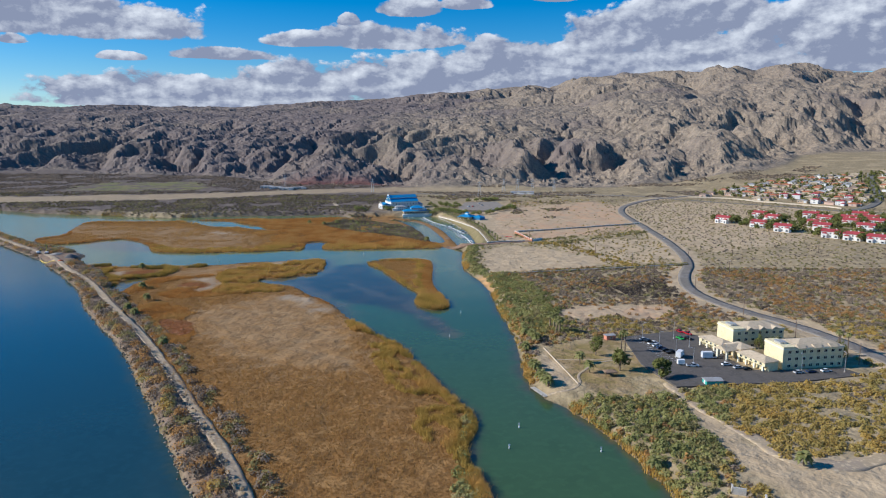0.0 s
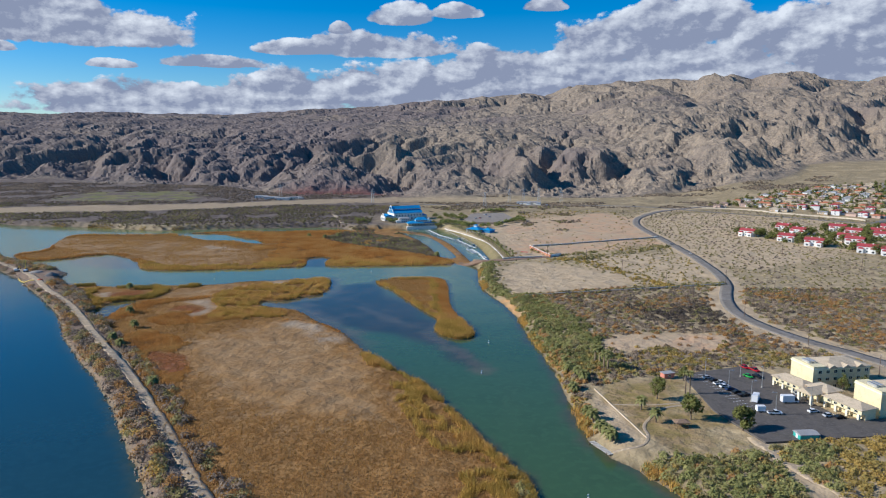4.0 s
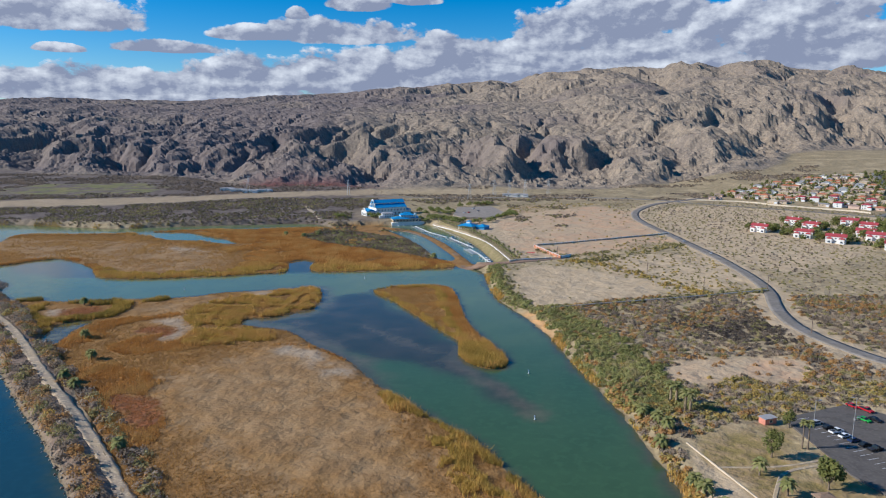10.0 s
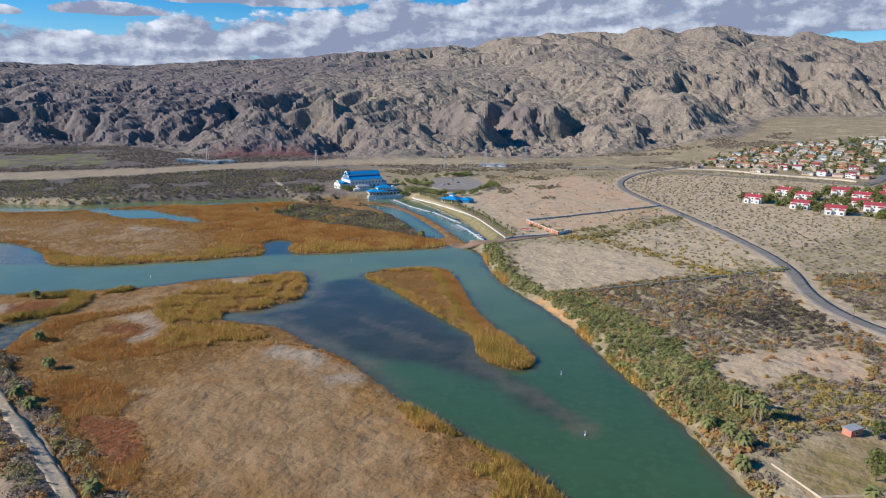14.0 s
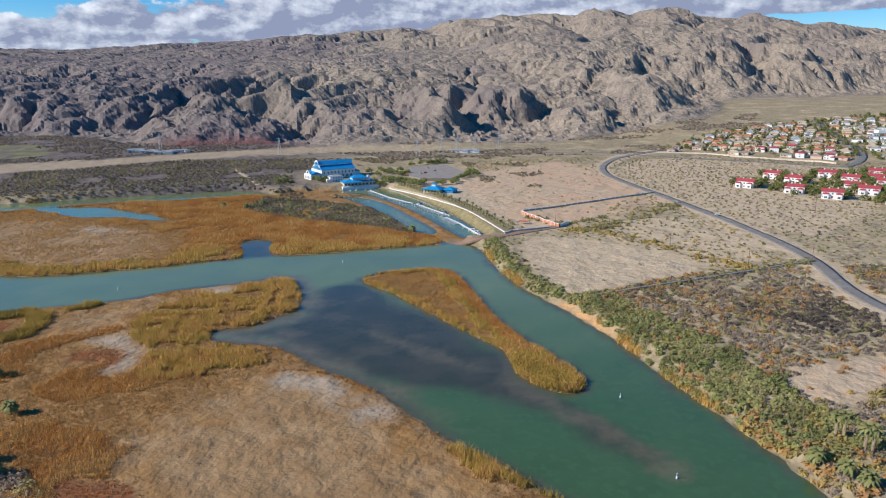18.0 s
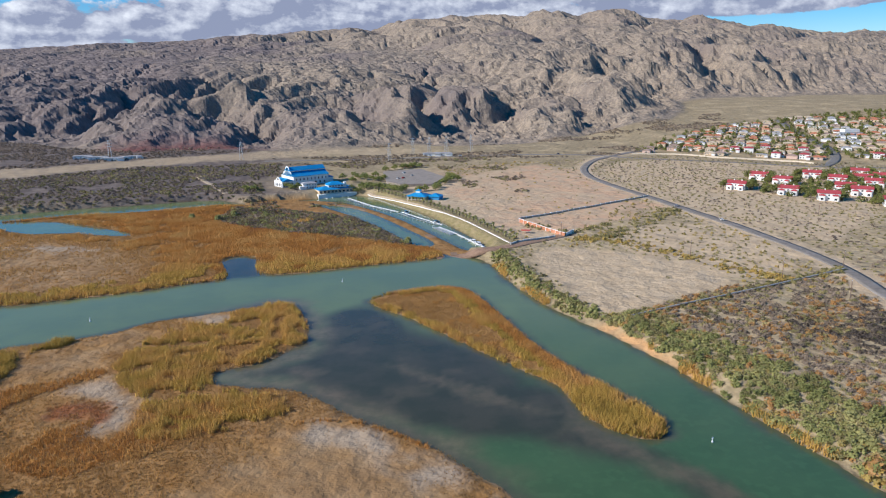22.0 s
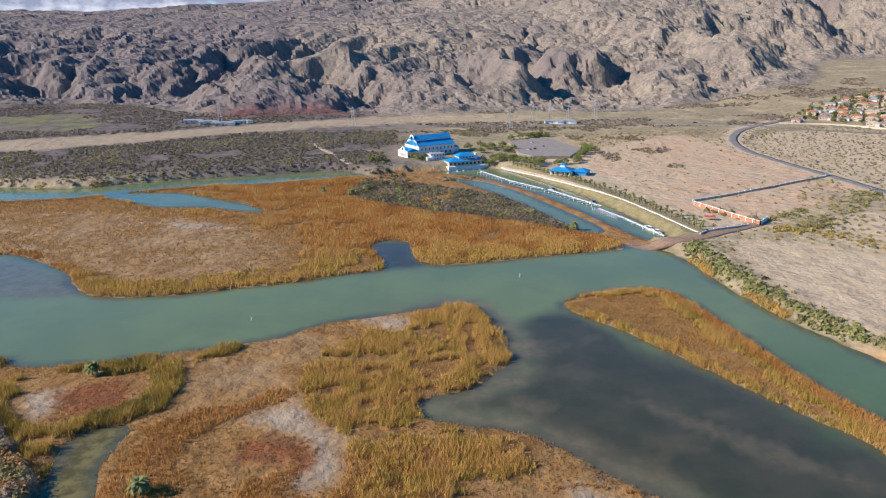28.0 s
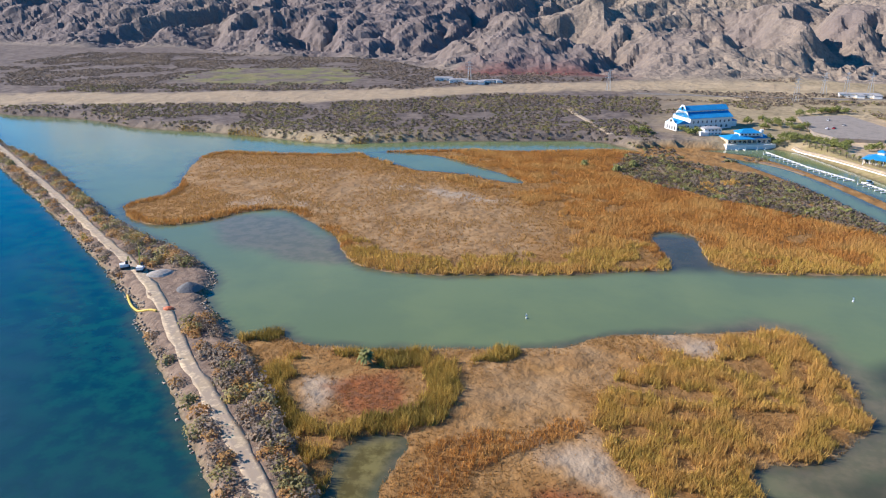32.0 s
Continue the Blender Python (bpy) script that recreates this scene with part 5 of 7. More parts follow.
TAN_WALL = plain("tan_stucco", (0.62, 0.49, 0.34), 0.9)
PINK_WALL = plain("pink_stucco", (0.66, 0.47, 0.37), 0.9)
GLASS = plain("dark_window_glass", (0.02, 0.028, 0.035), 0.08, spread_=0.3)
WOOD = plain("weathered_wood", (0.30, 0.20, 0.13), 0.8, spread_=0.25, size=0.8)
POLE_WOOD = plain("pole_wood", (0.20, 0.14, 0.10), 0.85, spread_=0.25)
GALV = plain("galvanised_steel", (0.55, 0.55, 0.54), 0.45, metal=0.6)
CONCRETE = plain("concrete", (0.56, 0.52, 0.45), 0.9)
BARK = plain("bark", (0.20, 0.15, 0.105), 0.9, spread_=0.3, size=0.5, bump=0.3)
TYRE = plain("tyre_rubber", (0.02, 0.02, 0.02), 0.8)
PLASTIC_DARK = plain("dark_trim", (0.04, 0.04, 0.042), 0.5)
TEAL = plain("teal_panel", (0.06, 0.42, 0.36), 0.5)
RED_PAINT = plain("red_paint", (0.58, 0.10, 0.06), 0.6)
YELLOW = plain("yellow_boom", (0.75, 0.52, 0.10), 0.5)
BRICK_RED = plain("brick_infill", (0.50, 0.22, 0.12), 0.9, spread_=0.25)
PALM_LEAF = foliage("palm_leaf", [(0.20, 0.215, 0.07), (0.28, 0.28, 0.10), (0.36, 0.33, 0.14)], thin=0.3, soft=0.35)
PALM_SKIRT = foliage("palm_skirt", [(0.34, 0.26, 0.15), (0.44, 0.34, 0.21)])
TREE_LEAF = foliage("tree_leaf", [(0.14, 0.15, 0.042), (0.20, 0.205, 0.06), (0.27, 0.255, 0.08)])


def thing(name, label, category, group=""):
    return tagged(new(name), label, category, group)


def gz(x, y):
    return float(ground_z(x, y)[0])


def slab(bm, pts, z0, z1):
    """An upright prism over an outline of the plan."""
    low = [bm.verts.new((x, y, z0)) for x, y in pts]
    top = [bm.verts.new((x, y, z1)) for x, y in pts]
    bm.faces.new(low[::-1]), bm.faces.new(top)
    for i in range(len(pts)):
        k = (i + 1) % len(pts)
        bm.faces.new((low[i], low[k], top[k], top[i]))


def hip(bm, x0, y0, x1, y1, z, rise, over=0.6, gable=False, thick=0.25):
    """A pitched roof with eaves: hipped, or gabled along its long side."""
    x0, y0, x1, y1 = x0 - over, y0 - over, x1 + over, y1 + over
    w, d = x1 - x0, y1 - y0
    if w >= d:
        inset = 0 if gable else d / 2
        ridge = [(x0 + inset, (y0 + y1) / 2), (x1 - inset, (y0 + y1) / 2)]
    else:
        inset = 0 if gable else w / 2
        ridge = [((x0 + x1) / 2, y0 + inset), ((x0 + x1) / 2, y1 - inset)]
    c = [bm.verts.new((x, y, z)) for x, y in ((x0, y0), (x1, y0), (x1, y1), (x0, y1))]
    b = [bm.verts.new((v.co.x, v.co.y, z - thick)) for v in c]
    r = [bm.verts.new((x, y, z + rise)) for x, y in ridge]
    if w >= d:
        faces = [(c[0], c[1], r[1], r[0]), (c[1], c[2], r[1]), (c[2], c[3], r[0], r[1]), (c[3], c[0], r[0])]
    else:
        faces = [(c[0], c[1], r[0]), (c[1], c[2], r[1], r[0]), (c[2], c[3], r[1]), (c[3], c[0], r[0], r[1])]
    for f in faces:
        bm.faces.new(f)
    bm.faces.new(b[::-1])
    for i in range(4):
        k = (i + 1) % 4
        bm.faces.new((b[i], b[k], c[k], c[i]))


WINDOWS = {}


def window(parent, x, y, z, turn, w=1.4, h=1.3, frame_mat=None, depth=0.12):
    """A framed window set on a wall; turn is the way it faces, in degrees from -y."""
    key = (w, h, frame_mat.name if frame_mat else "")
    if key not in WINDOWS:
        bm = bmesh.new()
        t = 0.1
        for a in ((-w / 2 - t, -h / 2 - t, w / 2 + t, -h / 2), (-w / 2 - t, h / 2, w / 2 + t, h / 2 + t), (-w / 2 - t, -h / 2, -w / 2, h / 2), (w / 2, -h / 2, w / 2 + t, h / 2), (-0.03, -h / 2, 0.03, h / 2)):
            box(bm, a[0], -depth, a[1], a[2], 0.05, a[3])
        fr = bpy.data.meshes.new("window_frame")
        bm.to_mesh(fr), bm.free()
        fr.materials.append(frame_mat or TRIM_CREAM)
        bm = bmesh.new()
        box(bm, -w / 2, -depth * 0.4, -h / 2, w / 2, 0.02, h / 2)
        gl = bpy.data.meshes.new("pane")
        bm.to_mesh(gl), bm.free()
        gl.materials.append(GLASS)
        WINDOWS[key] = fr, gl
    fr, gl = WINDOWS[key]
    ob = new("window", fr)
    ob.parent, ob.matrix_local = parent, pose(x, y, z, 0, 0, turn)
    pane = new("pane", gl)
    pane.parent = ob
    return ob


def building(name, label, category, x, y, turn, group="", z=None):
    ob = thing(name, label, category, group)
    ob.matrix_world = pose(x, y, gz(x, y) if z is None else z, 0, 0, turn)
    return ob


# the hotel: two wings and a porch wing between them, by a parking lot
def wing(parent, x0, y0, x1, y1, high, storeys):
    bm = bmesh.new()
    box(bm, x0, y0, -1.0, x1, y1, high)
    part("wall", bm, CREAM, parent)
    bm = bmesh.new()
    for a in ((x0 - 0.25, y0 - 0.25, x1 + 0.25, y0), (x0 - 0.25, y1, x1 + 0.25, y1 + 0.25), (x0 - 0.25, y0, x0, y1), (x1, y0, x1 + 0.25, y1)):
        box(bm, a[0], a[1], high - 0.35, a[2], a[3], high + 0.15)
    part("cornice", bm, TRIM_CREAM, parent)
    bm = bmesh.new()
    hip(bm, x0 + 6.2, y0 + 0.3, x1, y1 - 0.3, high + 0.3, 2.1, 0.5)
    part("roof", bm, ROOF_TAN, parent)
    bm = bmesh.new()
    box(bm, x0, y0, high, x0 + 6, y1, high + 0.9)
    part("parapet", bm, CREAM, parent)
    step = high / storeys
    for s in range(storeys):
        zz = step * (s + 0.52)
        n = int((x1 - x0 - 3) / 3.3)
        for k in range(n):
            xx = x0 + 3.2 + k * (x1 - x0 - 5) / max(1, n - 1)
            window(parent, xx, y0 - 0.01, zz, 0, 1.5, 1.25)
            window(parent, xx, y1 + 0.01, zz, 180, 1.5, 1.25)
    for k in range(3):
        bm = bmesh.new()
        xx = x0 + 9 + k * (x1 - x0 - 14) / 2
        hip(bm, xx - 1.8, y0 - 0.6, xx + 1.8, y0 + 3.0, high + 0.2, 1.3, 0.2, gable=True)
        part("dormer", bm, ROOF_TAN, parent)
    for k in range(2):
        bm = bmesh.new()
        box(bm, x0 + 1.4 + k * 2.0, (y0 + y1) / 2 - 2.5, high + 0.9, x0 + 2.6 + k * 2.0, (y0 + y1) / 2 + 2.5, high + 1.9)
        part("roof_unit", bm, GALV, parent)


hotel = building("hotel", "cream stucco hotel of three storeys with tan roofs", "hotel", 180, 252.5, 13)
wing(hotel, 0, 0, 30, 14, 9.6, 3)
wing(hotel, -5.7, 31, 21.5, 45.5, 9.6, 3)
# the lobby runs between the wings, on arcades above the lot
LOBBY = hotel.matrix_world.inverted() @ pose(152.5, 286.5, hotel.matrix_world.translation.z, 0, 0, -65.9)


def lobby_part(name, bm, mat, label=""):
    ob = part(name, bm, mat, hotel, label)
    ob.matrix_local = LOBBY
    return ob


for x0, x1, y0, y1, low, high in ((0, 16, 0.4, 8, 0.0, 4.6), (16, 26, 2.5, 10.5, -0.5, 5.4), (26, 43, 0.4, 8, 0.0, 4.6)):
    bm = bmesh.new()
    box(bm, x0, y0 + 2.2, -1, x1, y1, high)
    lobby_part("lobby_wall", bm, CREAM)
    bm = bmesh.new()
    box(bm, x0, y0, high - 1.9, x1, y0 + 2.2, high)
    lobby_part("arcade_front", bm, CREAM)
    bm = bmesh.new()
    hip(bm, x0, y0, x1, y1, high + 0.25, 1.6, 0.6)
    lobby_part("lobby_roof", bm, ROOF_TAN)
    for xx in np.arange(x0 + 0.5, x1, 5.0):
        bm = bmesh.new()
        box(bm, xx - 0.45, y0 + 0.05, -1, xx + 0.45, y0 + 0.95, high - 1.9)
        lobby_part("porch_pillar", bm, TRIM_CREAM)
    for xx in np.arange(x0 + 2.6, x1 - 1, 3.0):
        ob = window(hotel, 0, 0, 0, 0, 1.2, 0.9)
        ob.matrix_local = LOBBY @ pose(xx, y0 - 0.01, high - 0.9)
bm = bmesh.new()
hip(bm, 17.5, -4.5, 24.5, 5, 5.0, 1.9, 0.5, gable=True)
lobby_part("porch_roof", bm, ROOF_TAN)
for xx in (18, 24):
    bm = bmesh.new()
    box(bm, xx - 0.5, -4.2, -1, xx + 0.5, -3.2, 4.8)
    lobby_part("porch_pillar", bm, TRIM_CREAM)


def paved(name, outline, mat, lift, label, category="pavement"):
    """A paved sheet with real edges, laid over the ground."""
    ring = np.array(outline, float)
    gx, gy = np.meshgrid(np.arange(ring[:, 0].min(), ring[:, 0].max(), 4.0), np.arange(ring[:, 1].min(), ring[:, 1].max(), 4.0))
    z = float(np.max(ground_z(ring[:, 0], ring[:, 1])))
    keep = inside(gx.ravel(), gy.ravel(), ring) > 0
    if keep.any():
        z = max(z, float(np.max(ground_z(gx.ravel()[keep], gy.ravel()[keep]))))
    bm = bmesh.new()
    slab(bm, [tuple(p) for p in ring], z - 3, z + lift)
    bmesh.ops.recalc_face_normals(bm, faces=bm.faces)
    ob = part(name, bm, mat)
    tagged(ob, label, category, kind="structure")
    return z + lift


LOT_Z = paved("parking_lot", [(117, 298), (147, 311), (157, 303), (163, 290), (160, 268), (165, 250), (183, 251), (208, 256), (213, 247), (180, 236), (127, 226), (118, 255)],
              plain("lot_asphalt", (0.125, 0.11, 0.095), 0.9, spread_=0.2, size=5), 0.06, "dark grey asphalt parking lot beside the hotel")


def flat_bar(bm, a, b, w, z0, z1):
    a, b = Vector((*a, 0)), Vector((*b, 0))
    n = (b - a).normalized().cross(Vector((0, 0, 1))) * w / 2
    slab(bm, [(a - n)[:2], (b - n)[:2], (b + n)[:2], (a + n)[:2]], z0, z1)


stall_lines = thing("stall_lines", "faded white stall lines on the asphalt parking lot", "markings")
for k in range(14):
    bm = bmesh.new()
    t = k / 13
    x, y = 122 + 8 * t, 297 - 38 * t
    flat_bar(bm, (x, y), (x + 5, y + 1.6), 0.12, LOT_Z - 0.01, LOT_Z + 0.012)
    part("line", bm, WHITE_PAINT, stall_lines)


# cars
def car(x, y, turn, paint, kind="car", z=None):
    label = {"car": "%s sedan parked on asphalt", "pickup": "%s pickup truck parked on asphalt", "van": "%s box truck parked on asphalt"}[kind] % paint
    colour = {"white": (0.78, 0.78, 0.77), "black": (0.02, 0.02, 0.022), "red": (0.45, 0.02, 0.03), "green": (0.05, 0.42, 0.07), "silver": (0.5, 0.5, 0.5), "dark blue": (0.03, 0.05, 0.12)}[paint]
    key = "paint_" + paint.replace(" ", "_")
    mat = bpy.data.materials.get(key) or plain(key, colour, 0.25, spread_=0.04)
    ob = thing({"car": "car", "pickup": "pickup_truck", "van": "box_truck"}[kind], label, "truck" if kind != "car" else "car", "vehicles on the parking lot")
    ln, wd = {"car": (4.5, 1.8), "pickup": (5.4, 1.95), "van": (6.8, 2.3)}[kind]
    side = {"car": [(-ln / 2, 0.35), (-ln / 2, 0.85), (-ln / 2 + 0.5, 0.95), (ln / 2 - 0.9, 0.9), (ln / 2, 0.7), (ln / 2, 0.35)],
            "pickup": [(-ln / 2, 0.45), (-ln / 2, 1.05), (-0.4, 1.05), (ln / 2 - 1.2, 1.1), (ln / 2, 0.95), (ln / 2, 0.45)],
            "van": [(-ln / 2, 0.5), (-ln / 2, 0.9), (ln / 2 - 2.0, 0.9), (ln / 2 - 0.2, 1.2), (ln / 2, 1.0), (ln / 2, 0.5)]}[kind]

    def extrude(profile, width, mat_, name, taper=0.0):
        bm = bmesh.new()
        a = [bm.verts.new((px, -width / 2 + taper * (pz > profile[0][1] + 0.3), pz)) for px, pz in profile]
        b = [bm.verts.new((px, width / 2 - taper * (pz > profile[0][1] + 0.3), pz)) for px, pz in profile]
        bm.faces.new(a), bm.faces.new(b[::-1])
        for i in range(len(a)):
            k = (i + 1) % len(a)
            bm.faces.new((a[k], a[i], b[i], b[k]))
        bmesh.ops.recalc_face_normals(bm, faces=bm.faces)
        return part(name, bm, mat_, ob)

    extrude(side, wd, mat, "body")
    if kind == "car":
        extrude([(-1.9, 0.9), (-1.3, 1.42), (0.4, 1.45), (1.25, 0.9)], wd - 0.1, GLASS, "cabin_glass", 0.12)
        extrude([(-1.2, 1.4), (-1.1, 1.47), (0.3, 1.49), (0.4, 1.42)], wd - 0.35, mat, "roof_panel")
    elif kind == "pickup":
        extrude([(-0.5, 1.05), (-0.3, 1.75), (0.9, 1.78), (1.6, 1.08)], wd - 0.1, GLASS, "cabin_glass", 0.12)
        extrude([(-0.3, 1.7), (-0.25, 1.8), (0.85, 1.83), (0.95, 1.72)], wd - 0.3, mat, "roof_panel")
        bm = bmesh.new()
        box(bm, -ln / 2 + 0.1, -wd / 2 + 0.12, 0.98, -0.6, wd / 2 - 0.12, 1.06)
        part("load_bed", bm, PLASTIC_DARK, ob)
    else:
        bm = bmesh.new()
        box(bm, -ln / 2, -wd / 2, 0.92, ln / 2 - 1.9, wd / 2, 3.2)
        part("cargo_box", bm, WHITE_PAINT, ob)
        extrude([(ln / 2 - 1.85, 0.9), (ln / 2 - 1.8, 2.2), (ln / 2 - 0.9, 2.2), (ln / 2 - 0.3, 1.2)], wd - 0.1, GLASS, "cabin_glass", 0.1)
    for sx in (-ln * 0.31, ln * 0.32):
        for sy in (-wd / 2 + 0.1, wd / 2 - 0.1):
            bm = bmesh.new()
            bmesh.ops.create_cone(bm, cap_ends=True, segments=12, radius1=0.36, radius2=0.36, depth=0.24, matrix=Matrix.Translation((sx, sy, 0.36)) @ Matrix.Rotation(math.pi / 2, 4, "X"))
            part("wheel", bm, TYRE, ob)
    ob.matrix_world = pose(x, y, (LOT_Z if z is None else z), 0, 0, turn)
    return ob


for x, y, turn, paint, kind in ((127, 293, 20, "silver", "car"), (129, 289, 20, "black", "car"), (130, 285.5, 20, "white", "pickup"), (131, 282, 20, "white", "car"),
                                (132.3, 278.6, 20, "dark blue", "car"), (134, 275, 20, "black", "car"), (135.5, 271.8, 20, "black", "pickup"), (152, 305, -70, "red", "pickup"),
                                (149, 309, -70, "red", "car"), (146, 296, -65, "green", "car"), (150, 296, -65, "black", "car"), (138.5, 266.5, 60, "white", "van"),
                                (151.5, 265.5, 5, "white", "van"), (140.5, 252.5, 0, "white", "pickup"), (156.5, 255.5, 15, "white", "car"), (160.5, 251.5, 15, "silver", "car"),
                                (164, 250, 15, "black", "car"), (158.5, 276, 80, "silver", "car"), (185, 247, 15, "silver", "car"), (191, 248.5, 15, "dark blue", "car"), (198, 250, 15, "white", "car")):
    car(x, y, turn, paint, kind)

trailer = thing("utility_trailer", "small white enclosed trailer on the asphalt lot", "trailer")
bm = bmesh.new()
box(bm, -1.6, -1, 0.6, 1.6, 1, 2.6)
bmesh.ops.bevel(bm, geom=bm.edges[:], offset=0.1, segments=1)
part("body", bm, WHITE_PAINT, trailer)
bm = bmesh.new()
box(bm, 1.6, -0.06, 0.5, 2.8, 0.06, 0.62)
part("drawbar", bm, GALV, trailer)
for sy in (-0.9, 0.9):
    bm = bmesh.new()
    bmesh.ops.create_cone(bm, cap_ends=True, segments=12, radius1=0.36, radius2=0.36, depth=0.22, matrix=Matrix.Translation((0, sy, 0.36)) @ Matrix.Rotation(math.pi / 2, 4, "X"))
    part("wheel", bm, TYRE, trailer)
trailer.matrix_world = pose(135.8, 254.5, LOT_Z, 0, 0, 5)


def cyl(bm, x, y, z0, z1, r0, r1, seg=8):
    bmesh.ops.create_cone(bm, cap_ends=True, segments=seg, radius1=r0, radius2=r1, depth=z1 - z0, matrix=Matrix.Translation((x, y, (z0 + z1) / 2)))


def lamp_post(high):
    ob = thing("street_lamp", "pale grey steel lot lamp on a tall pole", "street lamp", "lamps of the parking lot")
    bm = bmesh.new()
    cyl(bm, 0, 0, -0.5, 0.7, 0.32, 0.3)
    part("footing", bm, CONCRETE, ob)
    bm = bmesh.new()
    cyl(bm, 0, 0, 0.6, high, 0.13, 0.09)
    part("pole", bm, GALV, ob)
    bm = bmesh.new()
    box(bm, -0.05, -0.04, high - 0.1, 1.3, 0.04, high + 0.02)
    part("arm", bm, GALV, ob)
    bm = bmesh.new()
    box(bm, 1.0, -0.22, high - 0.12, 1.9, 0.22, high + 0.1)
    bmesh.ops.bevel(bm, geom=bm.edges[:], offset=0.05, segments=1)
    part("lamp_head", bm, GALV, ob)
    return ob


first = lamp_post(9.0)
first.matrix_world = pose(126.2, 293.4, LOT_Z, 0, 0, 0)
for x, y, turn in ((142.7, 296.3, 180), (147, 282.5, 90), (131.3, 278, 0), (136, 265, 0), (140.7, 252.2, 180), (157, 259, 180), (186, 246.6, 90), (206, 250, 90)):
    copy_thing(first, pose(x, y, LOT_Z, 0, 0, turn))


# utility poles
def utility_pole(high, arms=2):
    ob = thing("utility_pole", "dark wooden utility pole with cross-arms", "utility pole", "pole line through the desert")
    bm = bmesh.new()
    cyl(bm, 0, 0, -1, high, 0.2, 0.13)
    part("pole", bm, POLE_WOOD, ob)
    for k in range(arms):
        bm = bmesh.new()
        box(bm, -1.2, -0.07, high - 0.7 - k * 1.1, 1.2, 0.07, high - 0.55 - k * 1.1)
        part("cross_arm", bm, POLE_WOOD, ob)
    for k in range(4):
        bm = bmesh.new()
        xx = -1.05 + 0.7 * k
        cyl(bm, xx, 0, high - 0.56, high - 0.3, 0.06, 0.04, 6)
        part("insulator", bm, WHITE_PAINT, ob)
    return ob


POLES = [(83, 622), (115.5, 600.5), (137.4, 550.5), (159, 496.5), (168, 459), (184, 408), (196, 350), (205, 300), (218, 262), (205, 506), (226, 470), (300, 640), (330, 560)]
first = utility_pole(10.5)
first.matrix_world = pose(POLES[0][0], POLES[0][1], gz(*POLES[0]), 0, 0, 60)
for x, y in POLES[1:]:
    copy_thing(first, pose(x, y, gz(x, y), 0, 0, 60 + 10 * math.sin(x)))


# trees and palms
def tapered(bm, pts, radii, seg=7):
    """A limb along points."""
    rings = []
    for p, r in zip(pts, radii):
        rings.append([bm.verts.new((p[0] + r * math.cos(a), p[1] + r * math.sin(a), p[2])) for a in (2 * math.pi * i / seg for i in range(seg))])
    for a, b in zip(rings[:-1], rings[1:]):
        for i in range(seg):
            k = (i + 1) % seg
            bm.faces.new((a[i], a[k], b[k], b[i]))
    bm.faces.new(rings[-1])


def leaf_mesh(name, v, f, tone, mat, parent):
    me_ob = mesh_object(name, v, f, mat)
    mask(me_ob, "tone", tone)
    me_ob.parent = parent
    return me_ob


def tree(high, wide, seed, label, mat=None, leaves=900, name="tree", group="trees of the park"):
    r = np.random.default_rng(seed)
    ob = thing(name, label, "tree", group)
    bm = bmesh.new()
    fork = high * 0.2
    tapered(bm, [(0, 0, -0.3), (0.1, 0, fork * 0.5), (0.05, 0.1, fork)], [high * 0.036, high * 0.028, high * 0.022])
    tips = []
    for k in range(7):
        a = k * 0.9 + r.uniform(0, 0.5)
        out, up = wide * r.uniform(0.22, 0.38), high * r.uniform(0.34, 0.8)
        tip = (out * math.cos(a), out * math.sin(a), up)
        tips.append(tip)
        tapered(bm, [(0, 0, fork * 0.95), (tip[0] * 0.5, tip[1] * 0.5, (fork + up) * 0.52), tip], [high * 0.016, high * 0.011, high * 0.004], 5)
    part("trunk", bm, BARK, ob)
    tips.append((0, 0, high * 0.8))
    c = np.array(tips)
    k = r.integers(0, len(c), leaves)
    d = r.normal(0, 1, (leaves, 3))
    d /= np.linalg.norm(d, axis=1)[:, None]
    pos = c[k] + d * (r.uniform(0.35, 1, leaves) ** 0.6)[:, None] * np.array([wide * 0.24, wide * 0.24, high * 0.22])
    n = d + r.normal(0, 0.5, (leaves, 3)) + [0, 0, 0.3]
    n /= np.linalg.norm(n, axis=1)[:, None]
    t1 = np.cross(n, [0.3, 0.2, 1.0])
    t1 /= np.linalg.norm(t1, axis=1)[:, None]
    t2 = np.cross(n, t1)
    s = wide * 0.06 * r.uniform(0.6, 1.3, leaves)
    q = r.uniform(0, 6.28, leaves)
    v = np.stack([pos + (s * np.cos(q + i * 2.1))[:, None] * t1 + (s * np.sin(q + i * 2.1))[:, None] * t2 for i in range(3)], 1)
    leaf_mesh("crown", v.reshape(-1, 3), np.arange(3 * leaves).reshape(-1, 3), np.repeat(r.uniform(0, 1, leaves) * 0.6 + 0.2 * (k % 3) / 2, 3), mat or TREE_LEAF, ob)
    return ob


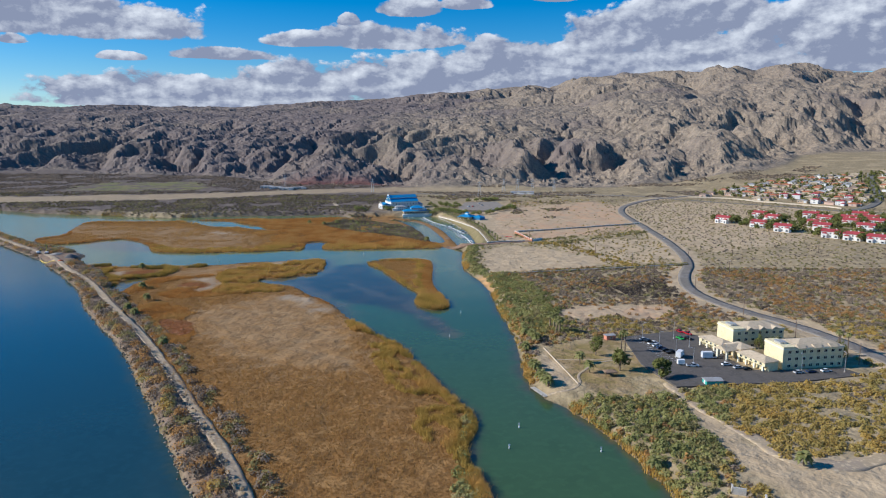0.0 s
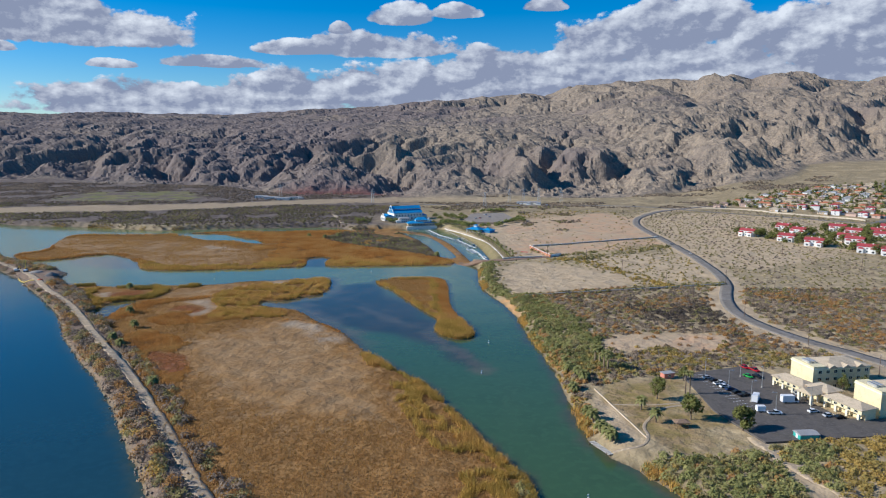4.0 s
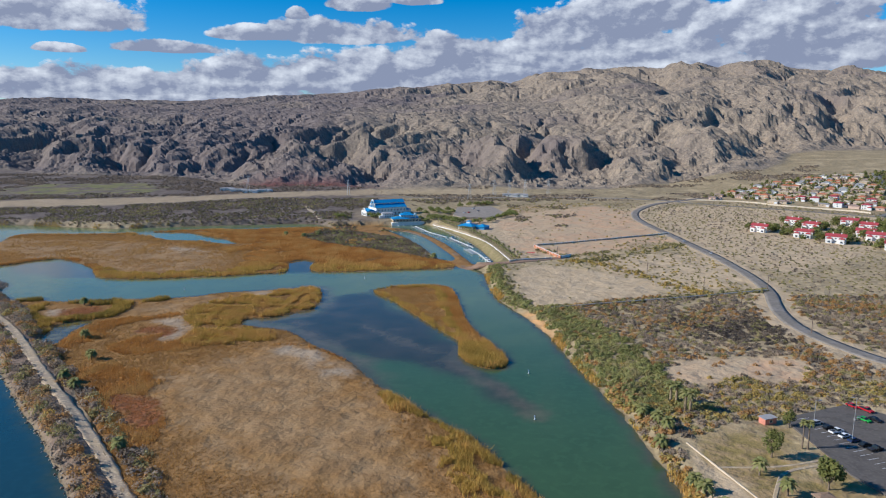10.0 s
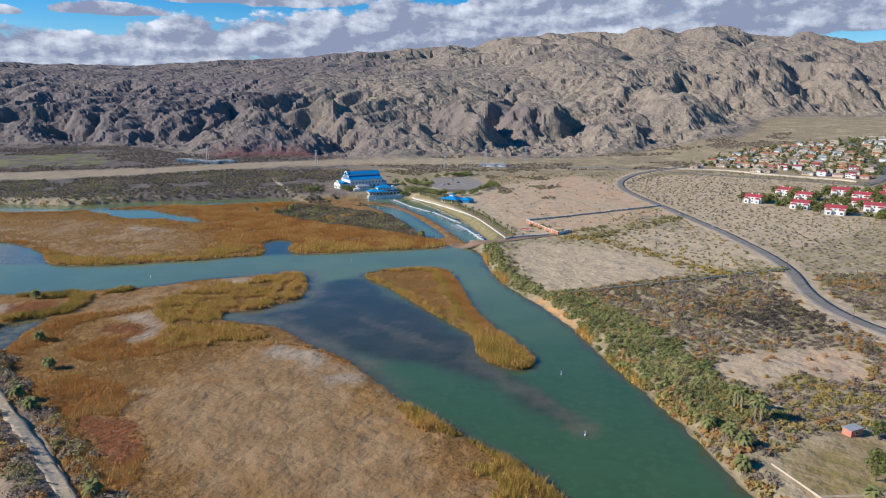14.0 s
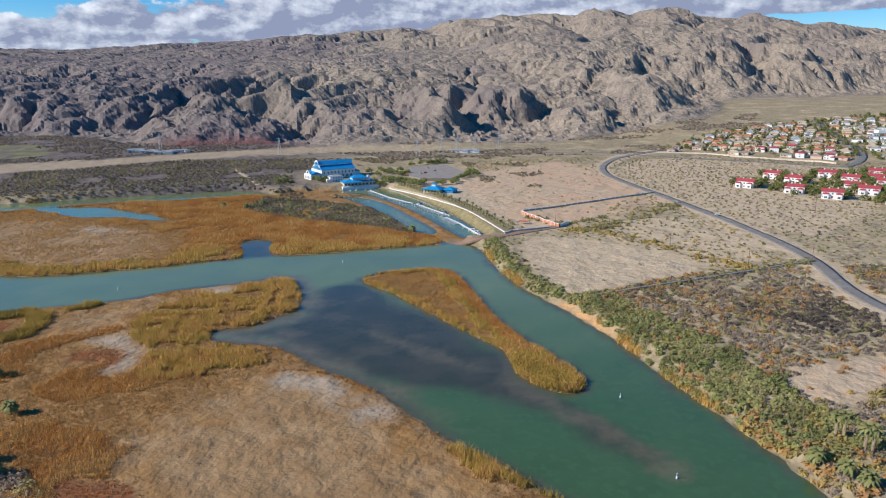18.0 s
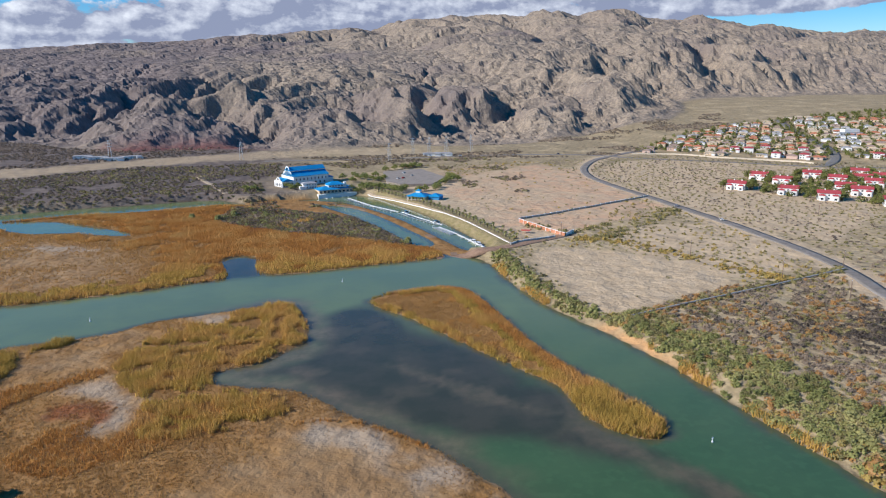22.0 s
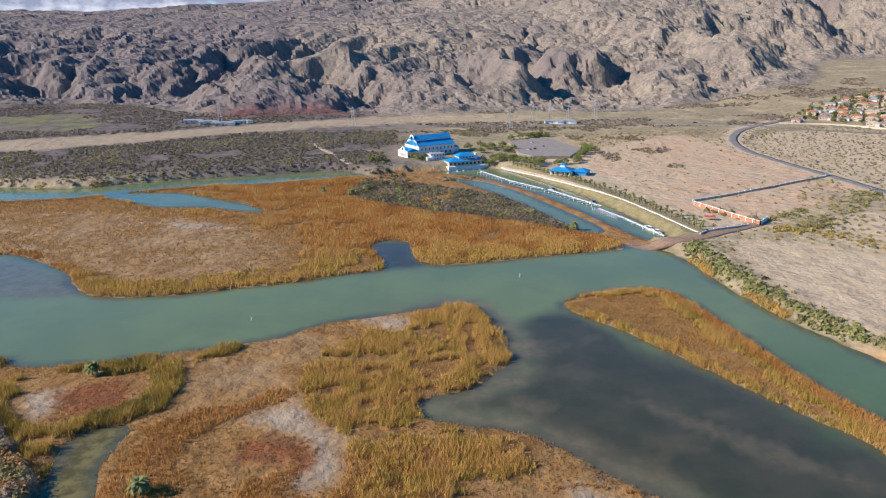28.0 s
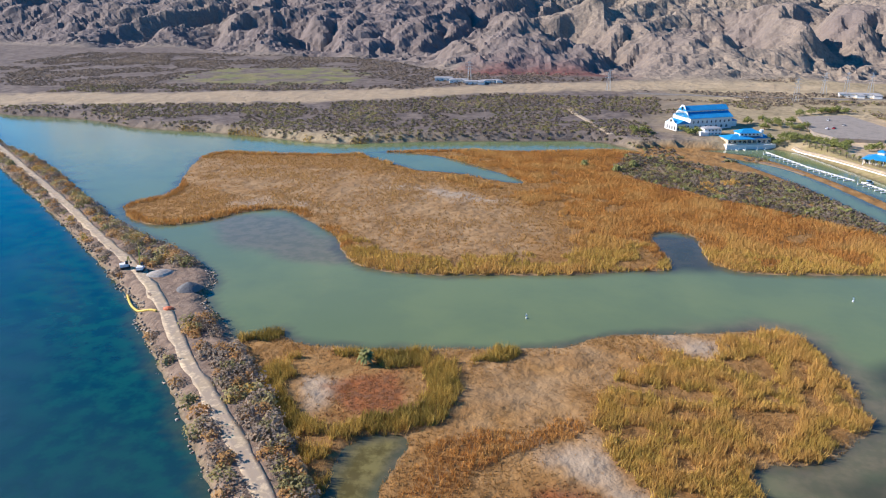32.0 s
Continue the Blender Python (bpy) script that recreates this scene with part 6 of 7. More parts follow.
def palm(high, seed, label, skirt=0.3, fronds=34, reach=2.0, name="palm_tree", group="palm trees"):
    r = np.random.default_rng(seed)
    ob = thing(name, label, "palm tree", group)
    bm = bmesh.new()
    bow = r.uniform(-0.2, 0.2)
    tapered(bm, [(0, 0, -0.3), (bow, 0, high * 0.5), (bow * 1.5, 0.05, high)], [0.34, 0.25, 0.2])
    part("trunk", bm, BARK, ob)
    v, f, tones = [], [], []

    def frond(z, a, up, length, width):
        base = np.array([bow * 1.5, 0.05, z])
        out = np.array([math.cos(a), math.sin(a), 0])
        sidev = np.array([-math.sin(a), math.cos(a), 0])
        pts = []
        for i in range(4):
            t = i / 3
            pts.append(base + out * length * (t - 0.12 * t * t) * math.cos(up) + np.array([0, 0, length * (math.sin(up) * t - 0.55 * t * t)]))
        w = [0.1, width, width * 0.8, 0.02]
        at = len(v)
        for p, ww in zip(pts, w):
            v.append(p - sidev * ww - [0, 0, ww * 0.35]), v.append(p), v.append(p + sidev * ww - [0, 0, ww * 0.35])
        for i in range(3):
            for k in range(2):
                q = at + i * 3 + k
                f.append((q, q + 1, q + 4)), f.append((q, q + 4, q + 3))
        tones.extend([r.uniform(0.1, 1)] * 12)

    for k in range(fronds):
        frond(high, k * 2.4 + r.uniform(-0.3, 0.3), r.uniform(-0.35, 1.15), reach * r.uniform(0.8, 1.15), reach * 0.17)
    leaf_mesh("crown", np.array(v), np.array(f), tones, PALM_LEAF, ob)
    if skirt:
        v, f, tones = [], [], []
        for k in range(26):
            frond(high - r.uniform(0, skirt * high * 0.6), k * 2.4, -1.35, skirt * high * 0.6 + 0.4, 0.3)
        leaf_mesh("skirt", np.array(v), np.array(f), tones, PALM_SKIRT, ob)
    return ob


def put(ob, x, y, turn=0, z=None, scale=1.0):
    ob.matrix_world = pose(x, y, gz(x, y) if z is None else z, 0, 0, turn) @ Matrix.Scale(scale, 4)
    return ob


FAMILIES = {}


def again(ob, x, y, turn=0, z=None):
    """One more of a thing, with its parts, sharing the meshes."""
    if ob.name not in FAMILIES:
        FAMILIES[ob.name] = (ob, *ob.children_recursive)
    made = {}
    for o in FAMILIES[ob.name]:
        made[o] = o.copy()
        scene.collection.objects.link(made[o])
        made[o].parent = made.get(o.parent)
    made[ob].matrix_world = pose(x, y, gz(x, y) if z is None else z, 0, 0, turn)
    return made[ob]


put(tree(9.5, 6.5, 11, "open green shade tree on the park lawn"), 99, 267.6)
put(tree(10.5, 8.5, 12, "dense dark green tree in the park"), 107, 247.5)
put(tree(9.2, 8.5, 13, "round bright green tree by the lot", leaves=1400), 123, 237.5)
put(tree(7.3, 4.5, 14, "slim pale tree at the edge of the lot"), 116, 291)
big = put(palm(7.8, 21, "tall shaggy fan palm with a dry skirt", 0.6, 64, 3.3), 80.5, 315)
for x, y, a in ((82.6, 314, 50), (83.5, 306, 110), (85.2, 305.2, 200)):
    again(big, x, y, a)
small = put(palm(3.8, 22, "short leafy fan palm on the river bank", 0.0, 70, 3.5), 68.5, 252)
for x, y, a in ((71, 236, 30), (73.5, 227.5, 75), (66, 279, 120), (66.5, 304, 190), (71.8, 290, 240), (69.6, 246, 20), (72.5, 231, 300), (70, 296, 80)):
    again(small, x, y, a)
slim = put(palm(9.6, 23, "slim tall palm on the park lawn", 0.12, 40, 2.4), 112.1, 273.8)
again(slim, 113.8, 273.2, 90)
date = put(palm(4.6, 24, "feathery date palm in a ringed bed", 0.1, 60, 3.4), 90.2, 256.4)
again(date, 93, 243.9, 70)
again(small, 150, 158, 40)
again(small, 103.5, 158, 10)
for x, y, a in ((-179, 372, 0), (-175, 341, 60), (-166, 332, 120), (-121, 276, 200), (-199, 405, 30), (-236, 475, 300)):
    again(small, x, y, a)
for x, y, a in ((-176, 766, 0), (-155, 753, 60), (-144, 771, 120), (-20, 640, 90)):
    again(small, x, y, a)
hotel_tree = put(tree(8.5, 5, 15, "dark green tree between the hotel wings", leaves=600, group="trees by the hotel"), 184, 276)
for x, y, a in ((188, 279, 40), (180, 281, 80), (213, 268, 120), (216, 275, 10)):
    again(hotel_tree, x, y, a)
for x, y, a in ((218, 281, 0), (221, 279, 70), (219, 284, 140)):
    again(slim, x, y, a)

# park furniture: kerb, path, dock, shelter, kiosk, shed
bm = bmesh.new()
flat_bar(bm, (75, 279), (86.5, 229), 0.4, 1.5, gz(80, 255) + 0.4)
tagged(part("park_kerb", bm, plain("pale_kerb", (0.62, 0.51, 0.36), 0.8)), "long low pale masonry kerb across the park", "kerb", kind="structure")
strip("park_path", [(73, 222), (83, 221), (88, 231), (87, 240), (93, 250), (98, 258), (112, 262)], 1.3, 0.08, DIRT, "winding pale concrete path through the park", "path")
strip("park_walk", [(78, 262), (92, 261), (104, 262), (116, 266)], 1.0, 0.08, DIRT, "straight pale concrete walk across the lawn", "path")
dock = thing("dock", "small grey timber dock on the channel", "dock")
for k in range(10):
    bm = bmesh.new()
    t = k / 9
    flat_bar(bm, (66.2 + 4.9 * t, 230.4 - 9.6 * t), (68.4 + 4.9 * t, 231.4 - 9.6 * t), 0.98, 0.55, 0.68)
    part("plank", bm, CONCRETE, dock)
for x, y in ((66, 230), (68.4, 231.2), (70.7, 221.4), (73.3, 222.2)):
    bm = bmesh.new()
    cyl(bm, x, y, -1.5, 1.0, 0.14, 0.14)
    part("pile", bm, POLE_WOOD, dock)
shelter = thing("picnic_shelter", "low brown timber picnic shelter on the lawn", "shelter")
bm = bmesh.new()
hip(bm, -2.6, -1.6, 2.6, 1.6, 2.1, 0.7, 0.3)
part("roof", bm, WOOD, shelter)
for sx in (-2.3, 2.3):
    for sy in (-1.3, 1.3):
        bm = bmesh.new()
        box(bm, sx - 0.1, sy - 0.1, -0.3, sx + 0.1, sy + 0.1, 1.9)
        part("post", bm, WOOD, shelter)
bm = bmesh.new()
box(bm, -1.2, -0.4, 0.68, 1.2, 0.4, 0.75)
part("table", bm, WOOD, shelter)
put(shelter, 101.5, 240, 10)
kiosk = thing("kiosk", "small salmon red block kiosk with a pale roof", "kiosk")
bm = bmesh.new()
box(bm, -2.6, -1.6, -0.3, 2.6, 1.6, 2.3)
part("wall", bm, plain("salmon_block", (0.62, 0.25, 0.17), 0.9), kiosk)
bm = bmesh.new()
box(bm, -2.9, -1.9, 2.3, 2.9, 1.9, 2.5)
part("roof", bm, GREY_ROOF, kiosk)
window(kiosk, 0, -1.61, 1.3, 0, 1.2, 0.9)
put(kiosk, 110, 295, 20)
shed = thing("pump_shed", "long low shed with a teal wall and pale roof", "shed")
bm = bmesh.new()
box(bm, -3.5, -2.2, -0.3, 3.5, 2.2, 2.3)
part("wall", bm, TEAL, shed)
bm = bmesh.new()
hip(bm, -3.5, -2.2, 3.5, 2.2, 2.35, 0.5, 0.3, gable=True)
part("roof", bm, GREY_ROOF, shed)
bm = bmesh.new()
box(bm, -3.56, -0.6, 0, -3.5, 0.6, 2.0)
part("door", bm, WHITE_PAINT, shed)
put(shed, 143, 231, 8)
ruin = thing("ruined_wall", "broken pale concrete block walls among the brush", "ruin")
for a in ((0, 0, 4, 0.5, 2.2), (0, 0, 0.5, 3, 1.8), (7, -3, 9.5, -2.5, 1.4), (9, -3, 9.5, 0, 1.6)):
    bm = bmesh.new()
    box(bm, a[0], a[1], -0.4, a[2], a[3], a[4])
    part("wall_piece", bm, CONCRETE, ruin)
put(ruin, 121, 138, -15)


# ---- the marina: hall, restaurant, clubhouse, docks ----
def round_window(parent, x, y, z, turn, r):
    bm = bmesh.new()
    bmesh.ops.create_cone(bm, cap_ends=True, segments=16, radius1=r, radius2=r, depth=0.16, matrix=Matrix.Rotation(math.pi / 2, 4, "X"))
    ob = part("round_window", bm, GLASS, parent)
    ob.matrix_local = pose(x, y, z, 0, 0, turn)
    return ob


def gable_wall(bm, x, y0, y1, z0, profile, thick=0.5):
    """An end wall whose top follows a profile of (share of width, height)."""
    a = [(x, y0 + (y1 - y0) * s, h) for s, h in profile]
    pts = [(x, y0, z0), *a, (x, y1, z0)]
    f = [bm.verts.new(p) for p in pts]
    b = [bm.verts.new((p[0] - thick, p[1], p[2])) for p in pts]
    bm.faces.new(f), bm.faces.new(b[::-1])
    for i in range(len(f)):
        k = (i + 1) % len(f)
        bm.faces.new((f[k], f[i], b[i], b[k]))
    bmesh.ops.recalc_face_normals(bm, faces=bm.faces)


hall = building("event_hall", "large white stucco hall with a bright blue metal roof", "hall", -95, 893, 28)
bm = bmesh.new()
box(bm, 0, 0, -2, 40, 24, 9.4)
part("wall", bm, WHITE, hall)
bm = bmesh.new()
hip(bm, 0, -0.4, 40, 24.4, 9.5, 6.2, 0.5, gable=True)
part("lower_roof", bm, BLUE_ROOF, hall)
bm = bmesh.new()
box(bm, 0.5, 7.2, 11, 39.5, 16.8, 14.6)
part("clerestory", bm, WHITE, hall)
bm = bmesh.new()
hip(bm, 0, 6.8, 40, 17.2, 14.7, 3.4, 0.6, gable=True)
part("upper_roof", bm, BLUE_ROOF, hall)
bm = bmesh.new()
gable_wall(bm, 0, -0.8, 24.8, -2, [(0, 9.6), (0.12, 10.6), (0.2, 13.2), (0.3, 14.2), (0.36, 17.2), (0.42, 18.6), (0.5, 19.2), (0.58, 18.6), (0.64, 17.2), (0.7, 14.2), (0.8, 13.2), (0.88, 10.6), (1, 9.6)])
part("gable_end", bm, WHITE, hall)
round_window(hall, -0.55, 12, 16, 90, 1.5)
for k in range(9):
    window(hall, 3.2 + k * 4.2, -0.01, 6.2, 0, 1.3, 2.0, WHITE_PAINT)
for k in range(7):
    window(hall, 5 + k * 5, -0.01, 2.2, 0, 1.8, 2.2, WHITE_PAINT)
for k in range(10):
    window(hall, 3 + k * 3.7, 7.19, 13.2, 0, 1.6, 0.9, WHITE_PAINT)
bm = bmesh.new()
box(bm, -13, -1, -2, -0.6, 15, 5.6)
part("annex_wall", bm, WHITE, hall)
bm = bmesh.new()
hip(bm, -13, -1, -0.6, 15, 5.7, 2.6, 0.4, gable=True)
part("annex_roof", bm, BLUE_ROOF, hall)
bm = bmesh.new()
gable_wall(bm, -13, -1.5, 15.5, -2, [(0, 5.8), (0.2, 6.4), (0.32, 8.2), (0.42, 9.4), (0.5, 9.8), (0.58, 9.4), (0.68, 8.2), (0.8, 6.4), (1, 5.8)])
part("annex_gable", bm, WHITE, hall)
round_window(hall, -13.6, 7, 7.6, 90, 1.2)
for k in range(4):
    window(hall, -11.4 + 3 * k, -1.01, 2.4, 0, 1.6, 3.2, WHITE_PAINT)
    window(hall, -13.52, 1 + 3.6 * k, 2.2, -90, 1.6, 3.0, WHITE_PAINT)
bm = bmesh.new()
hip(bm, 40.2, 4, 48, 20, 5.2, 2.2, 0.4)
part("side_roof", bm, BLUE_SHADE, hall)
bm = bmesh.new()
box(bm, 40, 4, -2, 48, 20, 5)
part("side_wall", bm, WHITE, hall)

rest = building("restaurant", "two-tier waterfront restaurant with blue hipped roofs", "restaurant", -72, 850, 16, z=3.0)
bm = bmesh.new()
box(bm, -1.5, -3.2, -4, 37, 14, 0.5)
part("terrace", bm, WHITE, rest)
bm = bmesh.new()
box(bm, 0.5, 0, 0.4, 34, 13, 4.6)
part("wall", bm, TAN_WALL, rest)
bm = bmesh.new()
hip(bm, 0, -2.4, 20, 13, 4.7, 2.6, 0.8)
part("lower_roof", bm, BLUE_ROOF, rest)
bm = bmesh.new()
hip(bm, 21.8, 1, 36, 13, 4.7, 2.4, 0.8)
part("side_roof", bm, BLUE_ROOF, rest)
bm = bmesh.new()
box(bm, 10.5, 2, 6, 26, 11.5, 8.4)
part("upper_wall", bm, WHITE, rest)
bm = bmesh.new()
hip(bm, 10.5, 2, 26, 11.5, 8.5, 2.8, 0.9)
part("upper_roof", bm, BLUE_ROOF, rest)
bm = bmesh.new()
cyl(bm, 27.5, 3.4, 0.4, 10.6, 1.5, 1.5, 14)
part("tower", bm, WHITE, rest)
for k in range(9):
    window(rest, 2.2 + k * 3.8, -0.01, 2.3, 0, 2.2, 2.0, WHITE_PAINT)
for k in range(5):
    window(rest, 12 + k * 3, 1.99, 7.3, 0, 1.5, 1.1, WHITE_PAINT)
for k in range(14):
    bm = bmesh.new()
    box(bm, -1.4 + k * 2.9, -3.15, 0.5, -1.3 + k * 2.9, -3.05, 1.5)
    part("rail_post", bm, WHITE_PAINT, rest)
for z in (0.95, 1.45):
    bm = bmesh.new()
    box(bm, -1.4, -3.14, z, 36.4, -3.06, z + 0.07)
    part("rail", bm, WHITE_PAINT, rest)

villa = building("boat_house", "white two-storey boat house with a pale flat roof", "house", -86, 872, 18)
bm = bmesh.new()
box(bm, 0, 0, -1.5, 14, 8, 5.4)
part("wall", bm, WHITE, villa)
bm = bmesh.new()
hip(bm, 0, 0, 14, 8, 5.5, 1.3, 0.5)
part("roof", bm, GREY_ROOF, villa)
bm = bmesh.new()
box(bm, -4, -2, -1.5, 3, 2.5, 3)
part("porch", bm, WHITE, villa)
for k in range(4):
    window(villa, 4 + 2.8 * k, -0.01, 4.1, 0, 1.2, 1.1, WHITE_PAINT)
    window(villa, 4 + 2.8 * k, -0.01, 1.4, 0, 1.2, 1.2, WHITE_PAINT)

club = building("clubhouse", "low cream clubhouse with bright blue hipped roofs", "clubhouse", 4, 792, -32)
bm = bmesh.new()
box(bm, 0, 0, -3, 17, 13, 3.8)
part("wall", bm, TAN_WALL, club)
bm = bmesh.new()
hip(bm, 0, -1.5, 17, 13, 3.9, 3.0, 0.9)
part("roof", bm, BLUE_ROOF, club)
bm = bmesh.new()
box(bm, 6.5, 4.2, 5.5, 10.5, 8, 8.2)
part("cupola", bm, WHITE, club)
bm = bmesh.new()
hip(bm, 6.5, 4.2, 10.5, 8, 8.3, 1.2, 0.4)
part("cupola_roof", bm, BLUE_ROOF, club)
bm = bmesh.new()
box(bm, 18, 5, -3, 28, 16, 3.4)
part("annex_wall", bm, BLUE_SHADE, club)
bm = bmesh.new()
hip(bm, 17.6, 5, 28, 16, 3.5, 2.4, 0.7)
part("annex_roof", bm, BLUE_ROOF, club)
for k in range(5):
    window(club, 2 + 3.2 * k, -0.01, 2.0, 0, 2.0, 2.0, WHITE_PAINT)
    bm = bmesh.new()
    box(bm, 0.2 + 3.9 * k, -1.9, -2, 0.5 + 3.9 * k, -1.6, 3.8)
    part("porch_post", bm, WHITE_PAINT, club)

DECK = plain("dock_deck", (0.72, 0.71, 0.68), 0.7, spread_=0.08)


def floating_dock(line, finger, gap, side):
    ob = thing("floating_dock", "white floating dock with finger slips in the marina", "dock", "docks of the marina")
    p = np.array(line, float)
    for a, b in zip(p[:-1], p[1:]):
        bm = bmesh.new()
        flat_bar(bm, tuple(a), tuple(b), 1.3, 0.05, 0.5)
        part("deck", bm, DECK, ob)
        d = (b - a) / np.hypot(*(b - a))
        nrm = np.array([-d[1], d[0]]) * side
        for k in range(int(np.hypot(*(b - a)) / gap)):
            q = a + d * (k + 0.5) * gap
            bm = bmesh.new()
            flat_bar(bm, tuple(q), tuple(q + nrm * finger), 0.7, 0.08, 0.46)
            part("finger", bm, DECK, ob)
            bm = bmesh.new()
            e = q + nrm * finger
            cyl(bm, e[0], e[1], -1.5, 2.2, 0.14, 0.12, 6)
            part("mooring_post", bm, WHITE_PAINT, ob)
    return ob


floating_dock([(28, 621), (20, 663)], 3.2, 12.0, 1)
floating_dock([(20, 664), (12, 692)], 6.0, 2.4, 1)
floating_dock([(16, 699), (5, 728), (-6, 758)], 6.5, 5.0, 1)
floating_dock([(-9, 761), (-28, 796), (-45, 842)], 6.5, 5.0, 1)
floating_dock([(-69, 847), (-54, 853), (-39, 857)], 4.5, 6.0, -1)


def boat(x, y, turn, ln, label, cabin=True):
    ob = thing("motor_boat", label, "boat", "boats in the marina")
    bm = bmesh.new()
    prof = [(-ln / 2, 1.0), (-ln * 0.1, 1.15), (ln * 0.25, 0.95), (ln / 2, 0.05)]
    low = [bm.verts.new((px, s * w * 0.75, -0.2)) for s in (-1, 1) for px, w in (prof if s < 0 else prof[::-1])]
    top = [bm.verts.new((px, s * w * 1.15, 0.95 + 0.12 * max(0, px))) for s in (-1, 1) for px, w in (prof if s < 0 else prof[::-1])]
    bm.faces.new(low[::-1]), bm.faces.new(top)
    for i in range(len(low)):
        k = (i + 1) % len(low)
        bm.faces.new((low[i], low[k], top[k], top[i]))
    bmesh.ops.recalc_face_normals(bm, faces=bm.faces)
    part("hull", bm, WHITE_PAINT, ob)
    if cabin:
        bm = bmesh.new()
        box(bm, -ln * 0.15, -0.85, 0.9, ln * 0.18, 0.85, 1.9)
        part("windshield", bm, GLASS, ob)
        bm = bmesh.new()
        box(bm, -ln * 0.3, -1.0, 2.0, ln * 0.12, 1.0, 2.1)
        part("canopy", bm, BLUE_SHADE if ln < 7 else WHITE_PAINT, ob)
    ob.matrix_world = pose(x, y, 0.05, 0, 0, turn)
    return ob


boat(24.8, 637, 100, 9, "white cabin cruiser tied to the marina dock")
boat(26.4, 629, 100, 8, "white motor boat with a pale canopy")
boat(13.5, 709, 20, 6, "small white motor boat with a blue canopy")
boat(-3, 755, 20, 6, "small white motor boat in a slip")

# promenade, palms, lawn, car parks
prom = [(44.5, 612), (38, 660), (29, 709), (16, 752), (1, 794), (-13, 828), (-24, 851)]
strip("promenade", prom, 1.6, 0.1, DIRT, "pale concrete promenade above the marina", "path")
strip("sea_wall", [(p[0] - 1.6, p[1] - 0.6) for p in prom], 0.3, 0.4, WHITE, "low white wall along the promenade", "wall")
prom_palm = palm(3.4, 31, "small fan palm in the promenade row", 0.35, 30, 2.0, group="palms of the promenade")
p = rounded(prom, 2, False)
cum = np.concatenate([[0], np.cumsum(np.hypot(*np.diff(p, axis=0).T))])
spots = [(np.interp(s, cum, p[:, 0]) + 3.2, np.interp(s, cum, p[:, 1]) + 1) for s in np.arange(4, cum[-1] - 4, 6.2)]
put(prom_palm, *spots[0])
for k, (x, y) in enumerate(spots[1:]):
    again(prom_palm, x, y, 47 * k)
for k, s in enumerate(np.arange(8, cum[-1] - 60, 13)):
    again(prom_palm, np.interp(s, cum, p[:, 0]) + 8 + 2 * math.sin(k), np.interp(s, cum, p[:, 1]) + 3, 31 * k)
CLUB_LOT_Z = paved("club_lot", [(4, 968), (50, 985), (64, 905), (40, 862), (8, 866), (-2, 890)], plain("grey_lot", (0.30, 0.255, 0.205), 0.9, spread_=0.15, size=6), 0.05, "pale grey paved car park by the marina")
lot_tree = tree(6.5, 8.5, 41, "yellow green shade tree by the marina", leaves=420, mat=foliage("yellow_leaf", [(0.20, 0.22, 0.06), (0.28, 0.29, 0.09), (0.36, 0.33, 0.12)]), group="trees of the marina")
put(lot_tree, -22, 918)
for k, (x, y) in enumerate([(-14, 912), (-8, 906), (-2, 914), (-9, 852), (-5, 846), (-1, 838), (2, 829), (6, 838), (10, 846), (21, 834), (28, 838), (39, 840), (44, 850), (52, 868), (58, 880), (62, 893), (66, 905), (70, 918), (-28, 925), (-35, 905), (30, 990), (45, 1000), (-92, 876), (-97, 873), (-101, 880), (-40, 862), (-34, 858), (-30, 864), (-26, 858), (-20, 862), (-16, 856), (-12, 860), (-24, 868), (0, 846), (-44, 930), (-20, 930), (-30, 940), (-8, 936), (60, 884), (66, 892), (72, 905), (74, 895), (34, 990), (40, 995), (50, 992), (20, 985), (8, 975), (-140, 876), (-132, 872)]):
    again(lot_tree, x, y, 61 * k)
for x, y, paint in ((-20, 885, "white"), (-14, 883, "silver"), (-9, 881, "black"), (12, 905, "white"), (18, 908, "red"), (25, 950, "white"), (-5, 884, "dark blue"), (30, 925, "silver")):
    car(x, y, 60, paint, "car", z=gz(x, y) + 0.05 if x < 4 else CLUB_LOT_Z)
BROWN_EARTH = plain("brown_earth", (0.27, 0.18, 0.115), 0.95, spread_=0.3, size=2)
barrier = thing("earth_berm", "low brown earth berm between two channels", "berm")
q = rounded([(-64, 812), (-44, 793), (-28, 759), (-12, 710), (0, 660), (6, 622), (4, 603)], 2, False)
for a, b in zip(q[:-1], q[1:]):
    bm = bmesh.new()
    flat_bar(bm, tuple(a), tuple(b), 4.0 + 0.8 * math.sin(a[1]), -0.5, 0.42 + 0.12 * math.sin(a[1] * 2))
    part("berm", bm, BROWN_EARTH, barrier)
strip("dam", [(-8, 602), (8, 600), (24, 597), (38, 601), (60, 612), (92, 628)], 9, 0.2, plain("brown_dam_earth", (0.30, 0.19, 0.12), 0.95, spread_=0.25, size=2), "brown earth dam road closing the lagoon", "dam")


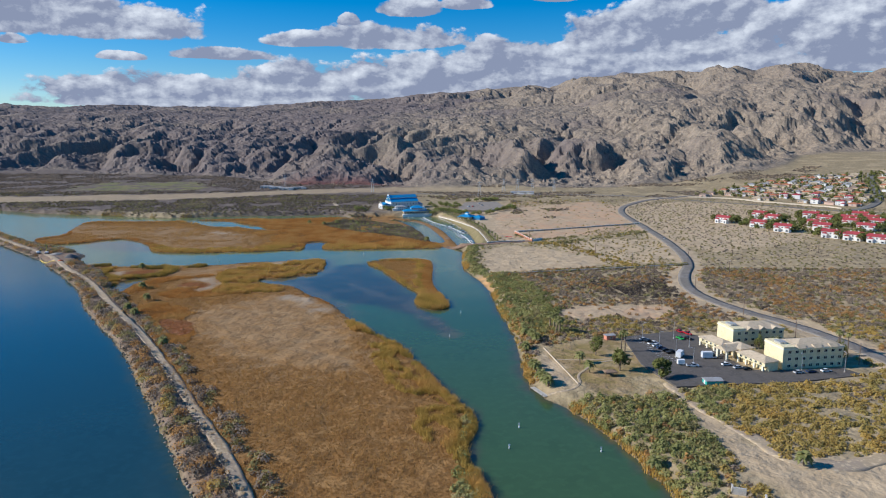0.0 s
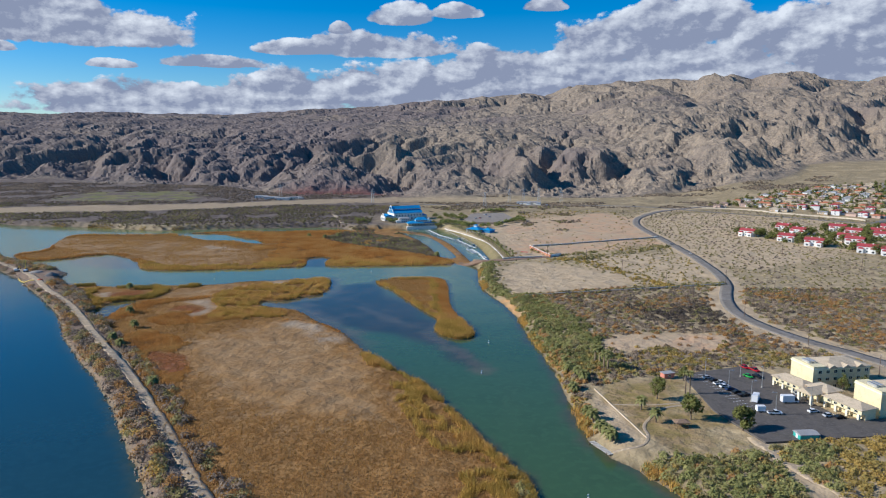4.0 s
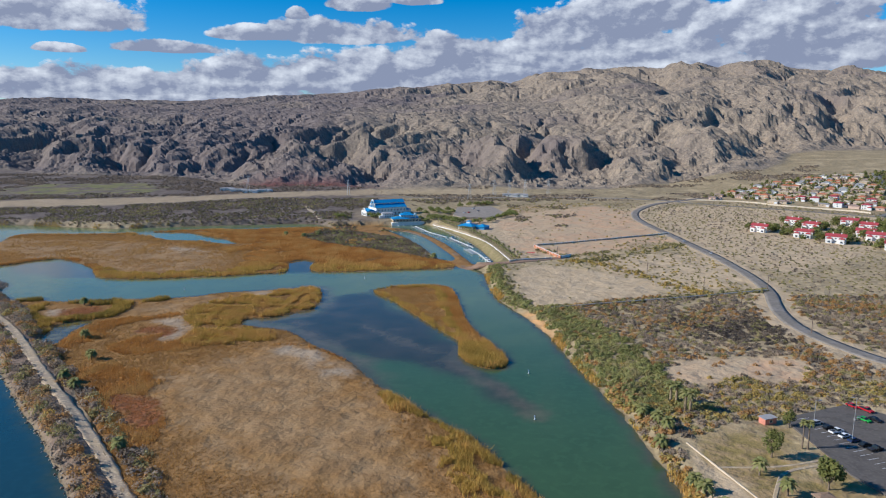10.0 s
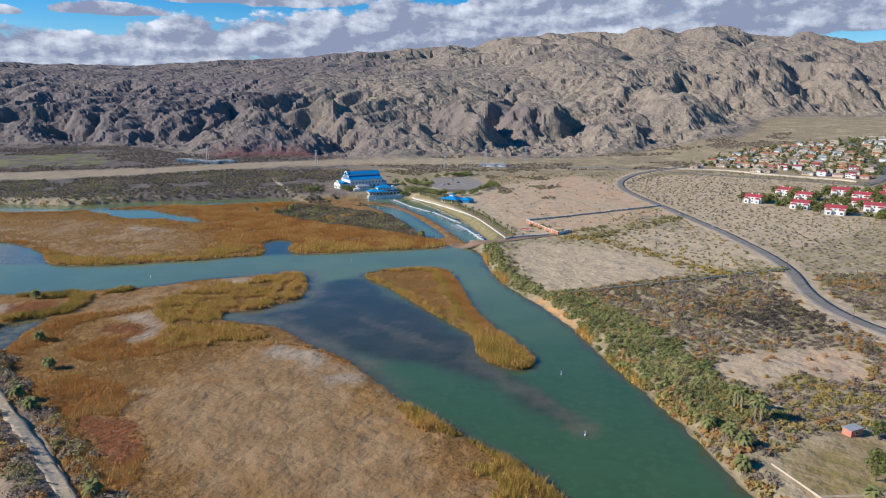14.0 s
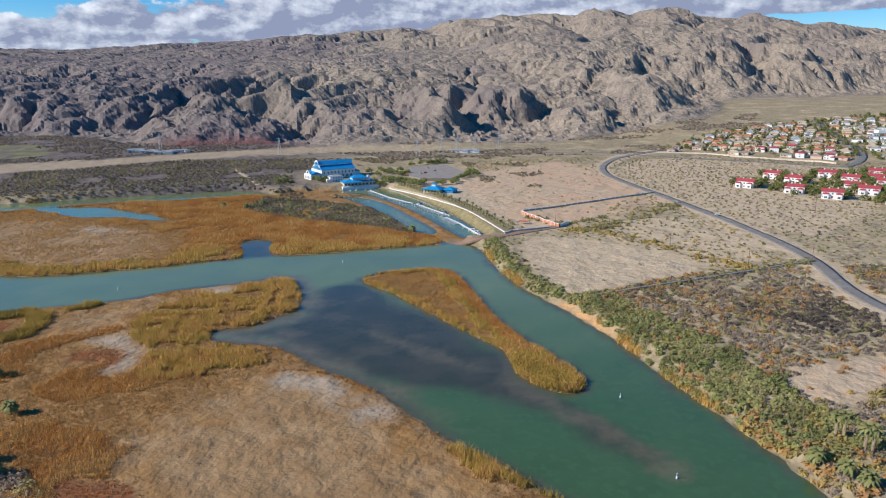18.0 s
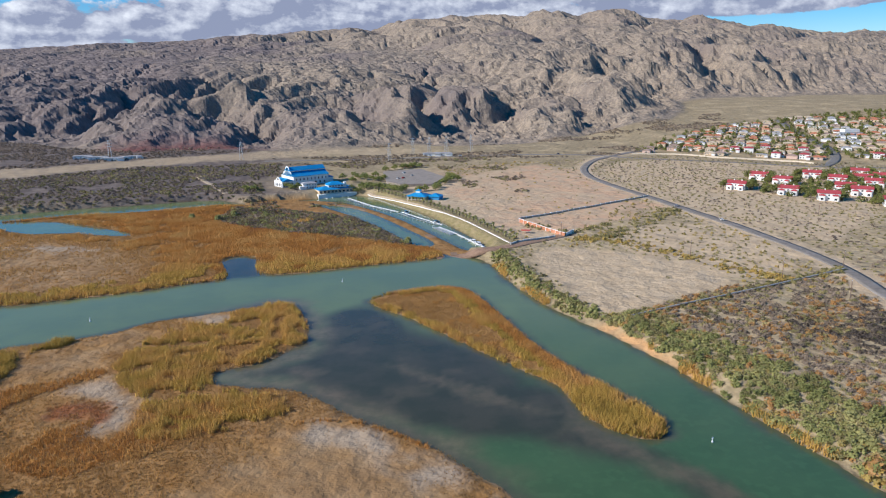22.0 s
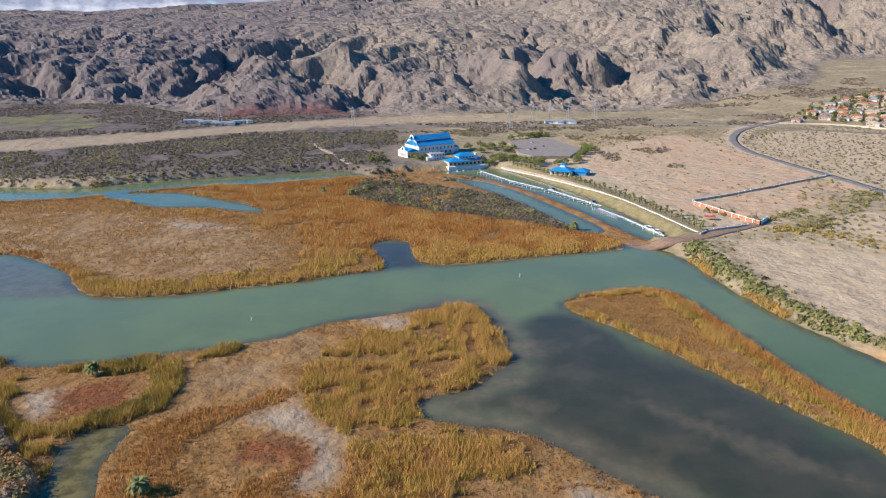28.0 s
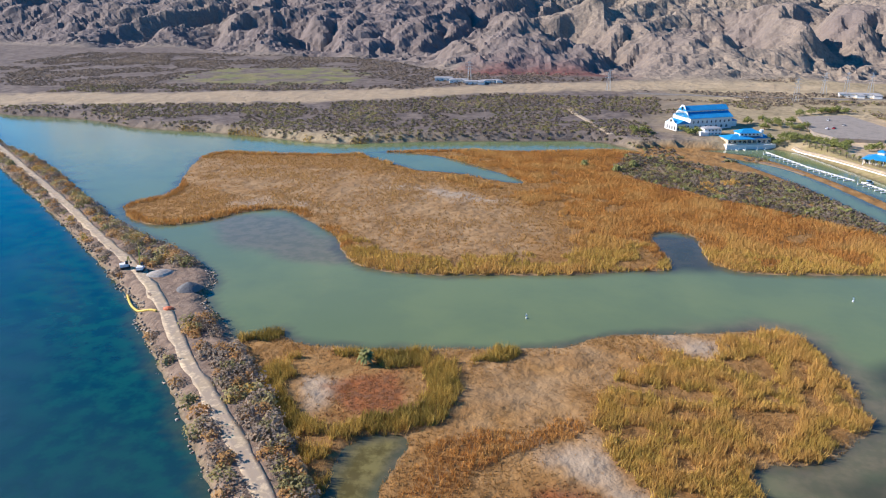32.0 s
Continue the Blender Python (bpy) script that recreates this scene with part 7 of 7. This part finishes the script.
# walls, pipe, gate
def masonry_wall(line, high, panel, post_gap, name, label, mat):
    ob = thing(name, label, "wall")
    p = np.array(line, float)
    for a, b in zip(p[:-1], p[1:]):
        n = max(1, int(np.hypot(*(b - a)) / post_gap))
        for k in range(n + 1):
            q = a + (b - a) * k / n
            z = gz(*q)
            bm = bmesh.new()
            box(bm, q[0] - 0.3, q[1] - 0.3, z - 0.5, q[0] + 0.3, q[1] + 0.3, z + high + 0.25)
            part("pier", bm, WHITE, ob)
            if k < n:
                e = a + (b - a) * (k + 1) / n
                bm = bmesh.new()
                flat_bar(bm, tuple(q), tuple(e), 0.25, z - 1, z + high - 0.25)
                part("panel", bm, mat, ob)
                bm = bmesh.new()
                flat_bar(bm, tuple(q), tuple(e), 0.4, z + high - 0.25, z + high)
                part("coping", bm, WHITE, ob)
    return ob


masonry_wall([(70, 674), (86, 622)], 2.6, 4, 5.0, "entrance_wall", "white and brick red ruined entrance wall", BRICK_RED)
masonry_wall([(86, 622), (96, 632)], 2.4, 4, 5.0, "entrance_wall", "white gate wall at the end of the dam", WHITE)
masonry_wall([(74, 684), (145, 715), (214, 748)], 1.5, 4, 6.0, "boundary_wall", "long low white boundary wall over bare dirt", plain("grey_block", (0.48, 0.42, 0.33), 0.9))
masonry_wall([(42, 606), (48, 611), (78, 621)], 1.3, 4, 5.0, "low_wall", "low pale wall beside the dam road", CONCRETE)
canopy = thing("red_canopy", "small flat red canopy shed on bare dirt", "shed")
bm = bmesh.new()
box(bm, -3.2, -1.8, 2.0, 3.2, 1.8, 2.25)
part("roof", bm, RED_PAINT, canopy)
for sx in (-3, 3):
    for sy in (-1.6, 1.6):
        bm = bmesh.new()
        cyl(bm, sx, sy, -0.3, 2.0, 0.08, 0.08, 6)
        part("post", bm, GALV, canopy)
put(canopy, 63, 638, -20)
pipe = thing("pipeline", "long pale grey pipe laid through the brush", "pipeline")
for a, b in (((54, 461), (84, 469.5)), ((84, 469.5), (114, 478)), ((114, 478), (144, 486)), ((144, 486), (174, 494.5)), ((174, 494.5), (204, 503))):
    za, zb = gz(*a) + 0.9, gz(*b) + 0.9
    v = Vector((b[0] - a[0], b[1] - a[1], zb - za))
    bm = bmesh.new()
    m = Matrix.Translation(((a[0] + b[0]) / 2, (a[1] + b[1]) / 2, (za + zb) / 2)) @ v.to_track_quat("Z", "Y").to_matrix().to_4x4()
    bmesh.ops.create_cone(bm, cap_ends=True, segments=10, radius1=0.45, radius2=0.45, depth=v.length, matrix=m)
    part("pipe", bm, plain("pipe_paint", (0.40, 0.38, 0.34), 0.7) if not bpy.data.materials.get("pipe_paint") else bpy.data.materials["pipe_paint"], pipe)
    bm = bmesh.new()
    box(bm, a[0] - 0.5, a[1] - 0.5, za - 1.6, a[0] + 0.5, a[1] + 0.5, za - 0.3)
    part("cradle", bm, CONCRETE, pipe)


# channel markers
def marker(x, y):
    ob = thing("channel_marker", "slim white channel marker standing in the water", "marker", "markers in the channel")
    bm = bmesh.new()
    cyl(bm, 0, 0, -2, 1.7, 0.09, 0.07, 8)
    part("post", bm, WHITE_PAINT, ob)
    bm = bmesh.new()
    cyl(bm, 0, 0, 0.0, 0.5, 0.28, 0.28, 10)
    part("float", bm, WHITE_PAINT, ob)
    bm = bmesh.new()
    box(bm, -0.3, -0.03, 1.0, 0.3, 0.03, 1.7)
    part("sign", bm, WHITE_PAINT, ob)
    ob.matrix_world = pose(x, y, 0)


for x, y in ((25.8, 305.8), (29.3, 357.3), (56, 172), (88, 172), (-190, 520), (-70, 560), (60, 190)):
    marker(x, y)

# ---- works on the dike ----
pile = thing("gravel_pile", "dark grey heap of crushed gravel on the dike", "gravel")
bm = bmesh.new()
rings = []
for k, (r, z) in enumerate(((7.5, -0.3), (6.2, 1.0), (4.2, 2.6), (2.0, 4.0), (0.5, 4.6))):
    rings.append([bm.verts.new((r * (1.15 if k < 3 else 1) * math.cos(a) * (1 + 0.07 * math.sin(3 * a + k)), r * math.sin(a) * (1 + 0.06 * math.cos(2 * a)), z)) for a in (2 * math.pi * i / 22 for i in range(22))])
for a, b in zip(rings[:-1], rings[1:]):
    for i in range(22):
        bm.faces.new((a[i], a[(i + 1) % 22], b[(i + 1) % 22], b[i]))
bm.faces.new(rings[-1])
part("mound", bm, plain("dark_gravel", (0.16, 0.155, 0.15), 0.95, spread_=0.3, size=0.8, bump=0.5), pile)
put(pile, -322, 515, 20, scale=0.62)
heap = thing("soil_heap", "low pale grey heap of soil beside the track", "soil")
bm = bmesh.new()
rings = []
for k, (r, z) in enumerate(((6, -0.3), (4.6, 0.8), (2.4, 1.7), (0.6, 2.1))):
    rings.append([bm.verts.new((r * 1.4 * math.cos(a), r * math.sin(a) * (1 + 0.1 * math.sin(3 * a)), z)) for a in (2 * math.pi * i / 18 for i in range(18))])
for a, b in zip(rings[:-1], rings[1:]):
    for i in range(18):
        bm.faces.new((a[i], a[(i + 1) % 18], b[(i + 1) % 18], b[i]))
bm.faces.new(rings[-1])
part("mound", bm, plain("pale_gravel", (0.40, 0.35, 0.29), 0.95, spread_=0.2, size=0.8), heap)
put(heap, -343, 527, 40, scale=0.7)


def excavator(x, y, turn, reach):
    ob = thing("excavator", "pale excavator with a raised boom on the dike", "excavator", "machines on the dike")
    for sy in (-1.1, 1.1):
        bm = bmesh.new()
        box(bm, -1.9, sy - 0.3, 0, 1.9, sy + 0.3, 0.9)
        bmesh.ops.bevel(bm, geom=bm.edges[:], offset=0.2, segments=2)
        part("track", bm, PLASTIC_DARK, ob)
    bm = bmesh.new()
    box(bm, -2.0, -1.3, 1.0, 1.4, 1.3, 2.2)
    bmesh.ops.bevel(bm, geom=bm.edges[:], offset=0.12, segments=1)
    part("body", bm, WHITE_PAINT, ob)
    bm = bmesh.new()
    box(bm, 0.2, -1.25, 2.2, 1.4, -0.1, 3.2)
    part("cab", bm, GLASS, ob)
    bm = bmesh.new()
    m = Matrix.Translation((1.0, 0.4, 2.0)) @ Matrix.Rotation(radians(14), 4, "Y") @ Matrix.Translation((0, 0, reach / 2))
    bmesh.ops.create_cube(bm, size=1, matrix=m @ Matrix.Diagonal((0.5, 0.4, reach, 1)))
    part("boom", bm, YELLOW, ob)
    bm = bmesh.new()
    top = Vector((1.0 + reach * math.sin(radians(14)), 0.4, 2.0 + reach * math.cos(radians(14))))
    bmesh.ops.create_cube(bm, size=1, matrix=Matrix.Translation(top + Vector((0.35, 0, -1.2))) @ Matrix.Rotation(radians(-12), 4, "Y") @ Matrix.Diagonal((0.35, 0.3, 2.8, 1)))
    part("arm", bm, YELLOW, ob)
    bm = bmesh.new()
    bmesh.ops.create_cube(bm, size=1, matrix=Matrix.Translation(top + Vector((0.7, 0, -2.8))) @ Matrix.Diagonal((0.8, 0.9, 0.7, 1)))
    part("bucket", bm, PLASTIC_DARK, ob)
    ob.matrix_world = pose(x, y, gz(x, y), 0, 0, turn)


excavator(-361, 529.5, 40, 3.0)
excavator(-352.5, 528, 110, 7.5)
boom = thing("floating_boom", "yellow floating silt barrier at the water's edge", "barrier")
q = rounded([(-345, 508), (-338, 500), (-331, 495), (-322, 493)], 2, False)
for a, b in zip(q[:-1], q[1:]):
    bm = bmesh.new()
    va, vb = Vector((*a, 0)), Vector((*b, 0))
    za, zb = max(gz(*a), 0.05) + 0.3, max(gz(*b), 0.05) + 0.3
    v = Vector((b[0] - a[0], b[1] - a[1], zb - za))
    bmesh.ops.create_cone(bm, cap_ends=True, segments=10, radius1=0.45, radius2=0.45, depth=v.length * 0.96, matrix=Matrix.Translation(((a[0] + b[0]) / 2, (a[1] + b[1]) / 2, (za + zb) / 2)) @ v.to_track_quat("Z", "Y").to_matrix().to_4x4())
    part("float", bm, YELLOW, boom)
tarp = thing("tarpaulin", "crumpled red orange tarpaulin over a heap", "tarpaulin")
bm = bmesh.new()
bmesh.ops.create_icosphere(bm, subdivisions=2, radius=1.0, matrix=Matrix.Diagonal((2.2, 1.5, 1.1, 1)))
for v in bm.verts:
    v.co *= 1 + 0.18 * noise.noise(v.co * 1.3)
    v.co.z = max(v.co.z, -0.1)
part("cover", bm, plain("orange_tarp", (0.62, 0.17, 0.07), 0.6), tarp)
put(tarp, -319, 496)


# ---- houses ----
def house(w, d, high, wall_mat, roof_mat, label, storeys=1, group="houses of the estate", rise=1.7, name="house"):
    ob = thing(name, label, "house", group)
    bm = bmesh.new()
    box(bm, -w / 2, -d / 2, -2.5, w / 2, d / 2, high)
    part("wall", bm, wall_mat, ob)
    bm = bmesh.new()
    hip(bm, -w / 2, -d / 2, w / 2, d / 2, high + 0.1, rise, 0.6)
    part("roof", bm, roof_mat, ob)
    bm = bmesh.new()
    box(bm, w * 0.2, -d / 2 - 4.0, -2.5, w / 2 + 1.2, -d / 2, 2.9)
    part("garage", bm, wall_mat, ob)
    bm = bmesh.new()
    hip(bm, w * 0.2, -d / 2 - 4.0, w / 2 + 1.2, -d / 2 + 0.4, 3.0, 1.2, 0.5)
    part("garage_roof", bm, roof_mat, ob)
    bm = bmesh.new()
    box(bm, w * 0.26, -d / 2 - 4.06, 0, w / 2 + 0.8, -d / 2 - 4.0, 2.3)
    part("garage_door", bm, WHITE_PAINT, ob)
    for s in range(storeys):
        for xx in (-w * 0.36, -w * 0.08):
            window(ob, xx, -d / 2 - 0.01, 1.5 + 2.9 * s, 0, 1.6, 1.2, WHITE_PAINT)
        window(ob, -w / 2 - 0.01, 0, 1.5 + 2.9 * s, -90, 1.6, 1.2, WHITE_PAINT)
    return ob


def far_house(w, d, high, wall_mat, roof_mat, label):
    ob = thing("house", label, "house", "far houses on the slope")
    bm = bmesh.new()
    box(bm, -w / 2, -d / 2, -3.5, w / 2, d / 2, high)
    part("wall", bm, wall_mat, ob)
    bm = bmesh.new()
    hip(bm, -w / 2, -d / 2, w / 2, d / 2, high + 0.1, 1.6, 0.6)
    part("roof", bm, roof_mat, ob)
    bm = bmesh.new()
    box(bm, w * 0.1, -d / 2 - 3.5, -3.5, w / 2, -d / 2, 2.8)
    part("garage", bm, wall_mat, ob)
    window(ob, -w * 0.25, -d / 2 - 0.01, 1.5, 0, 2.0, 1.3, WHITE_PAINT)
    return ob


models = [house(12, 10, 3.3, PINK_WALL, TERRA, "pinkish stucco house with a terracotta tile roof"), house(12.5, 10.5, 3.4, TAN_WALL, BROWN_TILE, "tan stucco house with a brown tile roof"),
          house(11, 10, 6.0, TAN_WALL, TERRA, "two-storey tan house with an orange tile roof", 2), house(12, 10, 3.3, TAN_WALL, GREY_ROOF, "tan house with a grey flat roof", rise=0.6),
          house(11, 10.5, 5.8, WHITE, RED_TILE, "two-storey white house with a red tile roof", 2), house(12.5, 10, 3.4, PINK_WALL, BROWN_TILE, "pinkish stucco house with a brown tile roof"),
          house(13, 10.5, 3.4, TAN_WALL, ROOF_TAN, "tan ranch house with a sandy shingle roof")]
far_models = [far_house(13, 10, 3.2, TAN_WALL, BROWN_TILE, "far tan house with a brown roof"), far_house(12, 10, 3.2, WHITE, GREY_ROOF, "far white house with a grey roof"),
              far_house(12.5, 10, 3.2, TAN_WALL, TERRA, "far tan house with a terracotta roof"), far_house(13, 10.5, 3.2, TAN_WALL, ROOF_TAN, "far sandy house with a pale tan roof")]
ahead, back = np.array([0.8, -0.6]), np.array([0.6, 0.8])
hr = np.random.default_rng(5)
used = set()
sites = []
for row in range(17):
    for k in range(-24, 56):
        sites.append(np.array([352, 1052]) + ahead * (k * 16.0 + hr.uniform(-2.5, 2.5)) + back * (row * 25 + 10 + (row % 2) * 5))
sites = np.array(sites)
sx, sy = sites.T
free = (inside(sx, sy, ESTATE) > 9) & (along(sx, sy, [(500, 876), (545, 910), (577, 944), (610, 1005), (647, 1102), (720, 1250)]) > 15) & (sx < 900)
sites = sites[free & (sheet_height(sx, sy)[6] < -25) & (hr.uniform(0, 1, len(sx)) < 0.9)]
depth = (sites - np.array([352, 1052])) @ back
for i, q in enumerate(sites):
    some = models if depth[i] < 75 else far_models
    ob = some[int(hr.integers(0, len(some)))]
    turn = -36.9 + (180 if hr.uniform() < 0.4 else 0) + hr.uniform(-5, 5) + (90 if hr.uniform() < 0.15 else 0)
    if ob.name not in used:
        used.add(ob.name)
        put(ob, q[0], q[1], turn)
    else:
        again(ob, q[0], q[1], turn)
for m, ob in enumerate(models + far_models):
    if ob.name not in used:
        put(ob, 700 + 20 * m, 1100)
garden = tree(6.5, 8.0, 51, "dark green garden tree among the houses", leaves=150, group="garden trees")
put(garden, sites[0][0] + 9, sites[0][1] + 8)
for i, q in enumerate(sites):
    for k in range(2 if depth[i] < 70 else 0):
        if hr.uniform() < 0.75:
            again(garden, q[0] + hr.uniform(7, 11) * (1 - 2 * k), q[1] + hr.uniform(4, 10), 77 * i)
gx, gy = spread(340, 1000, 700, 1300, 10.5)
some = (inside(gx, gy, ESTATE) > 2) & ((np.stack([gx, gy], 1) - np.array([352, 1052])) @ back > 20) & (rng.uniform(0, 1, gx.size) < 0.75)
gx, gy = gx[some], gy[some]
size = rng.uniform(0.6, 1.3, gx.size)
v, f, t = leaf_shells(gx, gy, ground_z(gx, gy) + 0.8, 2.6 * size, 4.6 * size, 40, rng.uniform(0.1, 0.7, gx.size), 0.34)
stuff("garden_greenery", v, f, t, TREE_LEAF, "dark green garden trees and hedges among far houses", "trees")
CONDO_SITES = [(314, 764, -50), (340, 727, -40), (352, 692, -35), (372, 812, -50), (430, 808, -35), (430, 772, -45), (402, 730, -38), (398, 706, -38), (445, 742, -40), (455, 768, -45),
               (486, 806, -40), (470, 740, -40), (384, 655, -35), (398, 640, -35), (412, 624, -35), (375, 780, -50), (440, 700, -38), (480, 770, -42)]
gx, gy = spread(300, 610, 600, 860, 9)
some = (inside(gx, gy, CONDOS) > 6) & (np.min([np.hypot(gx - c[0], gy - c[1]) for c in CONDO_SITES], axis=0) > 9.5) & (rng.uniform(0, 1, gx.size) < 0.62)
gx, gy = gx[some], gy[some]
size = rng.uniform(0.5, 1.25, gx.size)
v, f, t = leaf_shells(gx, gy, ground_z(gx, gy) + 0.3, 3.0 * size, 4.6 * size, 60, rng.uniform(0.0, 0.6, gx.size), 0.28)
stuff("courtyard_greenery", v, f, t, TREE_LEAF, "dark green trees and hedges round the white condos", "trees")
estate_wall = thing("estate_wall", "long cream garden wall in front of the houses", "wall")
q = rounded([(345, 1040), (398, 1017), (434, 970), (487, 932), (508, 900)], 2, False)
for a, b in zip(q[:-1], q[1:]):
    bm = bmesh.new()
    z = gz(*a)
    flat_bar(bm, tuple(a), tuple(b), 0.3, z - 1.5, z + 1.8)
    part("panel", bm, plain("cream_wall", (0.66, 0.56, 0.42), 0.9) if not bpy.data.materials.get("cream_wall") else bpy.data.materials["cream_wall"], estate_wall)


def condo(w, d, label):
    ob = thing("condo", label, "apartment house", "white condos with red roofs")
    bm = bmesh.new()
    box(bm, -w / 2, -d / 2, -2, w / 2, d / 2, 6.2)
    part("wall", bm, WHITE, ob)
    bm = bmesh.new()
    hip(bm, -w / 2, -d / 2, w / 2, d / 2, 6.3, 2.2, 0.5, gable=True)
    part("roof", bm, RED_TILE, ob)
    for sx in (-w * 0.3, w * 0.3):
        bm = bmesh.new()
        box(bm, sx - 2.2, -d / 2 - 2.2, -2, sx + 2.2, -d / 2, 4.4)
        part("bay", bm, WHITE, ob)
        bm = bmesh.new()
        hip(bm, sx - 2.2, -d / 2 - 2.2, sx + 2.2, -d / 2 + 0.5, 4.5, 1.1, 0.3)
        part("bay_roof", bm, RED_TILE, ob)
        window(ob, sx, -d / 2 - 2.21, 1.5, 0, 2.0, 1.6, WHITE_PAINT)
    for k in range(5):
        for s in range(2):
            window(ob, -w / 2 + 1.6 + k * (w - 3.2) / 4, -d / 2 - 0.01, 1.6 + 2.9 * s, 0, 1.3, 1.3, WHITE_PAINT)
    for k in range(2):
        window(ob, -w / 2 - 0.01, -d * 0.22 + k * d * 0.44, 4.4, -90, 1.3, 1.3, WHITE_PAINT)
        bm = bmesh.new()
        box(bm, -w * 0.2 + k * w * 0.4, -0.5, 7, -w * 0.2 + k * w * 0.4 + 1, 0.5, 9.4)
        part("chimney", bm, WHITE, ob)
    return ob


first = condo(17, 11, "white two-storey condo building with a red tile roof")
put(first, *CONDO_SITES[0])
for x, y, a in CONDO_SITES[1:]:
    again(first, x, y, a)
yard_tree = tree(9.0, 10.5, 52, "dense dark green tree between the condos", leaves=320, group="trees between the condos")
put(yard_tree, CONDO_SITES[0][0] + 13, CONDO_SITES[0][1] - 2)
for i, (cx, cy, a) in enumerate(CONDO_SITES):
    for k in range(6):
        b = radians(a) + (0.4, 1.2, 2.0, 2.8, 3.3, -0.3)[k]
        x, y = cx + (11 + 4 * hr.uniform()) * math.cos(b), cy + (9 + 4 * hr.uniform()) * math.sin(b)
        if all(math.hypot(x - c[0], y - c[1]) > 8.5 for c in CONDO_SITES):
            again(yard_tree, x, y, 77 * i + 50 * k)
office = building("estate_office", "large white flat-roofed building above the houses", "building", 678, 1058, -10)
bm = bmesh.new()
box(bm, 0, 0, -3, 34, 16, 6)
part("wall", bm, WHITE, office)
bm = bmesh.new()
box(bm, 8, 2, 6, 30, 14, 10.5)
part("upper_wall", bm, WHITE, office)
for k in range(8):
    window(office, 3 + 4 * k, -0.01, 3.5, 0, 2.4, 1.8, WHITE_PAINT)
bm = bmesh.new()
box(bm, -0.4, -0.4, 6.01, 34.4, 16.4, 6.3)
part("roof_edge", bm, GREY_ROOF, office)

# ---- the valley: pylons, sheds and trailers ----
def pylon(high):
    ob = thing("power_pylon", "grey lattice power pylon on the valley floor", "pylon", "pylons across the valley")
    for sx in (-1, 1):
        for sy in (-1, 1):
            bm = bmesh.new()
            tapered(bm, [(sx * 2.2, sy * 2.2, -1), (sx * 0.5, sy * 0.5, high)], [0.22, 0.16], 4)
            part("leg", bm, GALV, ob)
    for k, z in enumerate((high * 0.62, high * 0.78, high * 0.94)):
        bm = bmesh.new()
        box(bm, -4.2 + k * 0.5, -0.2, z, 4.2 - k * 0.5, 0.2, z + 0.35)
        part("cross_arm", bm, GALV, ob)
    return ob


first = pylon(23)
put(first, 23, 1056, 20)
for x, y in ((147, 1128), (-160, 1110), (-330, 1170), (85, 1112), (110, 1118), (62, 1108)):
    again(first, x, y, 20)
valley_shed = house(22, 10, 3.6, WHITE, GREY_ROOF, "long white shed on the valley floor", rise=0.8, group="sheds of the valley", name="shed")
put(valley_shed, -362, 1165, 10)
for x, y, a in ((-340, 1150, 15), (-318, 1136, 12), (85, 1096, -10), (100, 1093, -10), (-300, 1150, 30)):
    again(valley_shed, x, y, a)
for x, y, paint in ((-20, 1071, "white"), (120, 1077, "white"), (250, 1060, "dark blue"), (214, 700, "silver"), (217, 640, "white")):
    car(x, y, 80 if x > 210 and y < 800 else 0, paint, "car", z=gz(x, y) + 0.35)
